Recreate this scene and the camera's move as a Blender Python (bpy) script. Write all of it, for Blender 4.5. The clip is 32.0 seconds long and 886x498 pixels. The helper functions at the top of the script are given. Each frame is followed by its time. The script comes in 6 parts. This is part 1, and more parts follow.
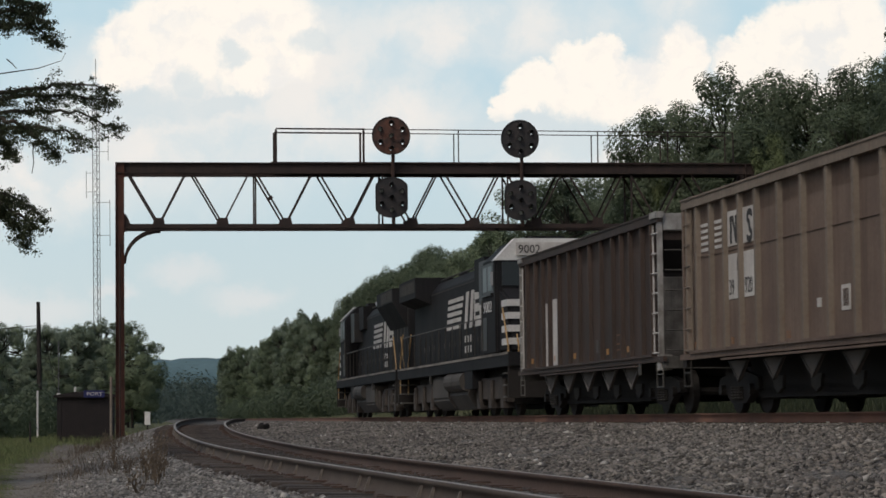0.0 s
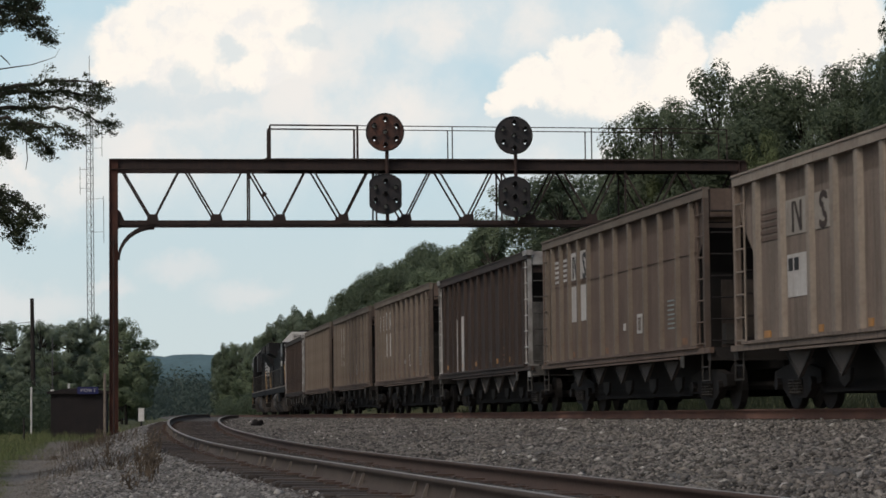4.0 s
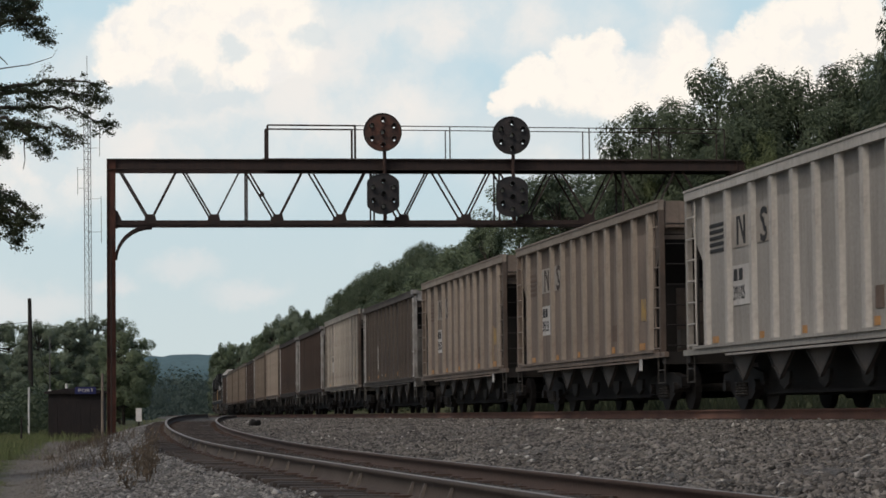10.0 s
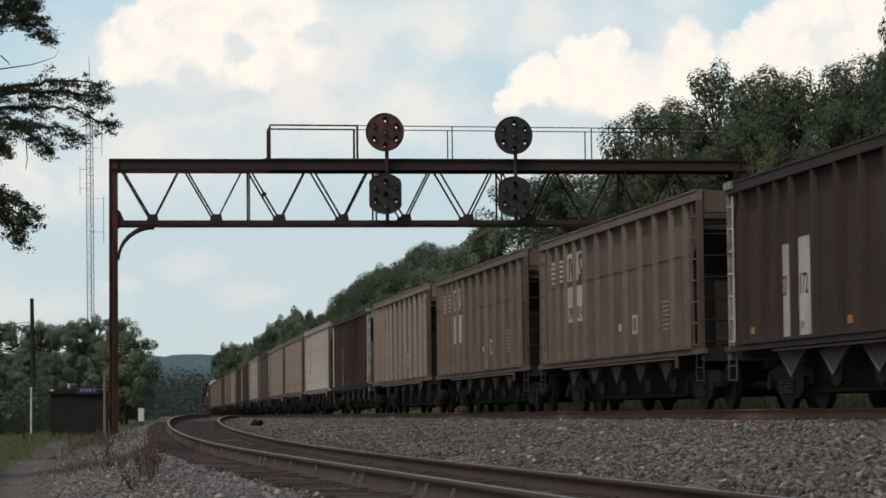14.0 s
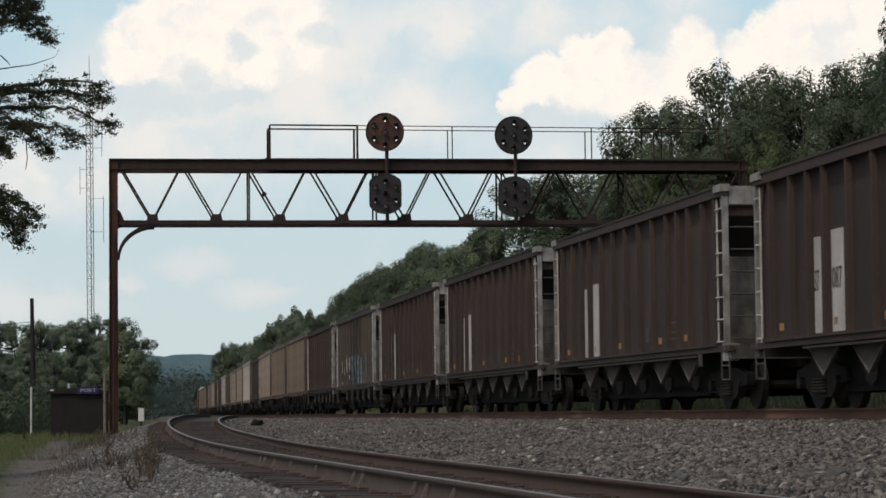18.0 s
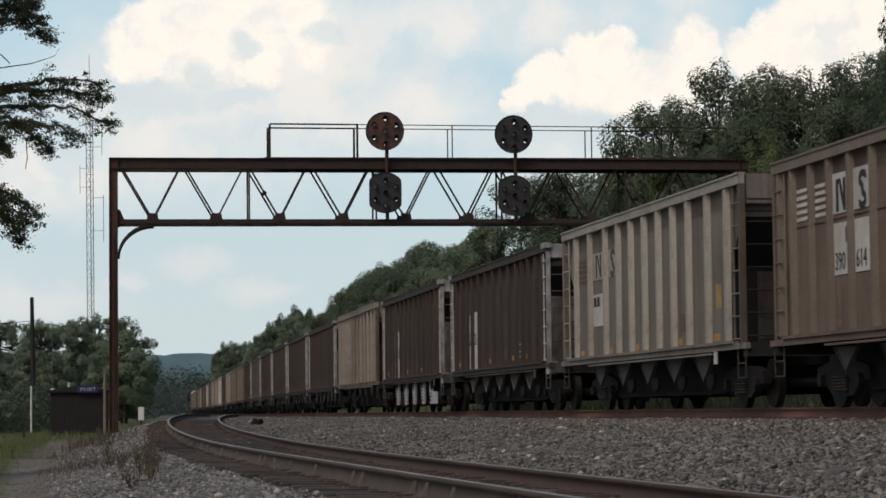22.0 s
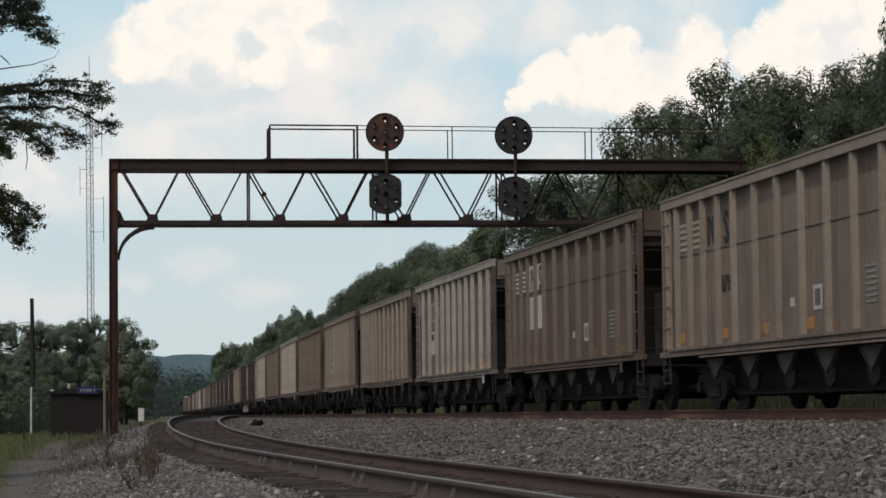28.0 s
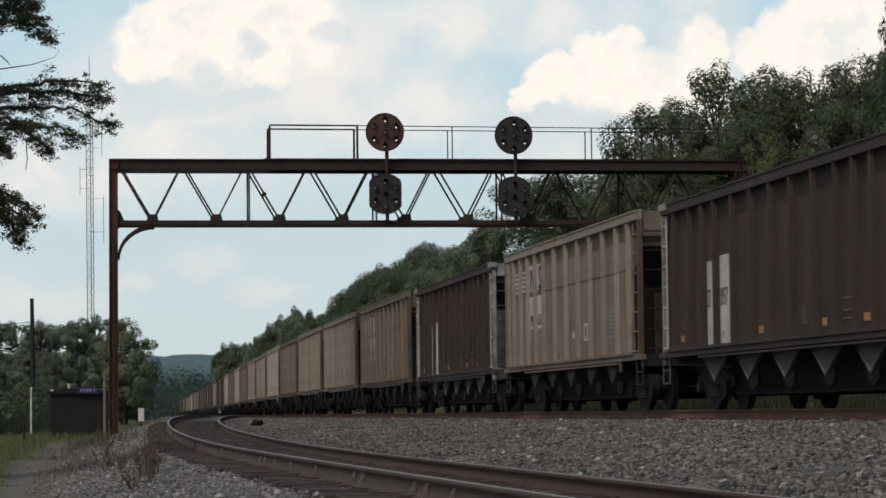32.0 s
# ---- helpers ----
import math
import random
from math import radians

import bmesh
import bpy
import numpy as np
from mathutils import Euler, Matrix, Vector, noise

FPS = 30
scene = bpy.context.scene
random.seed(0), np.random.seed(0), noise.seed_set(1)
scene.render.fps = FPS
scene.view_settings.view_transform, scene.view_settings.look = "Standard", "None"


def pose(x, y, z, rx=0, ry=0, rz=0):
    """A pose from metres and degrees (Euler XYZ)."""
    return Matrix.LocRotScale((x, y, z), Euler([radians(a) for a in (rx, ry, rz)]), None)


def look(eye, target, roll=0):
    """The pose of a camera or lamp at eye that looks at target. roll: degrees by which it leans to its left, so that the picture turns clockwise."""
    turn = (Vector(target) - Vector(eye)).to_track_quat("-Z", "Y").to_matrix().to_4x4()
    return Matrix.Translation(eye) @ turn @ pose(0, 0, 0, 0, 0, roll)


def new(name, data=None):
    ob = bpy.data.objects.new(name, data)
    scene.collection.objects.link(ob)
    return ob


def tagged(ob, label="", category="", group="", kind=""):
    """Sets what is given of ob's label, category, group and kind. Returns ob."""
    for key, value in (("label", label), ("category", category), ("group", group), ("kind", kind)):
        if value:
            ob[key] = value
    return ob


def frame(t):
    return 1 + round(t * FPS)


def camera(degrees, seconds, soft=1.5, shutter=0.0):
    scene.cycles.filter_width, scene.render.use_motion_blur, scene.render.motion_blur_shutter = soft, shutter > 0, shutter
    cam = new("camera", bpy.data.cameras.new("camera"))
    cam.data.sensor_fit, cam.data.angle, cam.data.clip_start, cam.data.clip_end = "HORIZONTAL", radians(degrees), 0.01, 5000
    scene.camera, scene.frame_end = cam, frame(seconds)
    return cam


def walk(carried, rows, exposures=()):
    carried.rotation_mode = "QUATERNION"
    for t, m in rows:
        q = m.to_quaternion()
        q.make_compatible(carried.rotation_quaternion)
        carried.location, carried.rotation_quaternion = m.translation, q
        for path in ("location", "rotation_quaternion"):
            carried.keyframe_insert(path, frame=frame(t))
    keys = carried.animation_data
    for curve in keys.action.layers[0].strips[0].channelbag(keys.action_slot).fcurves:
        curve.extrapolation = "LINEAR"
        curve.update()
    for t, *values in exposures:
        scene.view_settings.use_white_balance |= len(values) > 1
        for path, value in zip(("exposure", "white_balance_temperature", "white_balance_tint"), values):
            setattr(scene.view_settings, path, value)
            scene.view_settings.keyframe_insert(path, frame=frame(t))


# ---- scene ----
# Camera: long lens on a tripod beside the track, with two slight re-aimings.
EYE = 1.0
FOCAL = 4480.0
cam = camera(2 * math.degrees(math.atan(784 / FOCAL)), 32.0, soft=1.6, shutter=0.1)


def aim(dx, dy):
    """The camera's pose, turned by small shifts of its picture."""
    yaw, tilt = dx / FOCAL, math.atan(295.0 / FOCAL) + dy / FOCAL
    eye = Vector((0, 0, EYE))
    return look(eye, eye + Vector((-math.sin(yaw) * 100, math.cos(yaw) * 100, math.tan(tilt) * 100)), -0.6)


walk(cam, [(t, aim(dx, dy)) for t, dx, dy in (
    (0, 11, 6.3), (0.5, 6.3, 5), (1, 4.5, 3.2), (1.5, 3.2, 1.8), (2, 2.2, 0.6), (2.5, 1.2, 0), (3, 0.6, 0), (3.5, 0.3, 0),
    (5.5, 0, 0), (6, -3.2, 0), (6.5, -4.8, 0), (9.5, -4.8, -0.3), (10, -4, 0), (10.5, -3.2, 0), (11, -1.8, -0.4), (11.5, -1.3, 0),
    (12, 0, 0), (20, 0, -0.4), (21, 0, -1), (22, 0, -2), (22.6, 0, -0.8), (23, 0, 0), (23.5, 0, 1.8), (24, 0, 0), (32, 0, 0))], exposures=[(0, 0.0, 6680, 10), (32, 0.0, 6680, 10)])

# ---- light ----
SUN_AZ, SUN_EL = 215.0, 48.0
world = bpy.data.worlds.new("world")
scene.world = world
world.use_nodes = True
wn = world.node_tree.nodes
wl = world.node_tree.links
sky = wn.new("ShaderNodeTexSky")
sky.sky_type, sky.sun_disc = "NISHITA", False
sky.sun_elevation, sky.sun_rotation = radians(SUN_EL), radians(SUN_AZ)
sky.dust_density = 3.0
wl.new(sky.outputs[0], wn["Background"].inputs[0])
wn["Background"].inputs[1].default_value = 0.075
sun = new("sun", bpy.data.lights.new("sun", "SUN"))
sun.data.energy, sun.data.angle, sun.data.color = 0.8, radians(18), (1.0, 0.95, 0.88)
sun_way = Vector((math.sin(radians(SUN_AZ)) * math.cos(radians(SUN_EL)), math.cos(radians(SUN_AZ)) * math.cos(radians(SUN_EL)), math.sin(radians(SUN_EL))))
sun.matrix_world = look(sun_way * 300, (0, 0, 0))
scene.view_settings.exposure = 0.0


# ---- materials ----
def mat(name, base, rough=0.7, metal=0.0, second=None, scale=3.0, amount=0.5, fine=40.0, bump=0.15, streak=0.0, streak_col=(0.03, 0.025, 0.02), rnd=0.0, island=0.0, rust=0.0):
    """A painted or natural surface: two colours mixed by broad and fine noise, vertical streaks, bump."""
    m = bpy.data.materials.new(name)
    m.use_nodes = True
    n, l = m.node_tree.nodes, m.node_tree.links
    b = n["Principled BSDF"]
    b.inputs["Roughness"].default_value, b.inputs["Metallic"].default_value = rough, metal
    tc = n.new("ShaderNodeTexCoord")
    big = n.new("ShaderNodeTexNoise")
    big.inputs["Scale"].default_value, big.inputs["Detail"].default_value = scale, 6
    small = n.new("ShaderNodeTexNoise")
    small.inputs["Scale"].default_value, small.inputs["Detail"].default_value = fine, 3
    l.new(tc.outputs["Object"], big.inputs["Vector"])
    l.new(tc.outputs["Object"], small.inputs["Vector"])
    ramp = n.new("ShaderNodeMapRange")
    ramp.inputs["From Min"].default_value, ramp.inputs["From Max"].default_value = 0.35, 0.65
    ramp.inputs["To Max"].default_value = amount
    l.new(big.outputs["Fac"], ramp.inputs["Value"])
    mix = n.new("ShaderNodeMix")
    mix.data_type = "RGBA"
    sec = second or tuple(c * 0.6 for c in base)
    mix.inputs["A"].default_value, mix.inputs["B"].default_value = (*base, 1), (*sec, 1)
    l.new(ramp.outputs[0], mix.inputs["Factor"])
    grain = n.new("ShaderNodeMapRange")
    grain.inputs["To Min"].default_value, grain.inputs["To Max"].default_value = 0.75, 1.25
    l.new(small.outputs["Fac"], grain.inputs["Value"])
    val = n.new("ShaderNodeHueSaturation")
    l.new(mix.outputs["Result"], val.inputs["Color"])
    last = grain.outputs[0]
    if rnd or island:
        if rnd:
            info = n.new("ShaderNodeObjectInfo").outputs["Random"]
        else:
            info = n.new("ShaderNodeNewGeometry").outputs["Random Per Island"]
        vary = n.new("ShaderNodeMapRange")
        vary.inputs["To Min"].default_value, vary.inputs["To Max"].default_value = 1 - (rnd or island), 1 + (rnd or island)
        l.new(info, vary.inputs["Value"])
        mul = n.new("ShaderNodeMath")
        mul.operation = "MULTIPLY"
        l.new(last, mul.inputs[0]), l.new(vary.outputs[0], mul.inputs[1])
        last = mul.outputs[0]
    l.new(last, val.inputs["Value"])
    col = val.outputs[0]
    if streak:
        mp = n.new("ShaderNodeMapping")
        mp.inputs["Scale"].default_value = (9, 9, 0.4)
        st = n.new("ShaderNodeTexNoise")
        st.inputs["Scale"].default_value, st.inputs["Detail"].default_value = 1.6, 5
        l.new(tc.outputs["Object"], mp.inputs[0]), l.new(mp.outputs[0], st.inputs["Vector"])
        sr = n.new("ShaderNodeMapRange")
        sr.inputs["From Min"].default_value, sr.inputs["From Max"].default_value, sr.inputs["To Max"].default_value = 0.48, 0.75, streak
        l.new(st.outputs["Fac"], sr.inputs["Value"])
        mx = n.new("ShaderNodeMix")
        mx.data_type = "RGBA"
        l.new(sr.outputs[0], mx.inputs["Factor"]), l.new(col, mx.inputs["A"])
        mx.inputs["B"].default_value = (*streak_col, 1)
        col = mx.outputs["Result"]
    if rust:
        mp = n.new("ShaderNodeMapping")
        mp.inputs["Scale"].default_value = (1.0, 1.0, 0.55)
        rn = n.new("ShaderNodeTexNoise")
        rn.inputs["Scale"].default_value, rn.inputs["Detail"].default_value, rn.inputs["Roughness"].default_value = 2.6, 9, 0.68
        l.new(tc.outputs["Object"], mp.inputs[0]), l.new(mp.outputs[0], rn.inputs["Vector"])
        rr = n.new("ShaderNodeMapRange")
        rr.inputs["From Min"].default_value, rr.inputs["From Max"].default_value, rr.inputs["To Max"].default_value = 0.58, 0.72, rust
        l.new(rn.outputs["Fac"], rr.inputs["Value"])
        rm = n.new("ShaderNodeMix")
        rm.data_type = "RGBA"
        l.new(rr.outputs[0], rm.inputs["Factor"]), l.new(col, rm.inputs["A"])
        rm.inputs["B"].default_value = (0.13, 0.062, 0.038, 1)
        col = rm.outputs["Result"]
    l.new(col, b.inputs["Base Color"])
    if bump:
        bp = n.new("ShaderNodeBump")
        bp.inputs["Strength"].default_value, bp.inputs["Distance"].default_value = bump, 0.02
        l.new(small.outputs["Fac"], bp.inputs["Height"])
        l.new(bp.outputs[0], b.inputs["Normal"])
    return m


def leafy(name, a, b):
    """Leaves: matt, and partly lit from behind."""
    m = mat(name, a, 0.6, 0, b, 0.35, 0.9, 1.2, 0, island=0.12)
    n, l = m.node_tree.nodes, m.node_tree.links
    bsdf, out = n["Principled BSDF"], n["Material Output"]
    bsdf.inputs["Specular IOR Level"].default_value = 0.3
    tr, mix = n.new("ShaderNodeBsdfTranslucent"), n.new("ShaderNodeMixShader")
    mix.inputs[0].default_value = 0.42
    l.new(bsdf.inputs["Base Color"].links[0].from_socket, tr.inputs["Color"])
    l.new(bsdf.outputs[0], mix.inputs[1]), l.new(tr.outputs[0], mix.inputs[2])
    l.new(mix.outputs[0], out.inputs["Surface"])
    return m


M = {
    "rust": mat("rusty_iron", (0.07, 0.036, 0.028), 0.8, 0.2, (0.035, 0.024, 0.022), 2.0, 0.9, 30, 0.3, 0.4, (0.14, 0.055, 0.03)),
    "rust_dark": mat("weathered_bridge_iron", (0.05, 0.033, 0.029), 0.85, 0.1, (0.03, 0.023, 0.022), 2.0, 0.9, 30, 0.3, 0.35, (0.085, 0.042, 0.03)),
    "rust_red": mat("red_rust", (0.12, 0.048, 0.034), 0.85, 0.1, (0.05, 0.028, 0.024), 1.2, 0.9, 30, 0.3, 0.5, (0.14, 0.055, 0.034)),
    "disc": mat("rusted_signal_face", (0.05, 0.034, 0.031), 0.8, 0, (0.15, 0.065, 0.045), 3.5, 0.9, 30, 0.2),
    "disc_dark": mat("sooty_signal_face", (0.030, 0.031, 0.034), 0.8, 0, (0.05, 0.042, 0.042), 3.5, 0.9, 30, 0.2),
    "black": mat("black_paint", (0.02, 0.02, 0.022), 0.5, 0, (0.035, 0.032, 0.03), 2, 0.7, 30, 0.1),
    "glass": mat("lamp_lens", (0.5, 0.5, 0.48), 0.08, 0, None, 5, 0.2, 30, 0),
    "rail_red": mat("red_rail_rust", (0.19, 0.095, 0.065), 0.9, 0, (0.12, 0.065, 0.05), 1.2, 0.8, 25, 0.3),
    # coal soot, made near-black to hold the shade of deep recesses too
    "soot_shade": mat("soot_and_shade_black", (0.012, 0.010, 0.009), 0.95, 0, None, 2, 0.5, 20, 0.1),
    "rail_side": mat("rail_rust", (0.095, 0.06, 0.046), 0.85, 0.1, (0.07, 0.045, 0.035), 1.2, 0.8, 25, 0.3),
    "rail_top": mat("rail_head_steel", (0.30, 0.26, 0.23), 0.6, 0.35, (0.19, 0.155, 0.13), 1.5, 0.6, 20, 0.05),
    "rail_grey": mat("weathered_grey_rail", (0.10, 0.076, 0.062), 0.85, 0.1, (0.066, 0.048, 0.038), 1.2, 0.8, 25, 0.3),
    "tie": mat("weathered_tie_wood", (0.07, 0.055, 0.045), 0.9, 0, (0.035, 0.028, 0.025), 3, 0.8, 25, 0.5, rnd=0.3),
    "stone": mat("ballast_stone", (0.185, 0.17, 0.15), 0.9, 0, (0.10, 0.088, 0.078), 0.6, 0.8, 30, 0.3, island=0.75),
    "stone_grey": mat("blue_grey_ballast_stone", (0.225, 0.215, 0.20), 0.9, 0, (0.125, 0.118, 0.11), 0.6, 0.8, 30, 0.3, island=0.7),
    "stone_dark": mat("grimy_ballast_stone", (0.085, 0.07, 0.06), 0.9, 0, (0.045, 0.038, 0.034), 0.6, 0.8, 30, 0.3, island=0.4),
    "stone_light": mat("pale_stone", (0.5, 0.48, 0.44), 0.9, 0, (0.35, 0.33, 0.3), 4, 0.6, 30, 0.3, island=0.2),
    "bark": mat("bark", (0.06, 0.05, 0.04), 0.95, 0, (0.03, 0.026, 0.022), 5, 0.8, 30, 0.6),
    "leaf_near": leafy("oak_leaves", (0.152, 0.19, 0.115), (0.11, 0.142, 0.086)),
    "leaf_dark": leafy("dark_leaves", (0.118, 0.15, 0.092), (0.086, 0.113, 0.07)),
    # leaf_mid: lightened to stand for haze over the farther trees
    "leaf_mid": leafy("green_leaves", (0.225, 0.275, 0.165), (0.165, 0.21, 0.125)),
    "leaf_light": leafy("yellow_green_leaves", (0.205, 0.245, 0.115), (0.15, 0.185, 0.09)),
    # leaf_shade: dark leaf copy with the shaded side put into its colour
    "leaf_shade": leafy("shade_darkened_leaves", (0.075, 0.09, 0.05), (0.05, 0.062, 0.036)),
    # leaf_bank: paler still, the haze is in the leaf colour
    "leaf_bank": leafy("haze_paled_bank_leaves", (0.25, 0.30, 0.21), (0.19, 0.232, 0.165)),
    # leaf_far: greyed, bluer green with distance haze mixed into the colour
    "leaf_far": leafy("haze_tinted_leaves", (0.10, 0.135, 0.115), (0.08, 0.11, 0.095)),
    "gravel": mat("path_gravel", (0.22, 0.20, 0.172), 0.95, 0, (0.15, 0.135, 0.118), 0.6, 0.8, 30, 0.2, island=0.35),
    "grass": mat("grass_blades", (0.115, 0.155, 0.055), 0.8, 0, (0.15, 0.145, 0.065), 0.6, 0.8, 20, 0, island=0.4),
    "weed": mat("dry_weed", (0.13, 0.10, 0.07), 0.9, 0, (0.06, 0.045, 0.03), 1, 0.8, 20, 0, island=0.4),
    "hut": mat("dark_hut_boards", (0.011, 0.0082, 0.009), 0.8, 0, (0.017, 0.012, 0.012), 2, 0.7, 20, 0.3, 0.2, (0.035, 0.02, 0.017)),
    "sign_blue": mat("blue_sign_enamel", (0.016, 0.02, 0.11), 0.4, 0, None, 3, 0.3, 30, 0.05),
    "white": mat("white_paint", (0.75, 0.74, 0.72), 0.55, 0, (0.55, 0.52, 0.48), 3, 0.5, 30, 0.1),
    "pale_wood": mat("pale_weathered_wood", (0.26, 0.215, 0.175), 0.9, 0, (0.15, 0.12, 0.1), 3, 0.7, 20, 0.3),
    "pole": mat("pole_wood", (0.03, 0.025, 0.022), 0.9, 0, None, 3, 0.6, 20, 0.4),
    "galv": mat("galvanised_steel", (0.45, 0.46, 0.47), 0.5, 0.6, (0.33, 0.33, 0.34), 3, 0.6, 30, 0.1),
    "mast": mat("weathered_mast_steel", (0.17, 0.17, 0.175), 0.7, 0.2, None, 3, 0.6, 30, 0.1),
    "hop_brown": mat("brown_hopper_paint", (0.1781, 0.1277, 0.09828), 0.8, 0, (0.1193, 0.08232, 0.06384), 0.7, 0.9, 14, 0.15, 0.75, (0.095, 0.068, 0.053), rnd=0.12, rust=0.55),
    "hop_tan": mat("dusty_tan_hopper_paint", (0.2627, 0.2044, 0.1643), 0.8, 0, (0.1676, 0.133, 0.1059), 0.7, 0.9, 14, 0.15, 0.7, (0.085, 0.068, 0.056), rnd=0.12, rust=0.4),
    "hop_light": mat("pale_grey_hopper_paint", (0.2374, 0.205, 0.1736), 0.75, 0, (0.1624, 0.1389, 0.1165), 0.7, 0.9, 14, 0.15, 0.7, (0.07, 0.06, 0.052), rnd=0.12, rust=0.35),
    "rib_light": mat("dusty_aluminium_rib", (0.4255, 0.3852, 0.3335), 0.7, 0, (0.299, 0.2645, 0.2242), 0.8, 0.8, 14, 0.15, 0.4, (0.16, 0.13, 0.11), rnd=0.1, rust=0.55),
    "hop_white": mat("pale_aluminium_side", (0.54, 0.513, 0.4752), 0.7, 0, (0.4104, 0.3834, 0.3456), 0.5, 0.8, 14, 0.15, 0.35, (0.2, 0.175, 0.15), rust=0.4),
    "rib_tan": mat("dusty_tan_rib", (0.3237, 0.2734, 0.2232), 0.75, 0, (0.2344, 0.1898, 0.1563), 0.8, 0.8, 14, 0.15, 0.4, (0.13, 0.1, 0.085), rnd=0.1, rust=0.4),
    "hop_dark": mat("dark_brown_hopper_paint", (0.066, 0.0425, 0.033), 0.75, 0, (0.038, 0.027, 0.0225), 0.7, 0.9, 14, 0.15, 0.6, (0.026, 0.0195, 0.017), rnd=0.15, rust=0.25),
    "end_white": mat("scuffed_white_end_paint", (0.46, 0.45, 0.43), 0.65, 0, (0.17, 0.155, 0.14), 2.0, 0.9, 20, 0.15, 0.6, (0.10, 0.09, 0.08), rust=0.4),
    "hop_grey": mat("worn_grey_brown_hopper_paint", (0.105, 0.085, 0.07), 0.75, 0, (0.06, 0.048, 0.041), 0.7, 0.8, 14, 0.15, 0.5, (0.035, 0.028, 0.025), rnd=0.1),
    "side_white": mat("greyed_aluminium_side", (0.391, 0.3657, 0.3312), 0.7, 0, (0.2875, 0.2668, 0.2392), 0.5, 0.8, 14, 0.15, 0.35, (0.13, 0.115, 0.1), rust=0.2),
    "rib_brown": mat("dusty_brown_rib", (0.21, 0.1722, 0.1361), 0.8, 0, (0.147, 0.1151, 0.08904), 0.8, 0.8, 14, 0.15, 0.45, (0.12, 0.088, 0.068), rnd=0.1, rust=0.55),
    "ladder_white": mat("white_ladder_paint", (0.6, 0.58, 0.56), 0.6, 0, (0.4, 0.38, 0.36), 3, 0.7, 20, 0.1),
    "chute_white": mat("white_painted_chute", (0.50, 0.50, 0.51), 0.65, 0, (0.36, 0.35, 0.35), 2.5, 0.8, 20, 0.1, 0.35, (0.17, 0.155, 0.15)),
    "stencil": mat("pale_teal_stencil", (0.30, 0.36, 0.35), 0.8, 0, (0.22, 0.23, 0.21), 5, 0.8, 20, 0),
    "yellow_patch": mat("worn_yellow_patch", (0.42, 0.27, 0.09), 0.8, 0, (0.21, 0.18, 0.14), 4, 0.9, 20, 0),
    "reservoir": mat("dusty_reservoir_paint", (0.17, 0.15, 0.13), 0.75, 0, (0.09, 0.078, 0.068), 2.5, 0.8, 20, 0.1, 0.4, (0.06, 0.05, 0.045)),
    "post_brown": mat("grimy_corner_post", (0.12, 0.094, 0.076), 0.85, 0, (0.055, 0.043, 0.035), 1.5, 0.8, 20, 0.2, 0.4, (0.12, 0.06, 0.035), rust=0.4),
    "end_grey": mat("mottled_grey_end_sheet", (0.19, 0.18, 0.168), 0.75, 0, (0.06, 0.055, 0.05), 2.2, 0.9, 20, 0.15, 0.6, (0.05, 0.044, 0.04)),
    "under": mat("grimy_underframe", (0.022, 0.018, 0.016), 0.85, 0.1, (0.02, 0.018, 0.017), 2, 0.8, 20, 0.3),
    "gate": mat("dusty_hopper_chute", (0.12, 0.115, 0.105), 0.75, 0.1, (0.06, 0.056, 0.05), 2, 0.8, 20, 0.2, 0.4),
    "gate_dark": mat("grimy_hopper_chute", (0.05, 0.045, 0.04), 0.8, 0, (0.025, 0.023, 0.02), 2, 0.8, 20, 0.2, 0.4),
    "chute_plate": mat("dusty_chute_plate", (0.1013, 0.0864, 0.0756), 0.8, 0, (0.054, 0.0459, 0.0405), 2, 0.8, 20, 0.2, 0.4),
    "chute_edge": mat("scraped_chute_edge", (0.21, 0.195, 0.18), 0.75, 0, (0.09, 0.08, 0.072), 1.5, 0.9, 20, 0.2, 0.4),
    "end_brown": mat("sooty_brown_end", (0.07, 0.054, 0.043), 0.85, 0, (0.025, 0.02, 0.017), 1.5, 0.8, 20, 0.2, 0.4),
    "anchor": mat("worn_rail_anchor", (0.22, 0.19, 0.165), 0.7, 0.2, None, 4, 0.6, 20, 0.1),
    "wheel": mat("dirty_wheel_steel", (0.026, 0.022, 0.02), 0.8, 0.1, None, 4, 0.6, 20, 0.2),
    "decal_white": mat("worn_white_lettering", (0.62, 0.60, 0.57), 0.7, 0, (0.42, 0.39, 0.36), 1.5, 0.7, 20, 0.05, 0.35, (0.25, 0.21, 0.18)),
    "decal_black": mat("black_lettering", (0.025, 0.022, 0.022), 0.7, 0, None, 2, 0.5, 20, 0),
    "decal_orange": mat("orange_reflective_tape", (0.50, 0.24, 0.06), 0.5, 0, (0.32, 0.16, 0.06), 4, 0.7, 20, 0),
    "decal_faded": mat("faded_orange_patch", (0.27, 0.145, 0.075), 0.8, 0, (0.19, 0.12, 0.085), 6, 0.9, 20, 0),
    "stain": mat("rust_coloured_stain", (0.30, 0.21, 0.13), 0.8, 0, (0.22, 0.17, 0.125), 3, 0.9, 20, 0),
    "coal": mat("coal", (0.02, 0.02, 0.02), 0.6, 0, (0.035, 0.035, 0.035), 3, 0.7, 15, 0.8),
    "loco": mat("black_locomotive_paint", (0.012, 0.012, 0.014), 0.75, 0, (0.026, 0.025, 0.025), 1.0, 0.6, 20, 0.08, 0.25, (0.035, 0.032, 0.03)),
    "loco_white": mat("locomotive_white_paint", (0.68, 0.67, 0.65), 0.5, 0, (0.5, 0.48, 0.46), 2, 0.5, 20, 0.05),
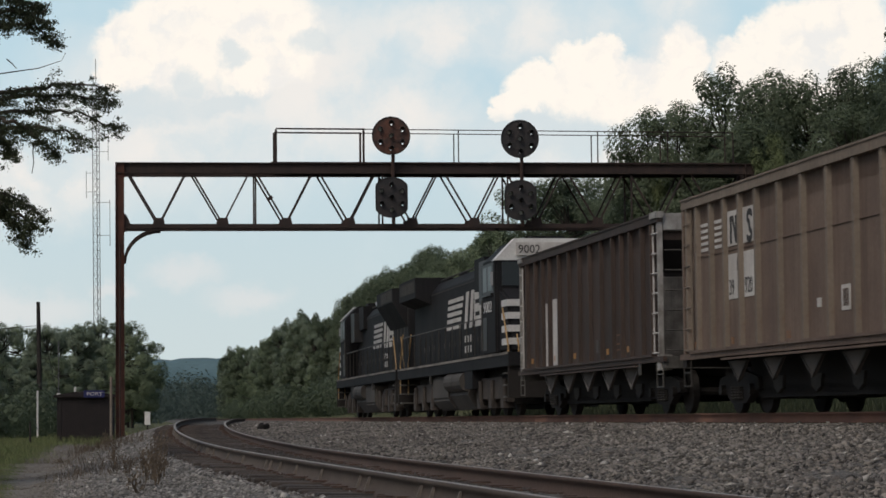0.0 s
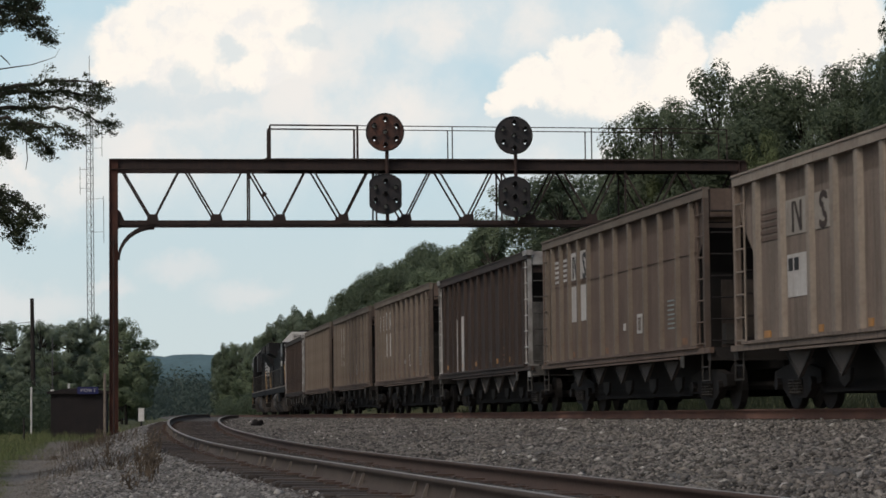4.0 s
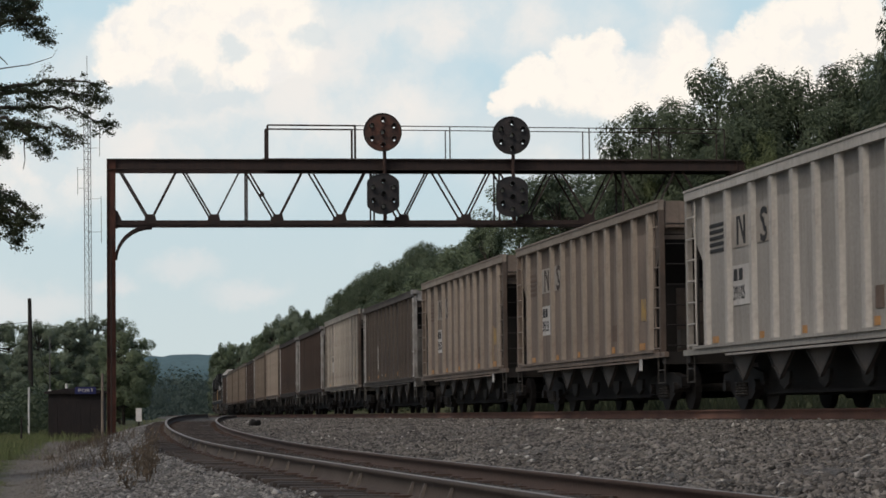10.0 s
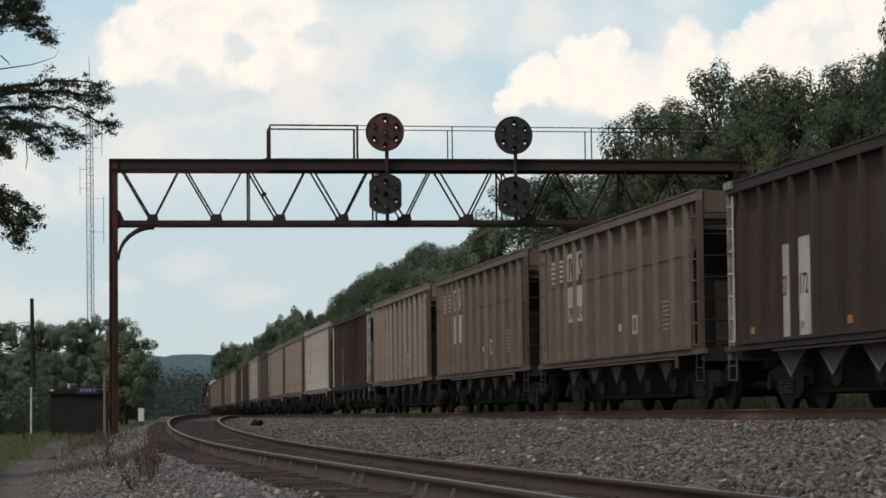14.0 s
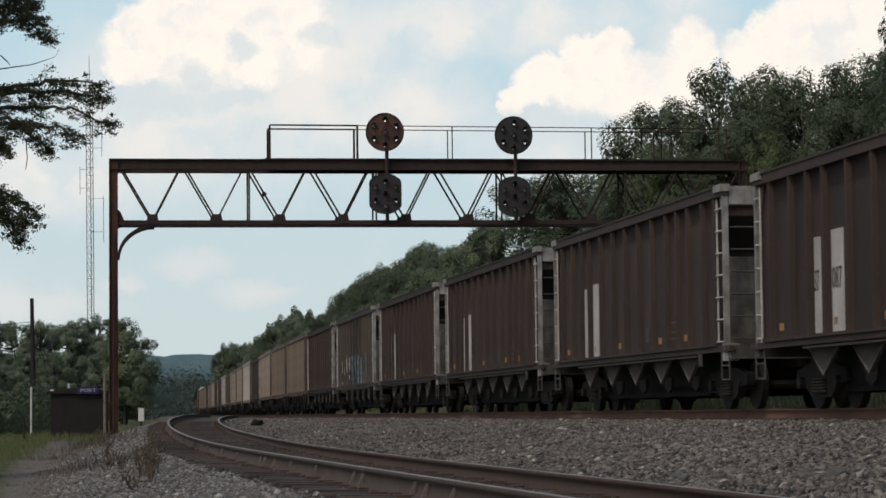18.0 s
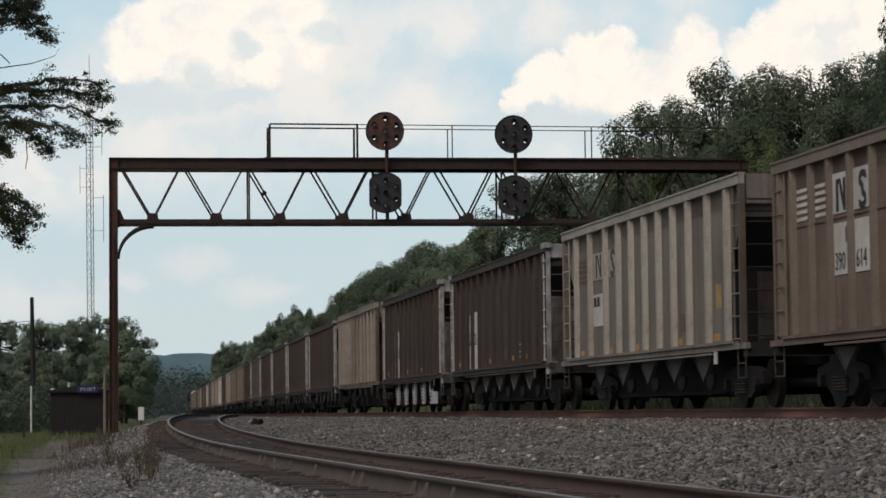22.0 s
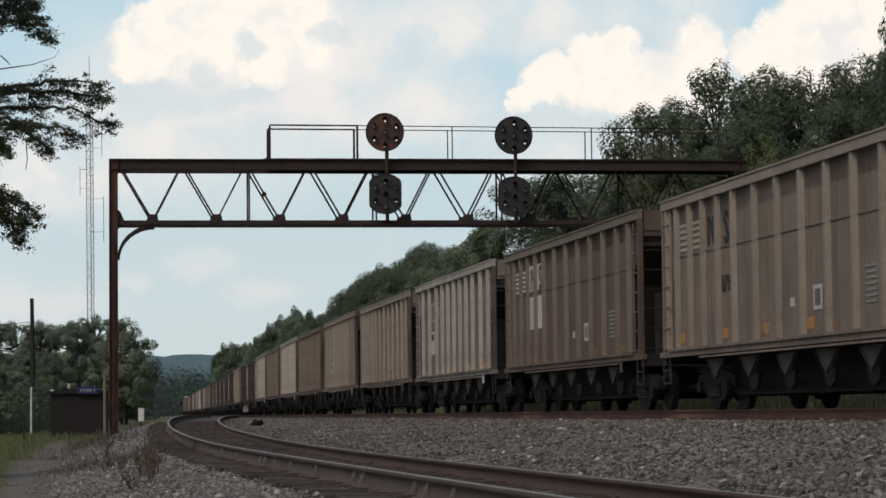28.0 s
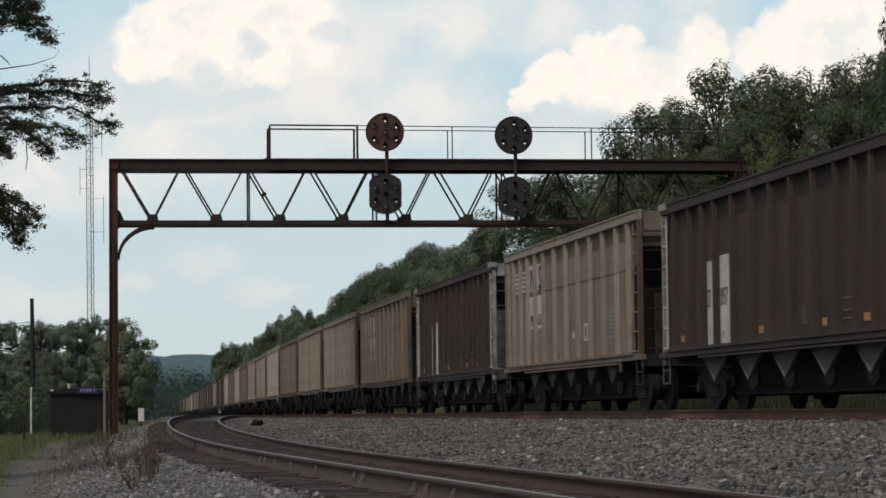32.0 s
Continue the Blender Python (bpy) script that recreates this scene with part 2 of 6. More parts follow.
    "loco_grey": mat("dusty_grey_tank_paint", (0.085, 0.075, 0.066), 0.8, 0, (0.05, 0.044, 0.04), 1.2, 0.8, 20, 0.1, 0.3),
    "loco_sill": mat("dusty_sill_paint", (0.28, 0.25, 0.22), 0.8, 0, (0.1, 0.09, 0.08), 0.9, 0.9, 20, 0.05, 0.3),
    "bogie": mat("dusty_bogie_steel", (0.075, 0.062, 0.054), 0.85, 0, (0.035, 0.03, 0.027), 2.0, 0.8, 20, 0.2, 0.3),
    "loco_glass": mat("cab_window_glass", (0.03, 0.038, 0.042), 0.35, 0, None, 2, 0.3, 20, 0),
    "yellow_rail": mat("yellow_handrail_paint", (0.42, 0.27, 0.12), 0.6, 0, None, 4, 0.4, 20, 0),
    "paint_cyan": mat("cyan_spray_paint", (0.10, 0.33, 0.40), 0.6, 0, (0.3, 0.36, 0.36), 3, 0.7, 20, 0),
    "paint_yellow": mat("pale_yellow_spray_paint", (0.42, 0.42, 0.20), 0.6, 0, (0.3, 0.3, 0.15), 3, 0.7, 20, 0),
    "paint_dark": mat("dark_spray_paint", (0.045, 0.032, 0.029), 0.7, 0, (0.085, 0.06, 0.05), 3, 0.7, 20, 0),
}


M["loco"].node_tree.nodes["Principled BSDF"].inputs["Specular IOR Level"].default_value = 0.2


# ---- mesh helpers ----
def box(bm, x0, x1, y0, y1, z0, z1):
    v = [bm.verts.new((x, y, z)) for x in (x0, x1) for y in (y0, y1) for z in (z0, z1)]
    for q in ((0, 1, 3, 2), (4, 6, 7, 5), (0, 4, 5, 1), (2, 3, 7, 6), (0, 2, 6, 4), (1, 5, 7, 3)):
        bm.faces.new([v[i] for i in q])
    return bm


def prism(bm, pts, axis, a, b):
    """Extrudes a polygon of (u, v) points along axis ('x', 'y' or 'z') from a to b."""
    def at(p, w):
        return {"x": (w, p[0], p[1]), "y": (p[0], w, p[1]), "z": (p[0], p[1], w)}[axis]
    r0, r1 = [bm.verts.new(at(p, a)) for p in pts], [bm.verts.new(at(p, b)) for p in pts]
    bm.faces.new(r0), bm.faces.new(r1[::-1])
    for i in range(len(pts)):
        j = (i + 1) % len(pts)
        bm.faces.new((r0[i], r1[i], r1[j], r0[j]))
    return bm


def rod(bm, p, q, r, n=6, r2=None):
    """A round bar from p to q."""
    p, q = Vector(p), Vector(q)
    d = (q - p).normalized()
    u = d.orthogonal().normalized()
    w = d.cross(u)
    r2 = r if r2 is None else r2
    ring = [[bm.verts.new(c + (u * math.cos(2 * math.pi * i / n) + w * math.sin(2 * math.pi * i / n)) * k) for i in range(n)] for c, k in ((p, r), (q, r2))]
    for i in range(n):
        bm.faces.new((ring[0][i], ring[0][(i + 1) % n], ring[1][(i + 1) % n], ring[1][i]))
    bm.faces.new(ring[0][::-1]), bm.faces.new(ring[1])
    return bm


def bar(bm, p, q, w, h):
    """A rectangular bar from p to q, w wide and h deep."""
    p, q = Vector(p), Vector(q)
    d = (q - p).normalized()
    side = d.cross(Vector((0, 1, 0)))
    side = side.normalized() if side.length > 0.05 else Vector((1, 0, 0))
    up = side.cross(d).normalized()
    r = [[bm.verts.new(c + side * a * w / 2 + up * b * h / 2) for a, b in ((-1, -1), (1, -1), (1, 1), (-1, 1))] for c in (p, q)]
    for i in range(4):
        j = (i + 1) % 4
        bm.faces.new((r[0][i], r[0][j], r[1][j], r[1][i]))
    bm.faces.new(r[0][::-1]), bm.faces.new(r[1])
    return bm


def mesh_of(name, bm, material, smooth=False):
    bmesh.ops.recalc_face_normals(bm, faces=bm.faces)
    me = bpy.data.meshes.new(name)
    bm.to_mesh(me)
    bm.free()
    me.materials.append(material)
    if smooth:
        for p in me.polygons:
            p.use_smooth = True
    return me


def part(name, bm, material, parent, label="", at=None, smooth=False):
    """Links a bmesh, or a mesh that is shared, as one object under a thing or a part."""
    me = bm if isinstance(bm, bpy.types.Mesh) else mesh_of(name, bm, material, smooth)
    ob = new(name, me)
    ob.parent = parent
    if at is not None:
        ob.matrix_basis = at
    if label:
        ob["label"] = label
    return ob


SHARED = {}


def shared(key, build, material, smooth=False):
    """The mesh of that key, built once."""
    if key not in SHARED:
        bm = bmesh.new()
        build(bm)
        SHARED[key] = mesh_of(key[0] if isinstance(key, tuple) else key, bm, material, smooth)
    return SHARED[key]


def raw_mesh(name, verts, faces, material, smooth=False):
    """A mesh from numpy arrays of points and of triangles or quads."""
    verts, faces = np.asarray(verts, np.float32), np.asarray(faces, np.int32)
    me = bpy.data.meshes.new(name)
    k = faces.shape[1]
    me.vertices.add(len(verts)), me.loops.add(faces.size), me.polygons.add(len(faces))
    me.vertices.foreach_set("co", verts.ravel())
    me.loops.foreach_set("vertex_index", faces.ravel())
    me.polygons.foreach_set("loop_start", np.arange(len(faces), dtype=np.int32) * k)
    if smooth:
        me.polygons.foreach_set("use_smooth", np.ones(len(faces), dtype=bool))
    me.update(calc_edges=True)
    me.materials.append(material)
    return me


def lettering(name, text, height, material, parent, m):
    """Raised letters of the built-in font as a mesh part; m puts the baseline's start."""
    cu = bpy.data.curves.new(name, "FONT")
    cu.body, cu.size, cu.extrude = text, height / 0.7, 0.004
    cu.resolution_u = 2
    tmp = bpy.data.objects.new(name, cu)
    me = bpy.data.meshes.new_from_object(tmp)
    bpy.data.objects.remove(tmp)
    me.materials.clear()
    me.materials.append(material)
    return part(name, me, material, parent, at=m)


# ---- the line of the two tracks ----
STEP = 0.5
S_AXIS = np.arange(-760, 1200, STEP)
_k = np.where(S_AXIS < 0, 0.0, 0.000573 + (-0.000005 - 0.000573) / (1 + np.exp(-(S_AXIS - 137.0) / 20.0)))
_h = np.cumsum(_k) * STEP
_h += -0.1916 - np.interp(0, S_AXIS, _h)
_x = np.cumsum(np.sin(_h)) * STEP
_y = np.cumsum(np.cos(_h)) * STEP
_x += 14.20 - np.interp(0, S_AXIS, _x)
_y -= np.interp(0, S_AXIS, _y)


def far_line(s):
    """x, y, rail-top height and heading (radians, clockwise from +y) of the far track at the length s."""
    return (np.interp(s, S_AXIS, _x), np.interp(s, S_AXIS, _y), EYE + 0.01 + 0.001 * np.clip(s, -60, 700), np.interp(s, S_AXIS, _h))


def track_point(s, d, z=0.0):
    """A point d metres to the right of the far track's centre."""
    x, y, _, h = far_line(s)
    return np.array([x + d * np.cos(h), y - d * np.sin(h), z + 0 * x])


NEAR_S = (-760, 0, 40, 48, 69, 82, 100, 125, 150, 1200)
NEAR_D = (10.0, 10.0, 9.95, 9.7, 9.0, 8.5, 7.2, 5.4, 4.6, 4.4)
NEAR_Z = (-0.56, -0.56, -0.42, -0.38, -0.25, -0.06, 0.09, 0.13, 0.15, 0.15)


def near_offset(s):
    w = np.array([0.15, 0.2, 0.3, 0.2, 0.15])
    return -sum(k * np.interp(s + e, NEAR_S, NEAR_D) for k, e in zip(w, (-9, -4, 0, 4, 9)))


def near_height(s):
    w = np.array([0.15, 0.2, 0.3, 0.2, 0.15])
    z = sum(k * np.interp(s + e, NEAR_S, NEAR_Z) for k, e in zip(w, (-8, -4, 0, 4, 8)))
    return EYE + np.where(s > 125, 0.01 + 0.001 * np.clip(s, 0, 700), z)


def on_track(s, sideways=0.0):
    """A pose on the far track's rail tops, +y along the track."""
    x, y, z, h = far_line(s)
    return pose(float(x + sideways * math.cos(h)), float(y - sideways * math.sin(h)), float(z), 0, 0, -math.degrees(h))


def spot(x, y, dist):
    """A point at the distance dist ahead, from its bearing and height in the resting view."""
    th = radians(0.6)
    u, w = x - 784, y - 441
    px, py = u * math.cos(th) - w * math.sin(th), 441 + u * math.sin(th) + w * math.cos(th)
    return Vector((px / FOCAL * dist, dist, EYE + (736 - py) / FOCAL * dist))


# ---- sky and distance ----
def sky_backdrop():
    """A sheet of sky far away with cumulus clouds, which drifts slowly."""
    m = bpy.data.materials.new("hazy_blue_sky_with_cumulus")
    m.use_nodes = True
    n, l = m.node_tree.nodes, m.node_tree.links
    n.clear()
    out, em = n.new("ShaderNodeOutputMaterial"), n.new("ShaderNodeEmission")
    l.new(em.outputs[0], out.inputs[0])
    tc = n.new("ShaderNodeTexCoord")

    def math_node(op, a, b=None, c=None):
        k = n.new("ShaderNodeMath")
        k.operation = op
        for i, v in enumerate((a, b, c)):
            if v is None:
                continue
            if isinstance(v, (int, float)):
                k.inputs[i].default_value = v
            else:
                l.new(v, k.inputs[i])
        return k.outputs[0]

    def noise_node(scale, detail, vec, rough=0.55):
        k = n.new("ShaderNodeTexNoise")
        k.inputs["Scale"].default_value, k.inputs["Detail"].default_value, k.inputs["Roughness"].default_value = scale, detail, rough
        l.new(vec, k.inputs["Vector"])
        return k

    def ramp(v, a, b, lo=0.0, hi=1.0):
        k = n.new("ShaderNodeMapRange")
        k.interpolation_type = "SMOOTHSTEP"
        k.inputs["From Min"].default_value, k.inputs["From Max"].default_value = a, b
        k.inputs["To Min"].default_value, k.inputs["To Max"].default_value = lo, hi
        l.new(v, k.inputs["Value"])
        return k.outputs[0]

    def mixed(f, a, b):
        k = n.new("ShaderNodeMix")
        k.data_type = "RGBA"
        if isinstance(f, (int, float)):
            k.inputs["Factor"].default_value = f
        else:
            l.new(f, k.inputs["Factor"])
        for slot, v in (("A", a), ("B", b)):
            if isinstance(v, tuple):
                k.inputs[slot].default_value = (*v, 1)
            else:
                l.new(v, k.inputs[slot])
        return k.outputs["Result"]

    # coordinates in units of the sheet: object space, metres / 100
    warp1 = noise_node(0.016, 9, tc.outputs["Object"], 0.62)
    sub = n.new("ShaderNodeVectorMath")
    sub.operation = "SUBTRACT"
    l.new(warp1.outputs["Color"], sub.inputs[0])
    sub.inputs[1].default_value = (0.5, 0.5, 0.5)
    mul = n.new("ShaderNodeVectorMath")
    mul.operation = "SCALE"
    mul.inputs["Scale"].default_value = 82
    l.new(sub.outputs[0], mul.inputs[0])
    add = n.new("ShaderNodeVectorMath")
    l.new(tc.outputs["Object"], add.inputs[0]), l.new(mul.outputs[0], add.inputs[1])
    sep = n.new("ShaderNodeSeparateXYZ")
    l.new(add.outputs[0], sep.inputs[0])

    def blob(cx, cz, rx, rz, soft):
        dx = math_node("DIVIDE", math_node("SUBTRACT", sep.outputs["X"], cx), rx)
        dz = math_node("DIVIDE", math_node("SUBTRACT", sep.outputs["Z"], cz), rz)
        r = math_node("SQRT", math_node("ADD", math_node("MULTIPLY", dx, dx), math_node("MULTIPLY", dz, dz)))
        return ramp(r, 1 + soft, 1 - soft)

    def cloud(blobs, soft):
        total = None
        for b in blobs:
            v = blob(*b, soft)
            total = v if total is None else math_node("MAXIMUM", total, v)
        return total
    # bearings of the cloud masses, metres on the sheet
    high = cloud(SKY_HIGH, 0.2)
    soft = cloud(SKY_SOFT, 0.8)
    grey = cloud(SKY_GREY, 0.42)
    base = n.new("ShaderNodeSeparateXYZ")
    l.new(tc.outputs["Object"], base.inputs[0])
    fade = ramp(base.outputs["Z"], 60, 640)
    blue = mixed(fade, (0.60, 0.70, 0.73), (0.50, 0.685, 0.79))
    veil = noise_node(0.0035, 5, tc.outputs["Object"])
    col = mixed(ramp(veil.outputs["Fac"], 0.5, 0.75, 0, 0.25), blue, (0.80, 0.84, 0.86))
    soft_shade = noise_node(0.007, 5, add.outputs[0])
    col = mixed(math_node("MULTIPLY", soft, ramp(soft_shade.outputs["Fac"], 0.3, 0.62, 0.4, 0.95)), col, (0.88, 0.855, 0.83))
    col = mixed(math_node("MULTIPLY", cloud(SKY_FAINT, 0.7), 0.5), col, (0.80, 0.785, 0.785))
    lumps = noise_node(0.010, 5, add.outputs[0], 0.55)
    lit = mixed(ramp(lumps.outputs["Fac"], 0.34, 0.5), (0.88, 0.87, 0.855), (1.02, 0.96, 0.885))
    inner = noise_node(0.03, 6, add.outputs[0], 0.6)
    lit = mixed(ramp(inner.outputs["Fac"], 0.48, 0.7, 0, 0.35), lit, (0.84, 0.825, 0.82))
    col = mixed(math_node("MULTIPLY", high, 0.95), col, lit)
    col = mixed(math_node("MULTIPLY", grey, 0.72), col, (0.655, 0.74, 0.785))
    l.new(col, em.inputs["Color"])
    em.inputs["Strength"].default_value = 1.0
    bm = bmesh.new()
    v = [bm.verts.new(c) for c in ((-2600, 0, -700), (2600, 0, -700), (2600, 0, 2200), (-2600, 0, 2200))]
    bm.faces.new(v)
    ob = new("sky_backdrop", mesh_of("sky_backdrop", bm, m))
    return tagged(ob, "hazy pale blue summer sky with warm white cumulus clouds", "sky", kind="structure")


SKY_Y = 4200.0


def _sky(x, y, rx, ry):
    p = spot(x, y, SKY_Y)
    k = SKY_Y / FOCAL
    return (p.x, p.z, rx * k, ry * k)


SKY_HIGH = [_sky(*b) for b in ((258, 66, 78, 62), (240, 112, 48, 38), (330, 60, 110, 92), (420, 20, 150, 90), (500, 60, 95, 72), (330, 118, 60, 30), (470, 110, 70, 46),
                               (1040, 92, 50, 40), (1088, 78, 44, 34), (975, 138, 62, 36), (1085, 145, 120, 60), (940, 168, 48, 26), (1175, 145, 110, 52), (1238, 92, 44, 62), (906, 192, 24, 14),
                               (1330, 98, 44, 52), (1368, 66, 46, 50), (1440, 60, 80, 80), (1510, 40, 100, 90), (1430, 140, 120, 60))]
SKY_SOFT = [_sky(*b) for b in ((330, 190, 230, 130), (560, 130, 220, 150), (330, 250, 180, 60), (80, 310, 160, 70), (870, 40, 260, 60), (700, 190, 150, 70), (1230, 60, 70, 110),
                               (1200, 240, 320, 90))]
SKY_FAINT = [_sky(*b) for b in ((345, 472, 56, 24), (455, 516, 62, 24), (225, 505, 40, 16), (60, 540, 120, 30))]
SKY_GREY = [_sky(*b) for b in ((255, 168, 62, 26), (300, 182, 70, 28), (350, 140, 30, 26), (428, 84, 26, 20), (400, 172, 60, 22), (580, 60, 40, 24), (985, 222, 120, 34), (1110, 226, 110, 30))]
sky_sheet = sky_backdrop()


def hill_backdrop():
    """Wooded ridges far down the valley, with haze put into their colour."""
    # blue-green base colour stands for the air haze over the forest
    m = mat("haze_tinted_far_forest", (0.092, 0.155, 0.172), 1.0, 0, (0.066, 0.122, 0.138), 0.012, 0.8, 0.15, 0)
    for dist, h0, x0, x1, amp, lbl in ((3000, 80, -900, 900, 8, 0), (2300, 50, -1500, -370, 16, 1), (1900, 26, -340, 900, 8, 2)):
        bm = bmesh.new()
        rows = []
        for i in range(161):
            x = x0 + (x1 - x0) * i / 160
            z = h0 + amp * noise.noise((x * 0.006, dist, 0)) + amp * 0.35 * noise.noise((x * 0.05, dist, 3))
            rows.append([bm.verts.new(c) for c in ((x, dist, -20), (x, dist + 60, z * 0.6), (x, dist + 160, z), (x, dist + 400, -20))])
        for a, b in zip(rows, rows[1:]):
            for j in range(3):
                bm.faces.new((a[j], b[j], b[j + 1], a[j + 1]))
        tagged(new("backdrop", mesh_of("far_ridge", bm, m, True)), "wooded ridge far down the valley, tinted blue-green for haze", "hill", kind="structure")


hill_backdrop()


# ---- ground ----
def left_ground(s):
    return EYE + np.interp(s, (-760, 40, 90, 130, 200, 400), (-1.02, -0.98, -0.86, -0.8, -0.5, -0.3))


def ground_heights(s, d):
    """Heights of the ground, d metres right of the far track, for arrays."""
    s, d = np.atleast_1d(np.asarray(s, float)), np.atleast_1d(np.asarray(d, float))
    zf, zn, dn, zl = far_line(s)[2], near_height(s), near_offset(s), left_ground(s)
    one = np.ones_like(s)
    xs = [-170 * one, -60 * one, -25 * one, dn - 3.6, dn - 2.3, dn - 1.45, dn + 1.35, -1.75 * one, 1.7 * one, 3.2 * one, 5 * one, 9 * one, 16 * one, 40 * one, 170 * one]
    zs = [zl + 5, zl + 0.6, zl + 0.1, zl, np.minimum(zn - 0.36, zl + 0.55), zn - 0.155, zn - 0.155, zf - 0.2, zf - 0.215, zf - 0.55, zf - 0.15, zf + 0.7, zf + 2.0, zf + 6, zf + 30]
    z = np.where(d <= xs[0], zs[0], zs[-1])
    for x0, x1, z0, z1 in zip(xs, xs[1:], zs, zs[1:]):
        z = np.where((d > x0) & (d <= x1), z0 + (z1 - z0) * (d - x0) / (x1 - x0), z)
    return z


def ground_height(s, d):
    return float(ground_heights(s, d)[0])


def ground():
    ss = np.concatenate([np.arange(-740, 0, 40), np.arange(0, 130, 0.75), np.arange(130, 300, 5), np.arange(300, 1190, 40)])
    ds = np.concatenate([[-170, -110, -60, -40, -30, -25, -21, -18, -16], np.arange(-15, 4.2, 0.25), [4.5, 5, 6, 7, 9, 12, 16, 22, 30, 40, 60, 100, 170]])
    nd = len(ds) + 2
    verts, cols = [], []
    for y_edge in (-4000, None, 4150):
        for s in (ss if y_edge is None else [ss[0] if y_edge < 0 else ss[-1]]):
            s = float(s)
            x, y, _, h = (float(v) for v in far_line(s))
            dn = float(near_offset(s))
            row = []
            all_d = np.array([-4000, *ds, 4000], float)
            for d, z in zip(all_d, ground_heights(np.full(len(all_d), s), np.clip(all_d, -170, 170))):
                d, z = float(d), float(z)
                e = max(-170, min(170, d))
                gx, gy = x + e * math.cos(h), y - e * math.sin(h)
                if abs(d) > 1000:
                    gx = d
                lump = noise.noise((gx * 0.35, gy * 0.35, 0)) * ((0.02 if d > -15 else 0.1) if d < dn - 2.5 else 0.1 if d > 3 else 0.02) + noise.noise((gx * 1.7, gy * 1.7, 5)) * 0.025
                if y_edge is not None:
                    gy = y_edge
                row.append((gx, gy, z + lump))
                ball = 1.0 if dn - 2.6 < d < 2.6 else 0.0
                path = float(np.interp(abs(d - float(np.interp(s, (20, 31, 60, 85, 110), (-13.3, -13.1, -12.8, -12.4, -12.2)))), (0, 0.5, 1.1), (1, 0.8, 0))) if s < 112 else 0.0
                cols.append((ball, path, 0.0, 1.0))
            verts += row
    nr = len(verts) // nd
    faces = [(i * nd + j, i * nd + j + 1, (i + 1) * nd + j + 1, (i + 1) * nd + j) for i in range(nr - 1) for j in range(nd - 1)]
    m = bpy.data.materials.new("ballast_dirt_and_grass")
    m.use_nodes = True
    n, l = m.node_tree.nodes, m.node_tree.links
    b = n["Principled BSDF"]
    b.inputs["Roughness"].default_value = 0.95
    tc, at = n.new("ShaderNodeTexCoord"), n.new("ShaderNodeAttribute")
    at.attribute_name = "zone"
    sep = n.new("ShaderNodeSeparateColor")
    l.new(at.outputs["Color"], sep.inputs[0])

    def tex(scale, detail, kind="ShaderNodeTexNoise"):
        k = n.new(kind)
        k.inputs["Scale"].default_value = scale
        if kind == "ShaderNodeTexNoise":
            k.inputs["Detail"].default_value = detail
        l.new(tc.outputs["Object"], k.inputs["Vector"])
        return k

    def mixc(f, a, c):
        k = n.new("ShaderNodeMix")
        k.data_type = "RGBA"
        l.new(f, k.inputs["Factor"])
        for slot, v in (("A", a), ("B", c)):
            if isinstance(v, tuple):
                k.inputs[slot].default_value = (*v, 1)
            else:
                l.new(v, k.inputs[slot])
        return k.outputs["Result"]

    def edge(v, wob):
        k = n.new("ShaderNodeMath")
        k.operation = "MULTIPLY_ADD"
        l.new(wob, k.inputs[0])
        k.inputs[1].default_value = 0.9
        l.new(v, k.inputs[2])
        r = n.new("ShaderNodeMapRange")
        r.inputs["From Min"].default_value, r.inputs["From Max"].default_value = 0.75, 1.15
        l.new(k.outputs[0], r.inputs["Value"])
        return r.outputs[0]
    big, mid, fine = tex(0.5, 6), tex(3, 5), tex(28, 4)
    vor = tex(14, 0, "ShaderNodeTexVoronoi")
    grass = mixc(mid.outputs["Fac"], (0.05, 0.06, 0.02), (0.12, 0.12, 0.05))
    dirt = mixc(fine.outputs["Fac"], mixc(mid.outputs["Fac"], (0.13, 0.115, 0.097), (0.21, 0.185, 0.155)), (0.19, 0.172, 0.15))
    st = mixc(vor.outputs["Color"], (0.055, 0.05, 0.046), (0.19, 0.18, 0.165))
    st2 = mixc(mid.outputs["Fac"], st, (0.10, 0.09, 0.08))
    col = mixc(edge(sep.outputs["Green"], mid.outputs["Fac"]), grass, dirt)
    col = mixc(edge(sep.outputs["Red"], mid.outputs["Fac"]), col, st2)
    l.new(col, b.inputs["Base Color"])
    bp = n.new("ShaderNodeBump")
    bp.inputs["Strength"].default_value, bp.inputs["Distance"].default_value = 0.8, 0.05
    l.new(vor.outputs["Distance"], bp.inputs["Height"]), l.new(bp.outputs[0], b.inputs["Normal"])
    me = raw_mesh("ground", verts, faces, m, True)
    ca = me.color_attributes.new("zone", "FLOAT_COLOR", "POINT")
    ca.data.foreach_set("color", np.array(cols, np.float32).ravel())
    tagged(new("ground", me), "grey railway ballast, dirt path and grassy verges", "ground", kind="structure")


ground()


# ---- tracks ----
RAIL_PROFILE = ((-0.075, -0.17), (0.075, -0.17), (0.075, -0.155), (0.012, -0.13), (0.012, -0.042), (0.036, -0.03), (0.036, -0.004), (0.03, 0.0),
                (-0.03, 0.0), (-0.036, -0.004), (-0.036, -0.03), (-0.012, -0.042), (-0.012, -0.13), (-0.075, -0.155))


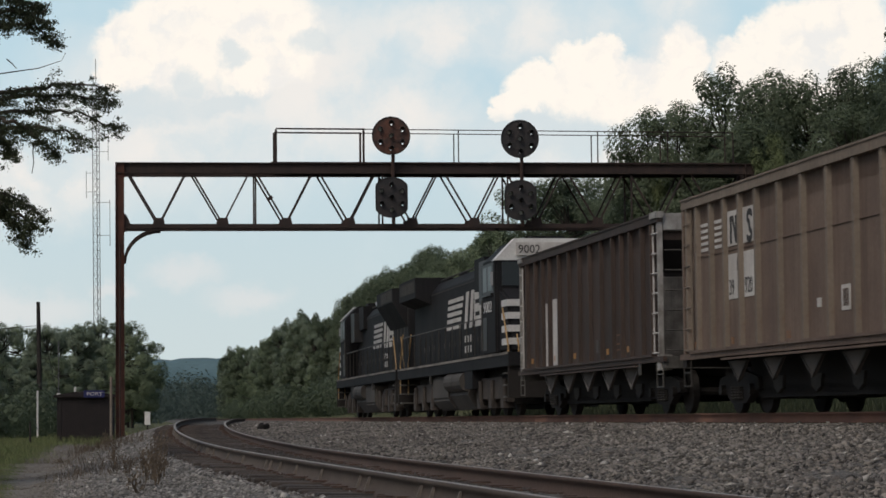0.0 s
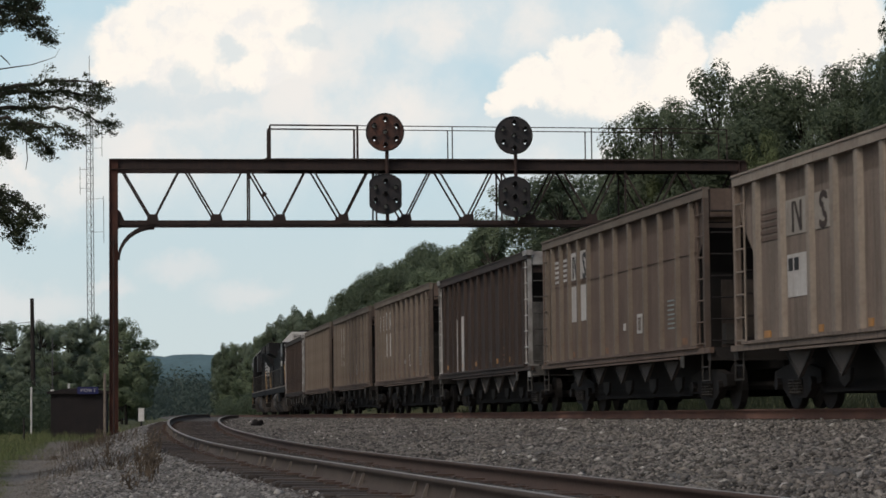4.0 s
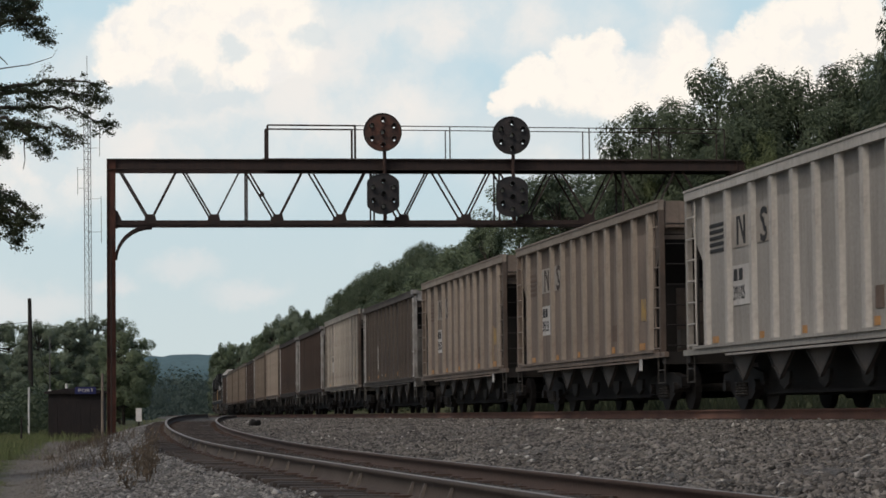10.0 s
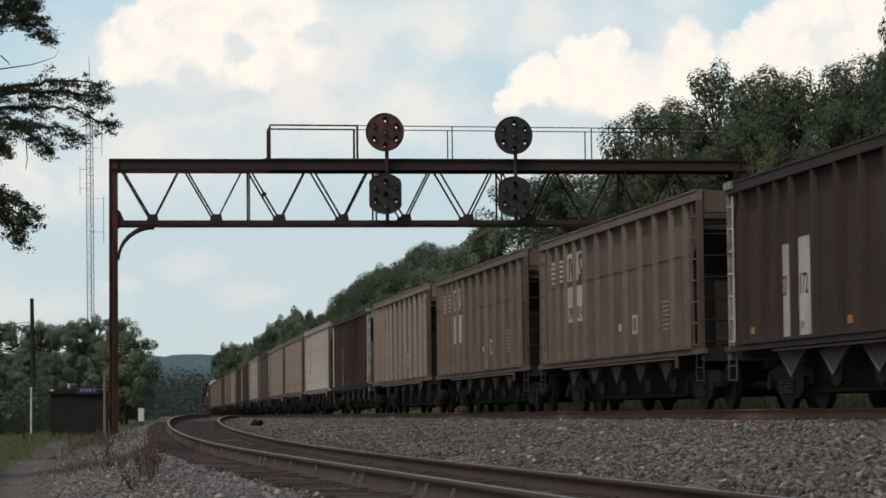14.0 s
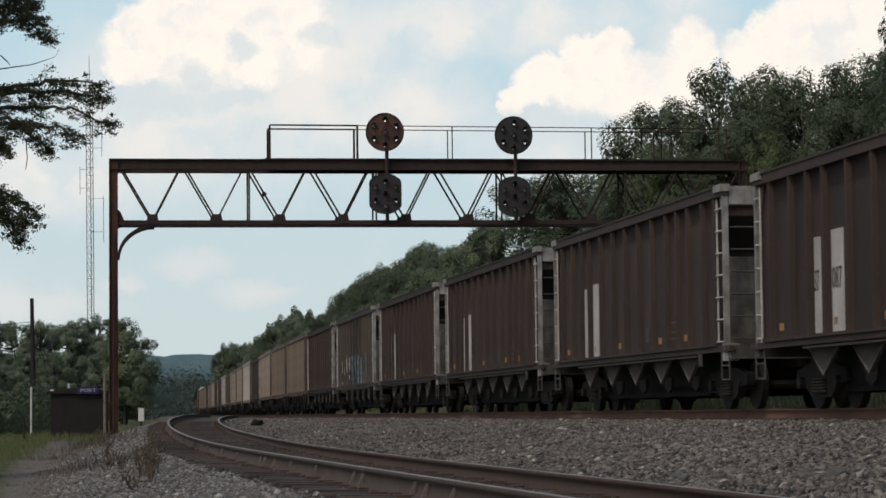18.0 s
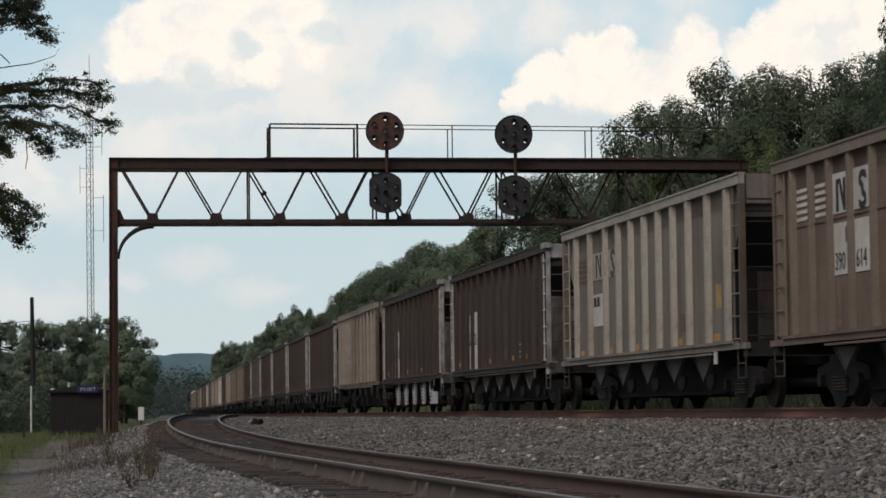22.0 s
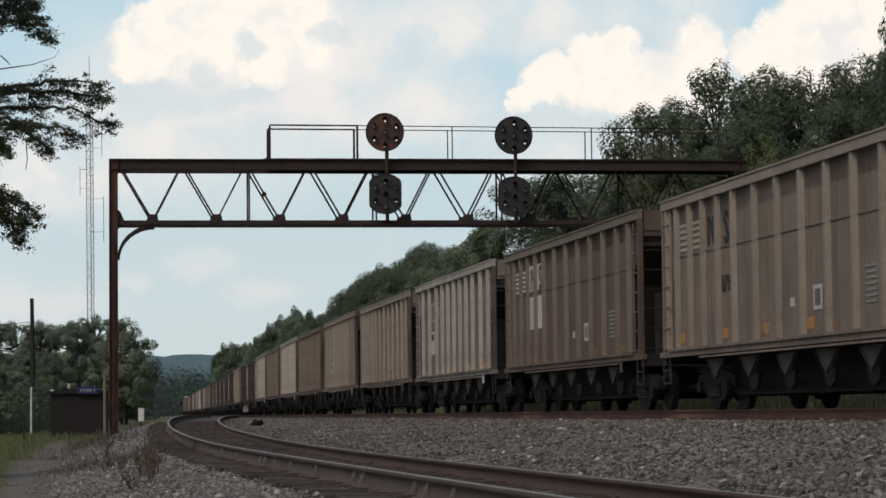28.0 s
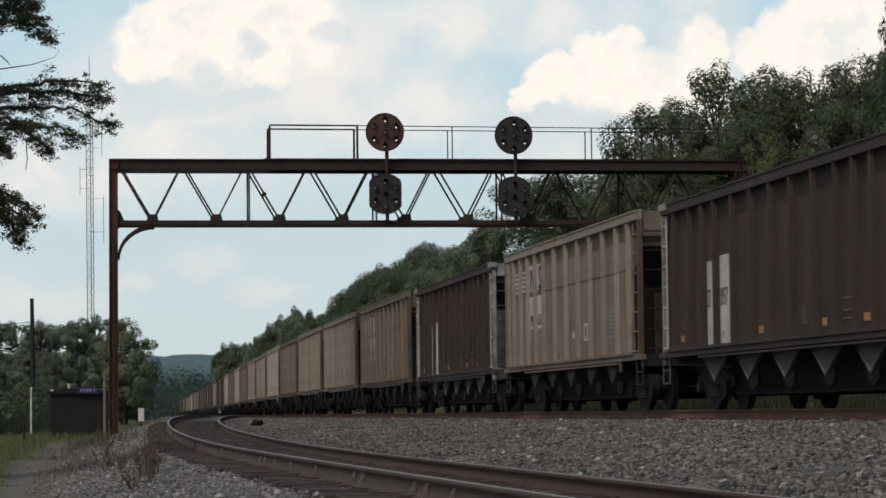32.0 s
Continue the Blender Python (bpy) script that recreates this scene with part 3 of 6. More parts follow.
def railway(name, offset, height, label, cant=0.0, side_mat="rail_side"):
    """Two rails swept along the line, with ties, plates and anchors under the near one."""
    root = tagged(new(name), label, "railway track")
    ss = np.concatenate([np.arange(-740, 0, 20), np.arange(0, 170, 1.0), np.arange(170, 800, 10)])
    np_ = len(RAIL_PROFILE)
    for side in (-0.7525, 0.7525):
        verts = []
        for s in ss:
            x, y, _, h = far_line(s)
            dd = float(offset(s)) + side
            cx, cy, cz = x + dd * math.cos(h), y - dd * math.sin(h), float(height(s)) + (cant if side < 0 else 0.0)
            for u, w in RAIL_PROFILE:
                verts.append((cx + u * math.cos(h), cy - u * math.sin(h), cz + w))
        faces = [(i * np_ + j, i * np_ + (j + 1) % np_, (i + 1) * np_ + (j + 1) % np_, (i + 1) * np_ + j) for i in range(len(ss) - 1) for j in range(np_)]
        me = raw_mesh("rail", verts, faces, M["rail_grey"] if cant and side < 0 else M[side_mat])
        me.materials.append(M["rail_top"])
        idx = np.array([1 if (k % np_) == 7 else 0 for k in range(len(faces))], np.int32)
        me.polygons.foreach_set("material_index", idx)
        part("rail", me, None, root)
    return root


near_track = railway("railway_track", near_offset, near_height, "rusty curving rails on weathered wooden ties in grey ballast", 0.055)
far_track = railway("railway_track", lambda s: 0.0, lambda s: far_line(s)[2], "rusty rails on raised ballast carrying the coal train", 0.0, "rail_red")


# ---- signal bridge ----
BRIDGE_AT = spot(203, 768, 91.5)
BRIDGE_YAW = 7.4
SPAN, DEEP, TOP, CHORD_LOW = 23.4, 1.3, 9.96, 7.6


def signal_bridge():
    root = tagged(new("signal_bridge"), "rusty riveted steel truss signal bridge spanning the tracks", "signal bridge")
    root.matrix_basis = pose(BRIDGE_AT.x, BRIDGE_AT.y, BRIDGE_AT.z, 0, 0, BRIDGE_YAW)
    rust, red = M["rust_dark"], M["rust_red"]
    for y in (0.0, DEEP):
        for x in (0.0, SPAN):
            bm = bmesh.new()
            box(bm, x - 0.16, x + 0.16, y - 0.02, y + 0.02, -0.6, TOP)
            for e in (-0.16, 0.14):
                box(bm, x + e, x + e + 0.02, y - 0.12, y + 0.12, -0.6, TOP)
            part("post", bm, red if x == 0.0 else rust, root)
        bm = bmesh.new()
        w, t, e, lo = 0.1, 0.03, 0.012, TOP - 0.395
        prism(bm, [(y - w, lo), (y + w, lo), (y + w, lo + t), (y + e, lo + t), (y + e, TOP - t), (y + w, TOP - t), (y + w, TOP), (y - w, TOP), (y - w, TOP - t), (y - e, TOP - t), (y - e, lo + t), (y - w, lo + t)], "x", -0.16, SPAN + 0.16)
        part("top_chord", bm, rust, root)
        bm = bmesh.new()
        lo = CHORD_LOW - 0.045
        prism(bm, [(y - 0.09, lo), (y + 0.09, lo), (y + 0.09, lo + 0.025), (y + 0.012, lo + 0.025), (y + 0.012, lo + 0.165), (y - 0.012, lo + 0.165), (y - 0.012, lo + 0.025), (y - 0.09, lo + 0.025)], "x", 0.16, SPAN - 0.16)
        part("bottom_chord", bm, rust, root)
        for k in range(10):
            xb = 1.41 + 2.315 * k
            for xt in (xb - 1.10, xb + 0.97):
                if xt > SPAN:
                    continue
                bm = bmesh.new()
                bar(bm, (xt, y, TOP - 0.36), (xb, y, CHORD_LOW + 0.1), 0.062, 0.062)
                part("diagonal", bm, rust, root)
            bm = bmesh.new()
            prism(bm, [(xb - 0.24, CHORD_LOW), (xb + 0.24, CHORD_LOW), (xb + 0.17, CHORD_LOW + 0.34), (xb - 0.17, CHORD_LOW + 0.34)], "y", y - 0.03, y - 0.014)
            part("gusset_plate", bm, rust, root)
        for x in (4.92, 9.58, 14.24, 18.9):
            bm = bmesh.new()
            bar(bm, (x, y, CHORD_LOW), (x, y, TOP - 0.4), 0.06, 0.06)
            part("vertical", bm, rust, root)
        for x, sgn in ((0.14, 1), (SPAN - 0.14, -1)):
            bm = bmesh.new()
            pts = [(x + sgn * 1.35 * (1 - math.cos(a)), CHORD_LOW - 1.25 + 1.22 * math.sin(a)) for a in np.linspace(0, math.pi / 2, 9)]
            inner = [(x + sgn * (0.085 + 1.265 * (1 - math.cos(a))), CHORD_LOW - 1.25 + 1.135 * math.sin(a)) for a in np.linspace(0, math.pi / 2, 9)]
            prism(bm, pts + inner[::-1], "y", y - 0.05, y + 0.05)
            part("knee_brace", bm, rust, root)
            bm = bmesh.new()
            prism(bm, [(x, CHORD_LOW - 0.1), (x + sgn * 0.3, CHORD_LOW), (x + sgn * 0.1, CHORD_LOW + 0.45), (x, CHORD_LOW + 0.5)], "y", y - 0.03, y - 0.014)
            part("gusset_plate", bm, rust, root)
        # handrail
        bm = bmesh.new()
        bar(bm, (5.68, y, TOP + 1.26), (8.93, y, TOP + 1.25), 0.055, 0.055)
        bar(bm, (8.9, y, TOP + 1.25), (SPAN - 0.6, y, TOP + 1.17), 0.032, 0.032)
        part("handrail", bm, rust, root)
        for x in (5.68, 8.9, 12.42, 17.65, 20.3, 22.8):
            bm = bmesh.new()
            w = 0.075 if x < 10 else 0.04
            bar(bm, (x, y, TOP), (x, y, TOP + 1.24 - max(0.0, x - 9) * 0.0055), w, w)
            part("handrail_post", bm, rust, root)
    for i in range(11):
        x = 0.3 + i * 2.28
        for z in (TOP - 0.1, CHORD_LOW + 0.05):
            bm = bmesh.new()
            box(bm, x - 0.04, x + 0.04, 0.02, DEEP - 0.02, z - 0.04, z + 0.04)
            part("cross_strut", bm, rust, root)
    bm = bmesh.new()
    box(bm, 5.5, SPAN - 0.4, 0.12, DEEP - 0.12, TOP + 0.01, TOP + 0.05)
    part("walkway", bm, rust, root)
    bm = bmesh.new()
    rod(bm, (0.0, -0.14, -0.4), (0.0, -0.14, 7.0), 0.03)
    part("conduit", bm, rust, root)
    bm = bmesh.new()
    rod(bm, (5.42, -0.06, 8.72), (5.5, -0.06, 8.62), 0.09)
    part("junction_box", bm, rust, root)
    return root


signal_bridge()


def position_signal(x, lit_rust, drop):
    """Mast with a round upper head and a narrower lower head, seven hooded lamps each."""
    base = BRIDGE_AT + Vector((math.cos(radians(BRIDGE_YAW)) * x, math.sin(radians(BRIDGE_YAW)) * x, 0)) + Vector((math.sin(radians(BRIDGE_YAW)), -math.cos(radians(BRIDGE_YAW)), 0)) * 0.35
    root = tagged(new("railway_signal"), "rust-stained position light signal with two seven-lamp heads on the bridge", "railway signal", "signals on the bridge")
    root.matrix_basis = pose(base.x, base.y, base.z + drop, 0, 0, BRIDGE_YAW)
    bm = bmesh.new()
    rod(bm, (0.08, 0.1, CHORD_LOW + 0.1), (0.08, 0.1, 11.0), 0.07, 10)
    part("mast", bm, M["rust"], root)
    for z, rx, rz, up in ((10.93, 0.695, 0.695, 1), (8.66, 0.58, 0.74, 0)):
        pts = []
        for i in range(36):
            a = 2 * math.pi * i / 36
            pts.append((max(-rx, min(rx, (rx if up else 0.74) * math.cos(a))), z + rz * math.sin(a)))
        spots = []
        for k in range(7):
            a = math.pi / 2 + k * math.pi / 3
            rr = 0.0 if k == 6 else 0.47
            spots.append((rr * math.cos(a) * (1 if up else 0.92), z + rr * math.sin(a)))
        # the lamps are gone from most places and leave holes through the plate
        open_at = (0, 5, 4, 2, 3) if up else (0, 6, 2, 4)
        bm = bmesh.new()
        loops = [pts] + [[(spots[k][0] + 0.015 + 0.042 * math.cos(t), spots[k][1] - 0.062 + 0.03 * math.sin(t)) for t in np.linspace(0, 2 * math.pi, 9)[:-1]] for k in open_at]
        edges = []
        for lp in loops:
            vs = [bm.verts.new((u, -0.03, w)) for u, w in lp]
            edges += [bm.edges.new((vs[i], vs[(i + 1) % len(vs)])) for i in range(len(vs))]
        bmesh.ops.triangle_fill(bm, use_beauty=True, edges=edges, normal=(0, -1, 0))
        grown = bmesh.ops.extrude_face_region(bm, geom=list(bm.faces))
        bmesh.ops.translate(bm, verts=[v for v in grown["geom"] if isinstance(v, bmesh.types.BMVert)], vec=(0, 0.025, 0))
        head = part("signal_head", bm, M["disc"] if up and lit_rust else M["disc_dark"], root, "round rusted target plate with empty lamp holes" if up else "black target plate with cut sides")
        bm = bmesh.new()
        for i in range(36):
            j = (i + 1) % 36
            bar(bm, (pts[i][0], -0.03, pts[i][1]), (pts[j][0], -0.03, pts[j][1]), 0.03, 0.04)
        part("rim", bm, M["black"], head)
        for k, (cx, cz) in enumerate(spots):
            bm = bmesh.new()
            arc = np.linspace(-0.35, math.pi + 0.35, 11)
            prism(bm, [(cx + 0.088 * math.cos(t), cz + 0.088 * math.sin(t)) for t in arc] + [(cx + 0.075 * math.cos(t), cz + 0.075 * math.sin(t)) for t in arc[::-1]], "y", -0.25, -0.031)
            lamp = part("lamp_hood", bm, M["black"], head)
            if k not in open_at:
                part("lens", rod(bmesh.new(), (cx, -0.05, cz), (cx, -0.031, cz), 0.07, 12), M["glass"], lamp)
    return root


position_signal(9.88, True, 0.0)
position_signal(14.66, False, -0.1)


# ---- trees ----
def leaf_cloud(rng, lobes, count, size, heart=None):
    """Folded leaf pieces scattered over and through rounded lobes (x, y, z, rx, rz)."""
    w = np.array([b[3] ** 2 for b in lobes])
    pick = rng.choice(len(lobes), count, p=w / w.sum())
    L = np.array(lobes)[pick]
    v = rng.normal(size=(count, 3))
    v /= np.linalg.norm(v, axis=1)[:, None]
    rad = rng.uniform(0.5, 1.0, count) ** 0.33 * rng.uniform(0.85, 1.14, count)
    c = L[:, :3] + v * rad[:, None] * L[:, [3, 3, 4]]
    c += rng.normal(scale=0.05, size=c.shape)
    n_ = v * 1.2
    if heart is not None:
        out = (c - np.array(heart)) * np.array([1, 1, 0.6])
        n_ = v * 0.6 + 0.75 * out / (np.linalg.norm(out, axis=1)[:, None] + 0.01)
    n_ = n_ + rng.normal(scale=0.3, size=v.shape) + np.array([0, 0, 0.3])
    n_ /= np.linalg.norm(n_, axis=1)[:, None]
    t = np.cross(n_, rng.normal(size=v.shape))
    t /= np.linalg.norm(t, axis=1)[:, None]
    u = np.cross(n_, t)
    k = (size * rng.uniform(0.6, 1.4, count))[:, None]
    pts = np.stack([c - t * k - u * k * 0.5, c + t * k - u * k * 0.4, c + u * k * 0.8], 1).reshape(-1, 3)
    f = np.arange(count * 3).reshape(-1, 3)
    return pts, f


def trunk_mesh(rng, h, r, lobes):
    bm = bmesh.new()
    p = Vector((0, 0, -0.5))
    for i in range(5):
        q = Vector((rng.uniform(-0.15, 0.15) * i, rng.uniform(-0.15, 0.15) * i, h * 0.8 * (i + 1) / 5))
        rod(bm, p, q, r * (1 - i * 0.17), 8, r * (1 - (i + 1) * 0.17))
        p = q
    for b in lobes:
        z0 = max(h * 0.2, min(h * 0.75, b[2] - b[4] * 0.9))
        rod(bm, (0, 0, z0), (b[0] * 0.85, b[1] * 0.85, b[2]), r * 0.35, 6, r * 0.08)
    return bm


def tree_kind(seed, h, width, count, size, material, low=0.3, lumps=48, lump=(0.11, 0.27)):
    """Meshes of trunk and crown of one tree, about h high."""
    rng = np.random.default_rng(seed)
    lobes = []
    for i in range(lumps):
        z = h * rng.uniform(low, 0.95)
        reach = width * (1.1 - abs(z / h - 0.5) ** 1.6 * 2.3)
        out = reach * rng.uniform(0.2, 0.95) ** 0.7
        a = i * 2.4 + rng.uniform(-0.5, 0.5)
        k = rng.uniform(*lump)
        lobes.append((out * math.cos(a), out * math.sin(a), z, width * k, width * k * rng.uniform(0.7, 1.05)))
    lobes.append((0.2, 0, h * 0.97, width * 0.17, h * 0.05))
    lobes.append((0, 0, h * 0.55, width * 0.42, h * 0.22))
    pts, f = leaf_cloud(rng, lobes, count, size, (0, 0, h * 0.5))
    return mesh_of("trunk", trunk_mesh(rng, h, h * 0.018, lobes), M["bark"]), raw_mesh("crown", pts, f, material)


KINDS = [tree_kind(11, 12, 3.9, 26000, 0.085, M["leaf_near"], 0.25), tree_kind(12, 12, 3.4, 24000, 0.083, M["leaf_dark"], 0.25), tree_kind(13, 12, 4.3, 27000, 0.085, M["leaf_near"], 0.25),
         tree_kind(14, 12, 3.8, 22000, 0.11, M["leaf_near"], 0.08, 80, (0.08, 0.22)), tree_kind(15, 12, 4.2, 22000, 0.11, M["leaf_mid"], 0.08, 80, (0.08, 0.22)), tree_kind(16, 12, 3.4, 21000, 0.11, M["leaf_bank"], 0.08, 80, (0.08, 0.22)),
         tree_kind(17, 12, 3.2, 22000, 0.08, M["leaf_light"], 0.12)]


def tree(kind, s, d, top, slim=1.0, label="tall leafy deciduous tree on the wooded bank"):
    """A tree d metres right of the far track, its crown reaching top metres above the eye."""
    x, y, _ = track_point(s, d)
    z = ground_height(min(s, 780), d)
    h = EYE + top - z
    root = tagged(new("tree"), label, "tree", "trees along the railway")
    k = h / 12.0
    w = min(k, 1.25) * slim
    root.matrix_basis = pose(float(x), float(y), z, 0, 0, random.uniform(0, 360)) @ Matrix.Diagonal((w, w, k, 1))
    part("trunk", KINDS[kind][0], None, root)
    part("crown", KINDS[kind][1], None, root)


random.seed(4)
for s, d, top, kind in ((74, 16.2, 12.8, 1), (78, 17.0, 12.4, 0), (80, 20, 13.8, 2), (85, 16.8, 12.4, 2), (89, 17.4, 12.8, 1), (97, 13.6, 11.6, 0), (95, 19, 13.2, 2), (99, 15, 12.0, 1),
                        (105, 17, 13.2, 2), (109, 14.8, 12.6, 2), (99.5, 12.0, 8.8, 1), (104, 12.4, 8.0, 0), (100, 16, 9.2, 6), (94, 16.6, 11.6, 2)):
    tree(kind, s, d, top, 0.75)
for s, d, top, kind in ((104, 10.9, 12.6, 0), (103, 11.9, 12.7, 2), (102, 13.7, 14.1, 0), (100, 15.2, 13.6, 2), (99, 16.4, 13.4, 0), (98, 17.7, 13.6, 1), (97, 18.9, 13.8, 2), (112.5, 13.6, 11.6, 1)):
    tree(kind, s, d, top, 0.68)
for s, d, top, slim in ((103, 11.5, 10.8, 0.5), (94, 13.4, 10.5, 0.55), (98, 13.4, 9.6, 0.7)):
    tree(6, s, d, top, slim)
tree(1, 84, 16.5, 13.9, 0.6)
tree(0, 84, 16.6, 16.4, 0.6)
for s, d, top, kind in ((116, 16, 11.2, 1), (121, 13.5, 11.7, 0), (127, 15, 12.4, 2), (133, 12.7, 12.6, 1), (139, 14.2, 13.3, 0), (144, 12.4, 13.2, 2), (114, 20, 12.0, 1), (122, 21, 12.4, 0), (131, 20, 13.0, 2), (141, 19, 13.2, 1), (118, 11.5, 8.5, 6), (128, 10.8, 9.0, 0)):
    tree(kind, s, d, top)
SKYLINE_X = (380, 396, 415, 440, 462, 482, 505, 535, 565, 590, 603, 622, 640, 668, 700, 740, 765, 790, 815, 840, 870)
SKYLINE_Y = (632, 606, 602, 609, 596, 566, 549, 546, 559, 548, 520, 492, 497, 474, 462, 434, 432, 445, 438, 416, 385)


def bank_tree(x, y, d, kind, slim=1.0):
    """A tree on the bank d metres right of the line, at the bearing x with its top at the height y of the resting view."""
    ss = np.arange(120.0, 900.0, 1.0)
    q = track_point(ss, d)
    k = int(np.argmin(np.abs(784 + q[0] / q[1] * FOCAL - x)))
    tree(kind, float(ss[k]), d, float(spot(x, y, q[1][k]).z - EYE), slim)


for i in range(44):
    x = 386 + 11.2 * i
    y = float(np.interp(x, SKYLINE_X, SKYLINE_Y))
    near = float(np.interp(x, (384, 600, 880), (0, 0.5, 1)))
    # kinds 4 and 5 bring the haze-paled leaves to the bank
    kinds = (0, 4, 3, 5, 2) if x > 590 else (3, 3, 4, 5, 3)
    bank_tree(x + random.uniform(-4, 4), y + random.choice((0, 6, 14, 26)) * (0.5 + near), random.uniform(9.0, 11.5), random.choice(kinds), 0.62 + 0.3 * random.random())
    if i % 2 == 0:
        bank_tree(x + random.uniform(-3, 3), y + random.uniform(-4, 6), random.uniform(13, 17), random.choice((4, 3, 0) if x > 590 else (3, 4, 3)), 0.7)
        bank_tree(x + random.uniform(-6, 6), y + random.uniform(40, 90) * (0.5 + near * 0.6), random.uniform(7.2, 8.6), random.choice((3, 5, 4)), 0.9)
tree(6, 176, 10.0, 10.6, 0.5)
# left of the line, beyond the hut
for s, d, top, kind in ((215, -10.9, 8.3, 4), (222, -13.6, 8.9, 5), (228, -11.4, 7.9, 4), (236, -16.2, 8.9, 4), (208, -16.8, 7.6, 5), (200, -19.4, 7.5, 4), (190, -21.4, 7.1, 5), (180, -23.4, 6.8, 4),
                        (172, -19.0, 6.6, 5), (160, -20.4, 6.2, 4), (150, -23.4, 6.2, 5), (185, -16.6, 7.0, 5), (196, -14.8, 7.2, 5), (168, -26.4, 6.9, 5), (158, -28.4, 6.8, 4), (260, -14, 8, 4), (290, -13, 7.5, 5), (330, -13, 8, 4), (380, -14, 8.2, 5),
                        (178, -15.5, 4.5, 4), (165, -16.5, 4.2, 5), (150, -18.5, 3.4, 5), (138, -20.5, 3.2, 5), (128, -22, 3.0, 5), (142, -26, 4.8, 4)):
    tree(kind, s, d, top, 1.0, "leafy green tree beyond the signal hut")


def undergrowth(name, label, spans, count, size, material, seed):
    """Bushes and brush as one mass of leaves: spans of (s0, s1, d0, d1, height)."""
    rng = np.random.default_rng(seed)
    lobes = []
    for s0, s1, d0, d1, h in spans:
        for i in range(int((s1 - s0) / 2.2)):
            s, d = rng.uniform(s0, s1), rng.uniform(d0, d1)
            x, y, _ = track_point(s, d)
            hh = h * rng.uniform(0.4, 1.0)
            z = ground_height(float(min(s, 780)), float(np.clip(d, -165, 165)))
            lobes.append((float(x), float(y), z + hh * 0.45, hh * rng.uniform(0.35, 0.6), hh * 0.55))
    pts, f = leaf_cloud(rng, lobes, count, size)
    tagged(new(name, raw_mesh(name, pts, f, material)), label, "bushes", kind="stuff")


undergrowth("undergrowth", "dense green brush along the foot of the wooded bank", ((70, 200, 6.5, 12, 2.6), (105, 160, 9, 14, 5.0), (200, 560, 5.5, 9, 4.0)), 60000, 0.15, M["leaf_dark"], 21)
# leaf_dark stands for the deep shade these bushes lie in
undergrowth("bushes", "leafy bushes and saplings behind the hut", ((120, 240, -19, -13.5, 3.0), (120, 200, -32, -18, 3.6)), 26000, 0.14, M["leaf_dark"], 22)
undergrowth("far_woods", "distant woods closing the valley, leaves tinted for haze", ((560, 1000, -60, -7, 13.0), (600, 1100, -20, 30, 14.0), (430, 700, -40, -14, 9.0)), 60000, 0.42, M["leaf_far"], 23)


# ---- lineside things on the left ----
def signal_hut():
    p = spot(141, 778, 105)
    root = tagged(new("signal_hut"), "small dark weathered signal hut with a blue name board", "hut")
    root.matrix_basis = pose(p.x, p.y, p.z, 0, 0, 6)
    for i in range(12):
        bm = bmesh.new()
        x = -1.15 + i * 2.3 / 12
        box(bm, x + 0.006, x + 2.3 / 12 - 0.006, -0.02, 0.012, 0, 1.95)
        part("board", bm, M["hut"], root)
    bm = bmesh.new()
    box(bm, -1.15, 1.15, 0.01, 2.4, -0.3, 1.95)
    part("wall", bm, M["hut"], root)
    bm = bmesh.new()
    prism(bm, [(-1.3, 1.9), (1.3, 1.9), (1.3, 1.98), (0.4, 2.12), (-0.4, 2.12), (-1.3, 1.98)], "y", -0.15, 2.55)
    part("roof", bm, M["hut"], root)
    bm = bmesh.new()
    rod(bm, (-0.42, 0.4, 2.05), (-0.42, 0.4, 2.32), 0.05, 8)
    part("vent_pipe", bm, M["white"], root, "short pale vent pipe")
    for x in (-0.95, 0.8):
        bm = bmesh.new()
        box(bm, x, x + 0.2, -0.1, 0.2, -0.6, 0.1)
        part("footing", bm, M["hut"], root)
    sign = new("name_board")
    tagged(sign, "blue enamel name board with white letters on the hut", "sign")
    sign.matrix_basis = pose(p.x + 0.09, p.y, p.z, 0, 0, 6)
    bm = bmesh.new()
    box(bm, -0.14, 0.72, -0.2, -0.155, 1.88, 2.17)
    part("board", bm, M["sign_blue"], sign)
    lettering("lettering", "PORT", 0.145, M["decal_white"], sign, Matrix.Translation((-0.02, -0.205, 1.955)) @ pose(0, 0, 0, 90) @ Matrix.Diagonal((1.25, 1, 1, 1)))


signal_hut()


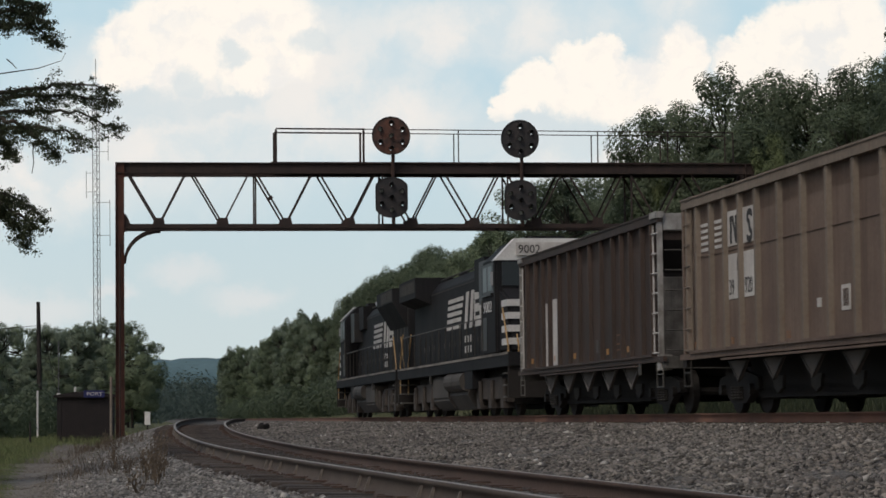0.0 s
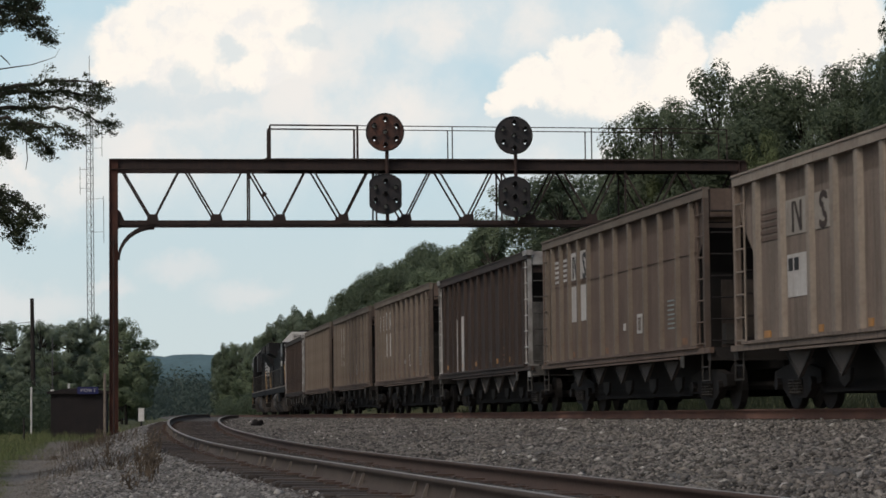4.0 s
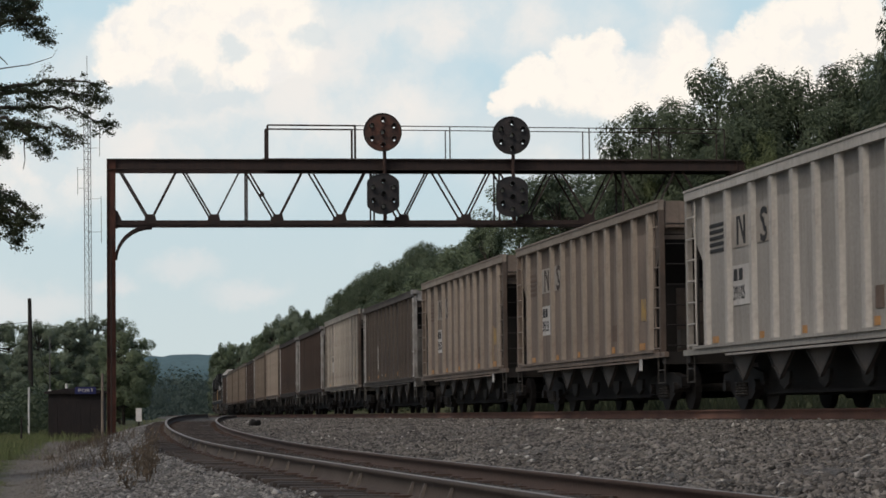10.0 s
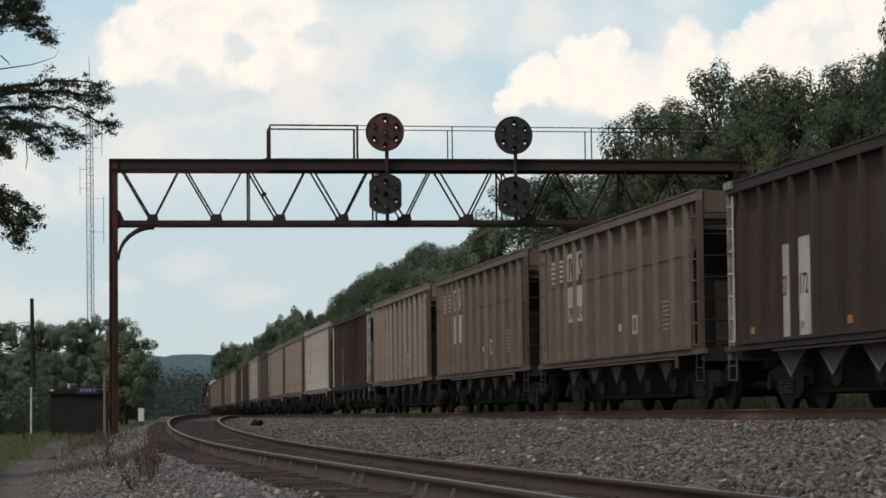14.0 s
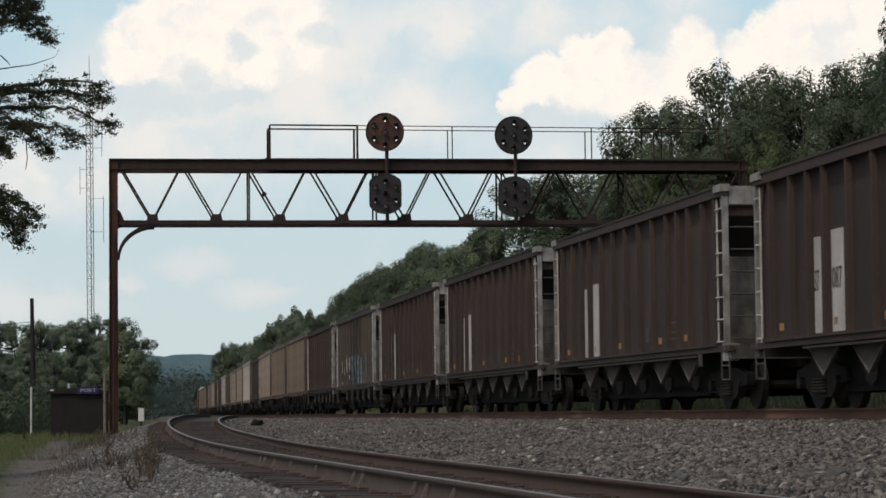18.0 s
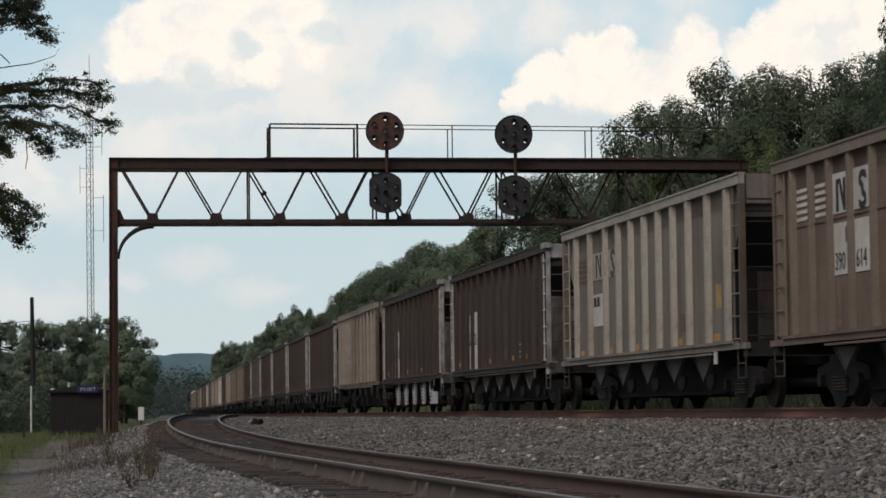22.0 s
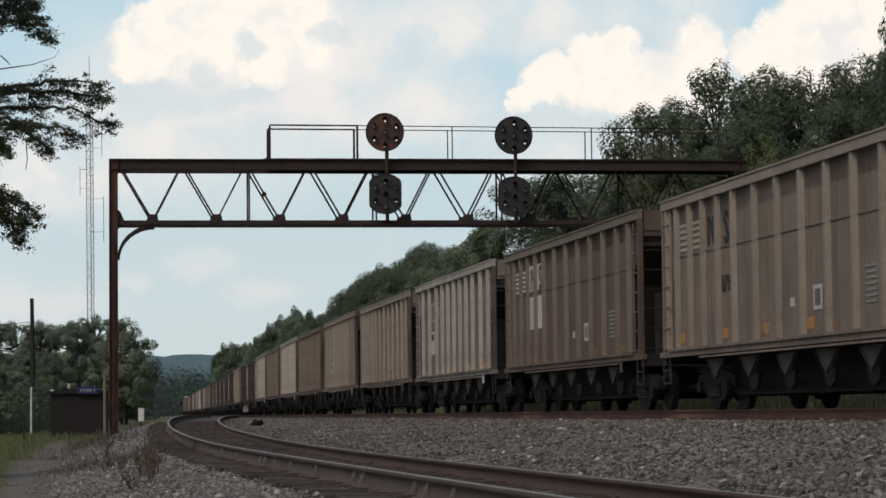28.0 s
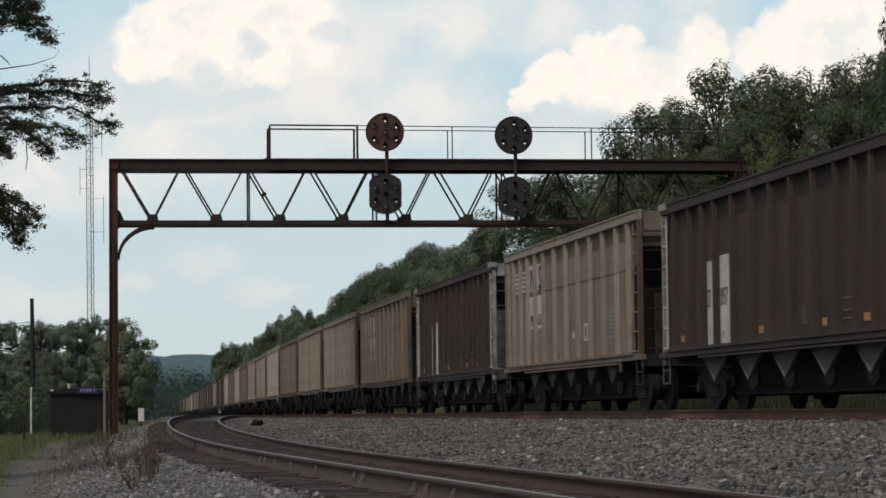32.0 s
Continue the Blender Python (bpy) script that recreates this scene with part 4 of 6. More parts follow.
def utility_pole():
    p = spot(62, 772, 150)
    root = tagged(new("utility_pole"), "dark leaning wooden utility pole with a wire", "utility pole")
    root.matrix_basis = pose(p.x, p.y, p.z, 0, -0.9, 0)
    part("pole", rod(bmesh.new(), (0, 0, -0.5), (0, 0, 8.15), 0.17, 10, 0.11), M["pole"], root)
    bm = bmesh.new()
    pts = [Vector((0, 0, 6.75)) + Vector((-3.2 * i, 1.0 * i, -0.08 * i - 0.012 * (8 - i) * i)) for i in range(9)]
    for a, b in zip(pts, pts[1:]):
        rod(bm, a, b, 0.022, 4)
    part("wire", bm, M["black"], root)
    bm = bmesh.new()
    rod(bm, (0.1, 0, 6.9), (1.5, 1.5, -0.1), 0.016, 4)
    part("guy_wire", bm, M["black"], root)
    q = spot(57, 768, 128)
    w = tagged(new("marker_stake"), "slim white painted stake in the grass", "stake")
    w.matrix_basis = pose(q.x, q.y, q.z)
    part("stake", rod(bmesh.new(), (0, 0, -0.3), (0, 0, 2.35), 0.055, 6), M["white"], w)
    q = spot(94, 745, 140)
    w = tagged(new("lamp_post"), "slim grey post with a small lamp box", "lamp post")
    w.matrix_basis = pose(q.x, q.y, q.z)
    part("post", rod(bmesh.new(), (0, 0, -0.6), (0, 0, 4.6), 0.028, 6), M["mast"], w)
    part("lamp_box", box(bmesh.new(), -0.1, 0.1, -0.1, 0.1, 1.5, 1.72), M["white"], w)


utility_pole()


def slim_post(x, y0, y1, dist, r, material, label, name="post"):
    a, b = spot(x, y0, dist), spot(x, y1, dist)
    root = tagged(new(name), label, "post")
    root.matrix_basis = pose(a.x, a.y, a.z)
    part("shaft", rod(bmesh.new(), (0, 0, -0.4), (0, 0, b.z - a.z), r, 8, r * 0.9), material, root)
    part("cap", rod(bmesh.new(), (0, 0, b.z - a.z), (0, 0, b.z - a.z + 0.03), r * 1.1, 8), material, root)


slim_post(187, 772, 663, 88, 0.05, M["pale_wood"], "thin pale weathered wooden post beside the bridge leg")
slim_post(44, 772, 742, 96, 0.04, M["pole"], "short dark wooden stake in the grass")


def relay_marker():
    p = spot(251, 746, 150)
    root = tagged(new("trackside_marker"), "small white trackside marker board on the verge", "marker")
    root.matrix_basis = pose(p.x, p.y, p.z)
    part("board", box(bmesh.new(), -0.17, 0.17, -0.03, 0.03, 0, 0.78), M["white"], root)
    part("stake", box(bmesh.new(), -0.05, 0.05, 0.032, 0.07, -0.6, 0.7), M["pole"], root)


relay_marker()


def radio_mast():
    """Lattice mast far behind the trees."""
    D = 400
    p = spot(164, 740, D)
    top = spot(158, 118, D)
    h = top.z - p.z
    root = tagged(new("radio_mast"), "tall slender galvanised lattice radio mast", "radio mast")
    root.matrix_basis = pose(p.x, p.y, p.z - 2, 0, -0.35, 0)
    corners = [(0.62 * math.cos(a), 0.62 * math.sin(a)) for a in (-2.62, -0.52, 1.57)]
    for c in corners:
        part("leg", rod(bmesh.new(), (*c, 0), (*c, h), 0.06, 5), M["mast"], root)
    bays = 44
    for i in range(bays):
        z0, z1 = h * i / bays, h * (i + 1) / bays
        bm = bmesh.new()
        for a, b in ((0, 1), (1, 2), (2, 0)):
            rod(bm, (*corners[a], z0), (*corners[b], z1), 0.03, 4)
            rod(bm, (*corners[a], z1), (*corners[b], z1), 0.03, 4)
        part("lattice_bay", bm, M["mast"], root)
    part("whip_aerial", rod(bmesh.new(), (0, 0, h), (0, 0, h + 4), 0.05, 5), M["mast"], root)
    for z, sx, ln in ((0.88 * h, 1.9, 5.5), (0.66 * h, 2.1, 7.0), (0.745 * h, -1.6, 4)):
        bm = bmesh.new()
        rod(bm, (0, 0, z), (sx, 0, z), 0.04, 4)
        rod(bm, (0, 0, z - ln * 0.75), (sx, 0, z - ln * 0.75), 0.04, 4)
        rod(bm, (sx, 0, z - ln), (sx, 0, z + 0.4), 0.045, 5)
        part("side_aerial", bm, M["mast"], root)


radio_mast()


def overhanging_tree():
    """A locust standing just outside the view, whose leafy limbs hang into it."""
    D = 38.0
    root = tagged(new("locust_tree"), "locust tree with feathery shade-darkened leaves hanging over the path", "tree")
    rng = np.random.default_rng(5)
    foot = Vector((-9.6, D + 0.5, 0.0))
    bm = bmesh.new()
    rod(bm, foot + Vector((0, 0, -0.4)), foot + Vector((0.15, 0, 3.0)), 0.24, 10, 0.19)
    rod(bm, foot + Vector((0.15, 0, 3.0)), foot + Vector((0.5, -0.1, 6.5)), 0.19, 10, 0.12)
    rod(bm, foot + Vector((0.5, -0.1, 6.5)), foot + Vector((0.9, 0, 9.0)), 0.12, 8, 0.04)
    part("trunk", bm, M["bark"], root)
    # limbs: start height on the trunk, then bearings of the way
    limbs = [(5.4, ((-40, 160), (40, 146), (100, 138), (178, 148))), (5.4, ((-40, 168), (50, 160), (120, 160), (185, 172))), (5.2, ((-40, 195), (40, 188), (120, 190), (196, 218))), (5.0, ((-40, 225), (20, 215), (70, 222), (140, 238))),
             (5.1, ((-50, 205), (10, 205), (50, 235), (85, 262))), (5.1, ((-50, 225), (-20, 235), (-6, 250), (10, 272))), (6.8, ((-60, 55), (-10, 35), (35, 30), (80, 62))), (7.0, ((-60, 20), (0, 10), (30, 8), (72, 34))), (7.0, ((-60, -10), (0, -14), (30, -8), (60, 12))),
             (4.2, ((-60, 345), (-10, 335), (22, 348), (62, 378))), (4.2, ((-60, 340), (-20, 350), (10, 368), (52, 398))), (4.0, ((-60, 365), (-15, 362), (8, 385), (36, 424)))]
    leaves_p, leaves_f, base = [], [], 0
    for z0, way in limbs:
        bm = bmesh.new()
        pts = [foot + Vector((0.3, 0, z0))] + [spot(x, y, D + rng.uniform(-0.5, 0.5)) for x, y in way]
        fine = []
        for a, b in zip(pts, pts[1:]):
            for k in range(5):
                fine.append(a.lerp(b, k / 5) + Vector(rng.normal(scale=0.02, size=3)))
        fine.append(pts[-1])
        for i, (a, b) in enumerate(zip(fine, fine[1:])):
            r = 0.045 * (1 - i / len(fine)) + 0.006
            rod(bm, a, b, r, 5, r * 0.9)
        twigs = []
        for i in range(4, len(fine) - 1):
            along = (fine[min(i + 2, len(fine) - 1)] - fine[i]).normalized()
            taper = 1.15 - 0.6 * i / len(fine)
            for k in range(3 if rng.random() < 0.75 else 1):
                a = fine[i].lerp(fine[i + 1], rng.random())
                way2 = along * rng.uniform(0.0, 0.3) + Vector((rng.normal(0, 0.12), rng.normal(0, 0.25), rng.normal(-0.02, 0.17) * taper))
                b = a + way2 * rng.uniform(0.4, 0.85)
                twigs.append((a, b))
                rod(bm, a, b, 0.005, 3, 0.002)
        twigs.append((fine[-2], fine[-1]))
        part("limb", bm, M["bark"], root)
        for a, b in twigs:
            # tufts of small leaflets along the twig
            for q in range(3):
                t0 = 0.3 + 0.8 * q / 2 + rng.uniform(-0.12, 0.12)
                mid = np.array(a) * (1 - t0) + np.array(b) * t0 + rng.normal(scale=(0.03, 0.05, 0.03), size=3) - np.array([0, 0, 0.03])
                wide = rng.uniform(0.035, 0.085)
                n_ = int(14 + 330 * wide)
                c = mid[None] + rng.normal(scale=(wide * 0.62, wide * 0.62, wide * 0.36), size=(n_, 3))
                u = rng.normal(size=(n_, 3)) + np.array([0.5, 0, -0.3])
                u /= np.linalg.norm(u, axis=1)[:, None]
                w = np.cross(u, rng.normal(size=(n_, 3)))
                w /= np.linalg.norm(w, axis=1)[:, None]
                k = rng.uniform(0.011, 0.023, n_)[:, None]
                leaves_p.append(np.stack([c - u * k, c + w * k * 0.55, c + u * k, c - w * k * 0.55], 1).reshape(-1, 3))
                leaves_f.append(np.arange(n_ * 4).reshape(-1, 4) + base)
                base += n_ * 4
    for way in (((-20, 122), (20, 116), (50, 112), (75, 104), (92, 98), (100, 84)), ((44, 246), (43, 262), (45, 280), (42, 300)), ((-5, 95), (5, 104), (12, 112)), ((55, 14), (66, 4), (72, -8))):
        pts = [spot(x, y, D) for x, y in way]
        bm = bmesh.new()
        for i, (a, b) in enumerate(zip(pts, pts[1:])):
            rod(bm, a, b, 0.011 * (1 - i / 6), 5, 0.011 * (1 - (i + 1) / 6.5))
        part("bare_twig", bm, M["bark"], root)
    # the crown beyond the picture's edge
    pts, f = leaf_cloud(rng, [(foot.x - 0.5, foot.y, 7.0, 2.2, 1.6), (foot.x - 1.5, foot.y + 1, 5.2, 2.0, 1.2), (foot.x, foot.y, 9.0, 2.2, 1.3)], 5000, 0.07)
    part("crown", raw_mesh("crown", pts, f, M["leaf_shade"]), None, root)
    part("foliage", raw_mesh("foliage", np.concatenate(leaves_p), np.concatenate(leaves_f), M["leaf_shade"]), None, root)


overhanging_tree()


# ---- the coal train ----
HALF = 1.55          # half width of a car
NEAR = -HALF


def truck(parent, y, key):
    """A two-axle bogie at y along the car."""
    def frame_side(bm, x):
        prism(bm, [(y0, z0) for y0, z0 in ((-1.25, 0.42), (-1.2, 0.62), (-0.55, 0.72), (0.55, 0.72), (1.2, 0.62), (1.25, 0.42), (0.85, 0.38), (0.45, 0.18), (-0.45, 0.18), (-0.85, 0.38))], "x", x - 0.07, x + 0.07)
    root = part("bogie", shared("bolster", lambda bm: box(bm, -1.0, 1.0, -0.2, 0.2, 0.35, 0.7), M["under"]), None, parent, at=Matrix.Translation((0, y, 0)))
    for x in (-1.0, 1.0):
        part("side_frame", shared(("side_frame", x), lambda bm: frame_side(bm, x), M["under"]), None, root)
    for a in (-0.89, 0.89):
        def wheels(bm):
            rod(bm, (-1.15, 0, 0), (1.15, 0, 0), 0.08, 8)
            for x in (-0.76, 0.76):
                rod(bm, (x - 0.06, 0, 0), (x + 0.06, 0, 0), 0.42, 22)
                rod(bm, (x * 1.4, 0, 0), (x * 1.52, 0, 0), 0.1, 10)
        part("wheelset", shared("wheelset", wheels, M["wheel"]), None, root, at=Matrix.Translation((0, a, 0.42)))
    def coil(bm):
        rings = []
        for k in range(11):
            r = 0.08 if k % 2 else 0.06
            rings.append([bm.verts.new((-1.09 + r * math.cos(a * 0.7854), r * math.sin(a * 0.7854), 0.24 + k * 0.024)) for a in range(8)])
        for p, q in zip(rings, rings[1:]):
            for a in range(8):
                bm.faces.new((p[a], p[(a + 1) % 8], q[(a + 1) % 8], q[a]))
    for q in (-0.2, 0.0, 0.2):
        part("spring", shared("spring", coil, M["gate_dark"]), None, root, at=Matrix.Translation((0, q, 0)))
    return root


RIBS = {"A": [6.85, 6.2, 5.3, 4.42, 3.48, 2.5, 1.25, 0.0, -1.25, -2.5, -3.75, -5.0, -6.05],
        "B": [5.9, 4.55, 3.1, 1.95, 0.85, -0.25, -1.35, -2.45, -3.55, -4.85, -6.1],
        "C": [6.3, 5.25, 4.4, 3.6, 2.5, 1.4, 0.3, -0.8, -1.9, -3.0, -3.8, -4.6, -5.6, -6.4]}
PAINT = {"grey": ("hop_grey", "hop_grey"), "brown": ("hop_brown", "rib_brown"), "tan": ("hop_tan", "rib_tan"), "light": ("hop_light", "rib_light"), "white": ("side_white", "hop_white"), "dusty": ("hop_tan", "rib_tan"), "dark": ("hop_dark", "hop_dark")}
WORDS = {"grey": "worn grey-brown, white-ended", "brown": "dusty brown", "tan": "faded tan", "light": "grey, pale-ribbed", "white": "pale aluminium-coloured", "dusty": "dusty tan, pale-ribbed", "dark": "dark brown, white-ended"}
LEAN = pose(0, 0, 0, 90, 0, -90)   # letters that stand on the near side of a car


def on_side(y, z, proud=0.0):
    return Matrix.Translation((NEAR - 0.012 - proud, y, z)) @ LEAN


def hopper(n, kind, paint, number, extra):
    """One open-top coal hopper, +y its leading end, standing on the rail tops."""
    body_m, rib_m = M[PAINT[paint][0]], M[PAINT[paint][1]]
    end_m = M["end_white"] if kind == "C" else body_m
    root = tagged(new("hopper_car"), WORDS[paint] + " ribbed steel coal hopper car in the train", "hopper car", "coal train")
    rim = {"A": 3.90, "B": 3.93, "C": 3.83}[kind]
    low, high, L = 1.1, rim - 0.19, 7.1
    notch = {"A": (6.9, 6.35), "B": (6.9, 6.3), "C": (7.0, 6.55)}[kind]

    def shell(bm):
        if kind == "C":
            front = back = [(6.98, high), (6.96, 3.4), (6.62, 2.95), (6.58, low)]
            if paint == "dark":
                front = [(6.98, high), (6.96, 3.4), (6.95, 2.95), (6.93, low)]
        elif kind == "A":
            front, back = [(6.95, high), (6.93, 3.1), (6.88, 2.6), (6.8, low)], [(6.95, high), (6.9, 3.2), (6.32, 2.6), (6.2, low)]
        else:
            front, back = [(6.95, high), (6.9, 3.15), (6.12, 2.5), (6.08, low)], [(6.95, high), (6.9, 3.2), (6.26, 2.4), (6.2, low)]
        prof = front + [(-u, w) for u, w in back[::-1]]
        prism(bm, prof, "x", -HALF + 0.05, HALF - 0.05)
        top = max(bm.faces, key=lambda f: f.calc_center_median().z)
        bmesh.ops.inset_region(bm, faces=[top], thickness=0.06)
        bmesh.ops.translate(bm, verts=top.verts, vec=(0, 0, -0.35))
        bmesh.ops.recalc_face_normals(bm, faces=bm.faces)
        # lower end faces get the near-black with recess shade in its colour
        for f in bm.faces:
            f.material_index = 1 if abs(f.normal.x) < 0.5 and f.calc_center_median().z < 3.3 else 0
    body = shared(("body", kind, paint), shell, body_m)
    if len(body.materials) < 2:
        body.materials.append(M["soot_shade"])
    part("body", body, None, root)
    part("coal_load", shared(("coal_load", kind), lambda bm: prism(bm, [(-1.35, 3.2), (1.35, 3.2), (0.6, 3.55), (-0.6, 3.55)], "y", -6.2, 6.2), M["coal"]), None, root)
    for x in (-HALF, HALF):
        def chord(bm):
            box(bm, x - 0.05, x + 0.05, -L, L, high, rim - 0.015)
            box(bm, x - 0.07, x + 0.07, -L, L, rim - 0.035, rim)
        part("top_chord", shared(("top_chord", x, kind, paint), chord, rib_m), None, root)

        def sill(bm):
            box(bm, x - 0.04, x + 0.04, -L - 0.25, L + 0.25, 0.98, 1.08)
            box(bm, x - 0.08, x + 0.05, -6.6, 6.6, 1.08, 1.13)
            box(bm, x - 0.05, x + 0.02, -5.2, 4.6, 0.92, 0.955)
        part("side_sill", shared(("side_sill", x, kind, paint), sill, body_m), None, root)
        w = {"A": 0.085, "B": 0.12, "C": 0.055}[kind]

        def rib(bm):
            s = 1 if x > 0 else -1
            dp = {"A": 0.028, "B": 0.03, "C": 0.035}[kind]
            prism(bm, [(x - s * 0.05, -w), (x + s * dp, -w * 0.7), (x + s * dp, w * 0.7), (x - s * 0.05, w)], "z", 1.12, high)
            if s < 0 and kind != "C":
                for k in range(9):
                    z = 1.25 + k * 0.27
                    box(bm, x - dp - 0.013, x - dp + 0.005, -w * 0.62, -w * 0.36, z, z + 0.035)
        for y in RIBS[kind]:
            part("rib", shared(("rib", x, kind, paint), rib, rib_m), None, root, at=Matrix.Translation((0, y, 0)))
        for y in (-L + 0.06, L - 0.06):
            part("corner_post", shared(("corner_post", x, y, kind, paint), lambda bm: box(bm, x - 0.04, x + 0.06 if x < 0 else x + 0.04, y - (0.03 if kind == "C" else 0.055), y + (0.03 if kind == "C" else 0.055), 1.0, rim - 0.03), end_m if kind == "C" else M["post_brown"] if y < 0 else body_m), None, root)
            s = 1 if y > 0 else -1

            y1 = y - s * (0.2 if kind == "C" and s > 0 else 0.48)
            lad_m = M["ladder_white"] if kind == "C" else rib_m if y > 0 else body_m
            if x < 0:
                stile = part("ladder", shared(("ladder", x, y, kind, paint), lambda bm: rod(bm, (x, y1, 1.0), (x, y1, high - 0.03), 0.02, 5), lad_m), None, root)
                rung = shared(("rung", y, kind, paint), lambda bm: rod(bm, (x - 0.03, y, 0), (x - 0.03, y1, 0), 0.016, 5), lad_m)
                for k in range(7):
                    part("rung", rung, None, stile, at=Matrix.Translation((0, 0, 1.15 + k * 0.38)))
    for s in (-1, 1):
        y = s * (L - 0.05)

        def end_top(bm):
            box(bm, -HALF + 0.08, HALF - 0.08, min(y, y - s * 0.05), max(y, y - s * 0.05), rim - (0.34 if kind == "C" else 0.52), rim - 0.02)
        part("end_sheet", shared(("end_sheet", s, kind, paint), end_top, end_m), None, root)

        # slope sheets: sooty, with the shade of the open end painted in
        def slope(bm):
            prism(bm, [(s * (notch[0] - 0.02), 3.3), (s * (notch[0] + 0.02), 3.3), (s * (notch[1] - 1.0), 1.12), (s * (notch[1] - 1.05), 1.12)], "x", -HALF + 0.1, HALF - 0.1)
        part("slope_sheet", shared(("slope_sheet", s, kind, paint), slope, M["soot_shade"]), None, root)

        el_m = M["gate"] if kind == "C" else M["under"]
        stile = part("end_ladder", shared(("end_ladder", s, kind, paint), lambda bm: rod(bm, (-0.86, y + s * 0.06, 1.0), (-0.86, y + s * 0.06, 3.7), 0.022, 5), el_m), None, root)
        rung = shared(("end_rung", s, kind, paint), lambda bm: rod(bm, (-1.46, y + s * 0.06, 0), (-0.86, y + s * 0.06, 0), 0.016, 5), el_m)
        for k in range(7):
            part("rung", rung, None, stile, at=Matrix.Translation((0, 0, 1.2 + k * 0.38)))

        def end_low(bm):
            if kind == "C":
                prism(bm, [(s * 6.66 + (0.36 if s > 0 else 0), 1.1), (s * 6.63 + (0.36 if s > 0 else 0), 1.1), (s * 6.63 + (0.36 if s > 0 else 0), 2.62), (s * 6.67 + (0.36 if s > 0 else 0), 2.6)], "x", -HALF + 0.06, HALF - 0.06)
                box(bm, -0.5, -0.32, min(s * 6.66, s * 6.95), max(s * 6.66, s * 6.95), 1.1, 1.75)
            else:
                box(bm, -HALF + 0.42, HALF - 0.1, min(y - s * 0.5, y - s * 0.54), max(y - s * 0.5, y - s * 0.54), 1.05, 2.3)
        part("end_panel", shared(("end_panel", s, kind, paint), end_low, M["end_grey"] if kind == "C" else M["end_brown"]), None, root)
        if kind == "C":
            gusset_m = M["end_white"] if s < 0 or paint == "grey" else body_m
            for x in (-HALF, HALF):
                part("corner_gusset", shared(("corner_gusset", s, x, paint), lambda bm: prism(bm, [(s * 7.03, high - 0.005), (s * 6.68, high - 0.005), (s * 6.94, 2.95), (s * 7.03, 2.75)], "x", x + (0.02 if x < 0 else -0.05), x + (0.05 if x < 0 else -0.02)), gusset_m), None, root)
        for xx in ((-0.62, 1.4) if kind == "C" else (0.9,)):
            part("end_post", shared(("end_post", s, xx, kind, paint), lambda bm: box(bm, xx - 0.035, xx + 0.035, min(y + s * 0.03, y - s * 0.1), max(y + s * 0.03, y - s * 0.1), 1.085, rim - (0.345 if kind == "C" else 0.525)), M["end_grey"] if kind == "C" else end_m), None, root)
        part("end_sill", shared(("end_sill", s, kind, paint), lambda bm: box(bm, -HALF, HALF, min(y, y + s * 0.25), max(y, y + s * 0.25), 0.85, 1.08), M["gate"] if kind == "C" else M["under"]), None, root)

        def coupler(bm):
            box(bm, -0.12, 0.12, min(y, y + s * 0.9), max(y, y + s * 0.9), 0.74, 0.98)
            rod(bm, (0, y + s * 0.78, 0.68), (0, y + s * 0.78, 1.02), 0.2, 10)
        part("coupler", shared(("coupler", s), coupler, M["under"]), None, root)

        def step(bm):
            for q in (y + s * 0.16, y - s * 0.32):
                rod(bm, (NEAR, q, 0.5), (NEAR, q, 1.0), 0.016, 5)
            for z in (0.5, 0.74):
                rod(bm, (NEAR, y + s * 0.16, z), (NEAR, y - s * 0.32, z), 0.016, 5)
        part("sill_step", shared(("sill_step", s, kind), step, M["gate"] if kind == "C" else M["gate_dark"]), None, root)
        if kind == "C":
            part("corner_cap", shared(("corner_cap", s), lambda bm: box(bm, NEAR - 0.078, NEAR + 0.075, min(s * 6.6, s * 7.12), max(s * 6.6, s * 7.12), rim - 0.115, rim + 0.008), M["end_white"]), None, root, "white painted corner cap")
        truck(root, s * 5.35, kind)
    # discharge chutes
    half, z1, z0 = (0.8, 0.93, 0.24) if extra == "pale_chutes" else (0.72, 0.95, 0.52) if kind == "C" else (0.7, 0.94, 0.5) if kind == "B" else (0.56, 0.9, 0.56)
    for i in range(5):
        yc = -4.1 + i * 2.05

        def pale_gate(bm):
            prism(bm, [(-0.5, z1), (0.36, z1), (0.12, z0), (-0.34, z0)] if i else [(-1.0, 0.6), (-0.1, 0.6), (0.3, z1), (0.5, z1), (0.3, z0), (-1.0, z0)], "x", NEAR + 0.08, NEAR + 0.14)
        # dark wedge added for the shadow at the plate's top; rods are bolts
        def wedge(bm):
            prism(bm, [(-0.34, z1), (0.3, z1), (0.0, 0.7)], "x", NEAR + 0.06, NEAR + 0.1)
            for q in range(4):
                rod(bm, (NEAR + 0.06, -0.16 + q * 0.02, 0.36 + q * 0.1), (NEAR + 0.1, -0.16 + q * 0.02, 0.36 + q * 0.1), 0.022, 6)
                rod(bm, (NEAR + 0.06, 0.18 - q * 0.02, 0.36 + q * 0.1), (NEAR + 0.1, 0.18 - q * 0.02, 0.36 + q * 0.1), 0.022, 6)
        if extra == "pale_chutes":
            plate = part("chute_plate", shared(("pale_chute", i == 0), pale_gate, M["chute_white"]), None, root, "white painted chute plate", at=Matrix.Translation((0, yc, 0)))
            part("bracket", shared("chute_shade_wedge", wedge, M["under"]), None, plate)

        def gate(bm):
            prism(bm, [(-half, z1), (half, z1), (0.06, z0), (-0.06, z0)], "x", NEAR + 0.12, NEAR + 0.16)
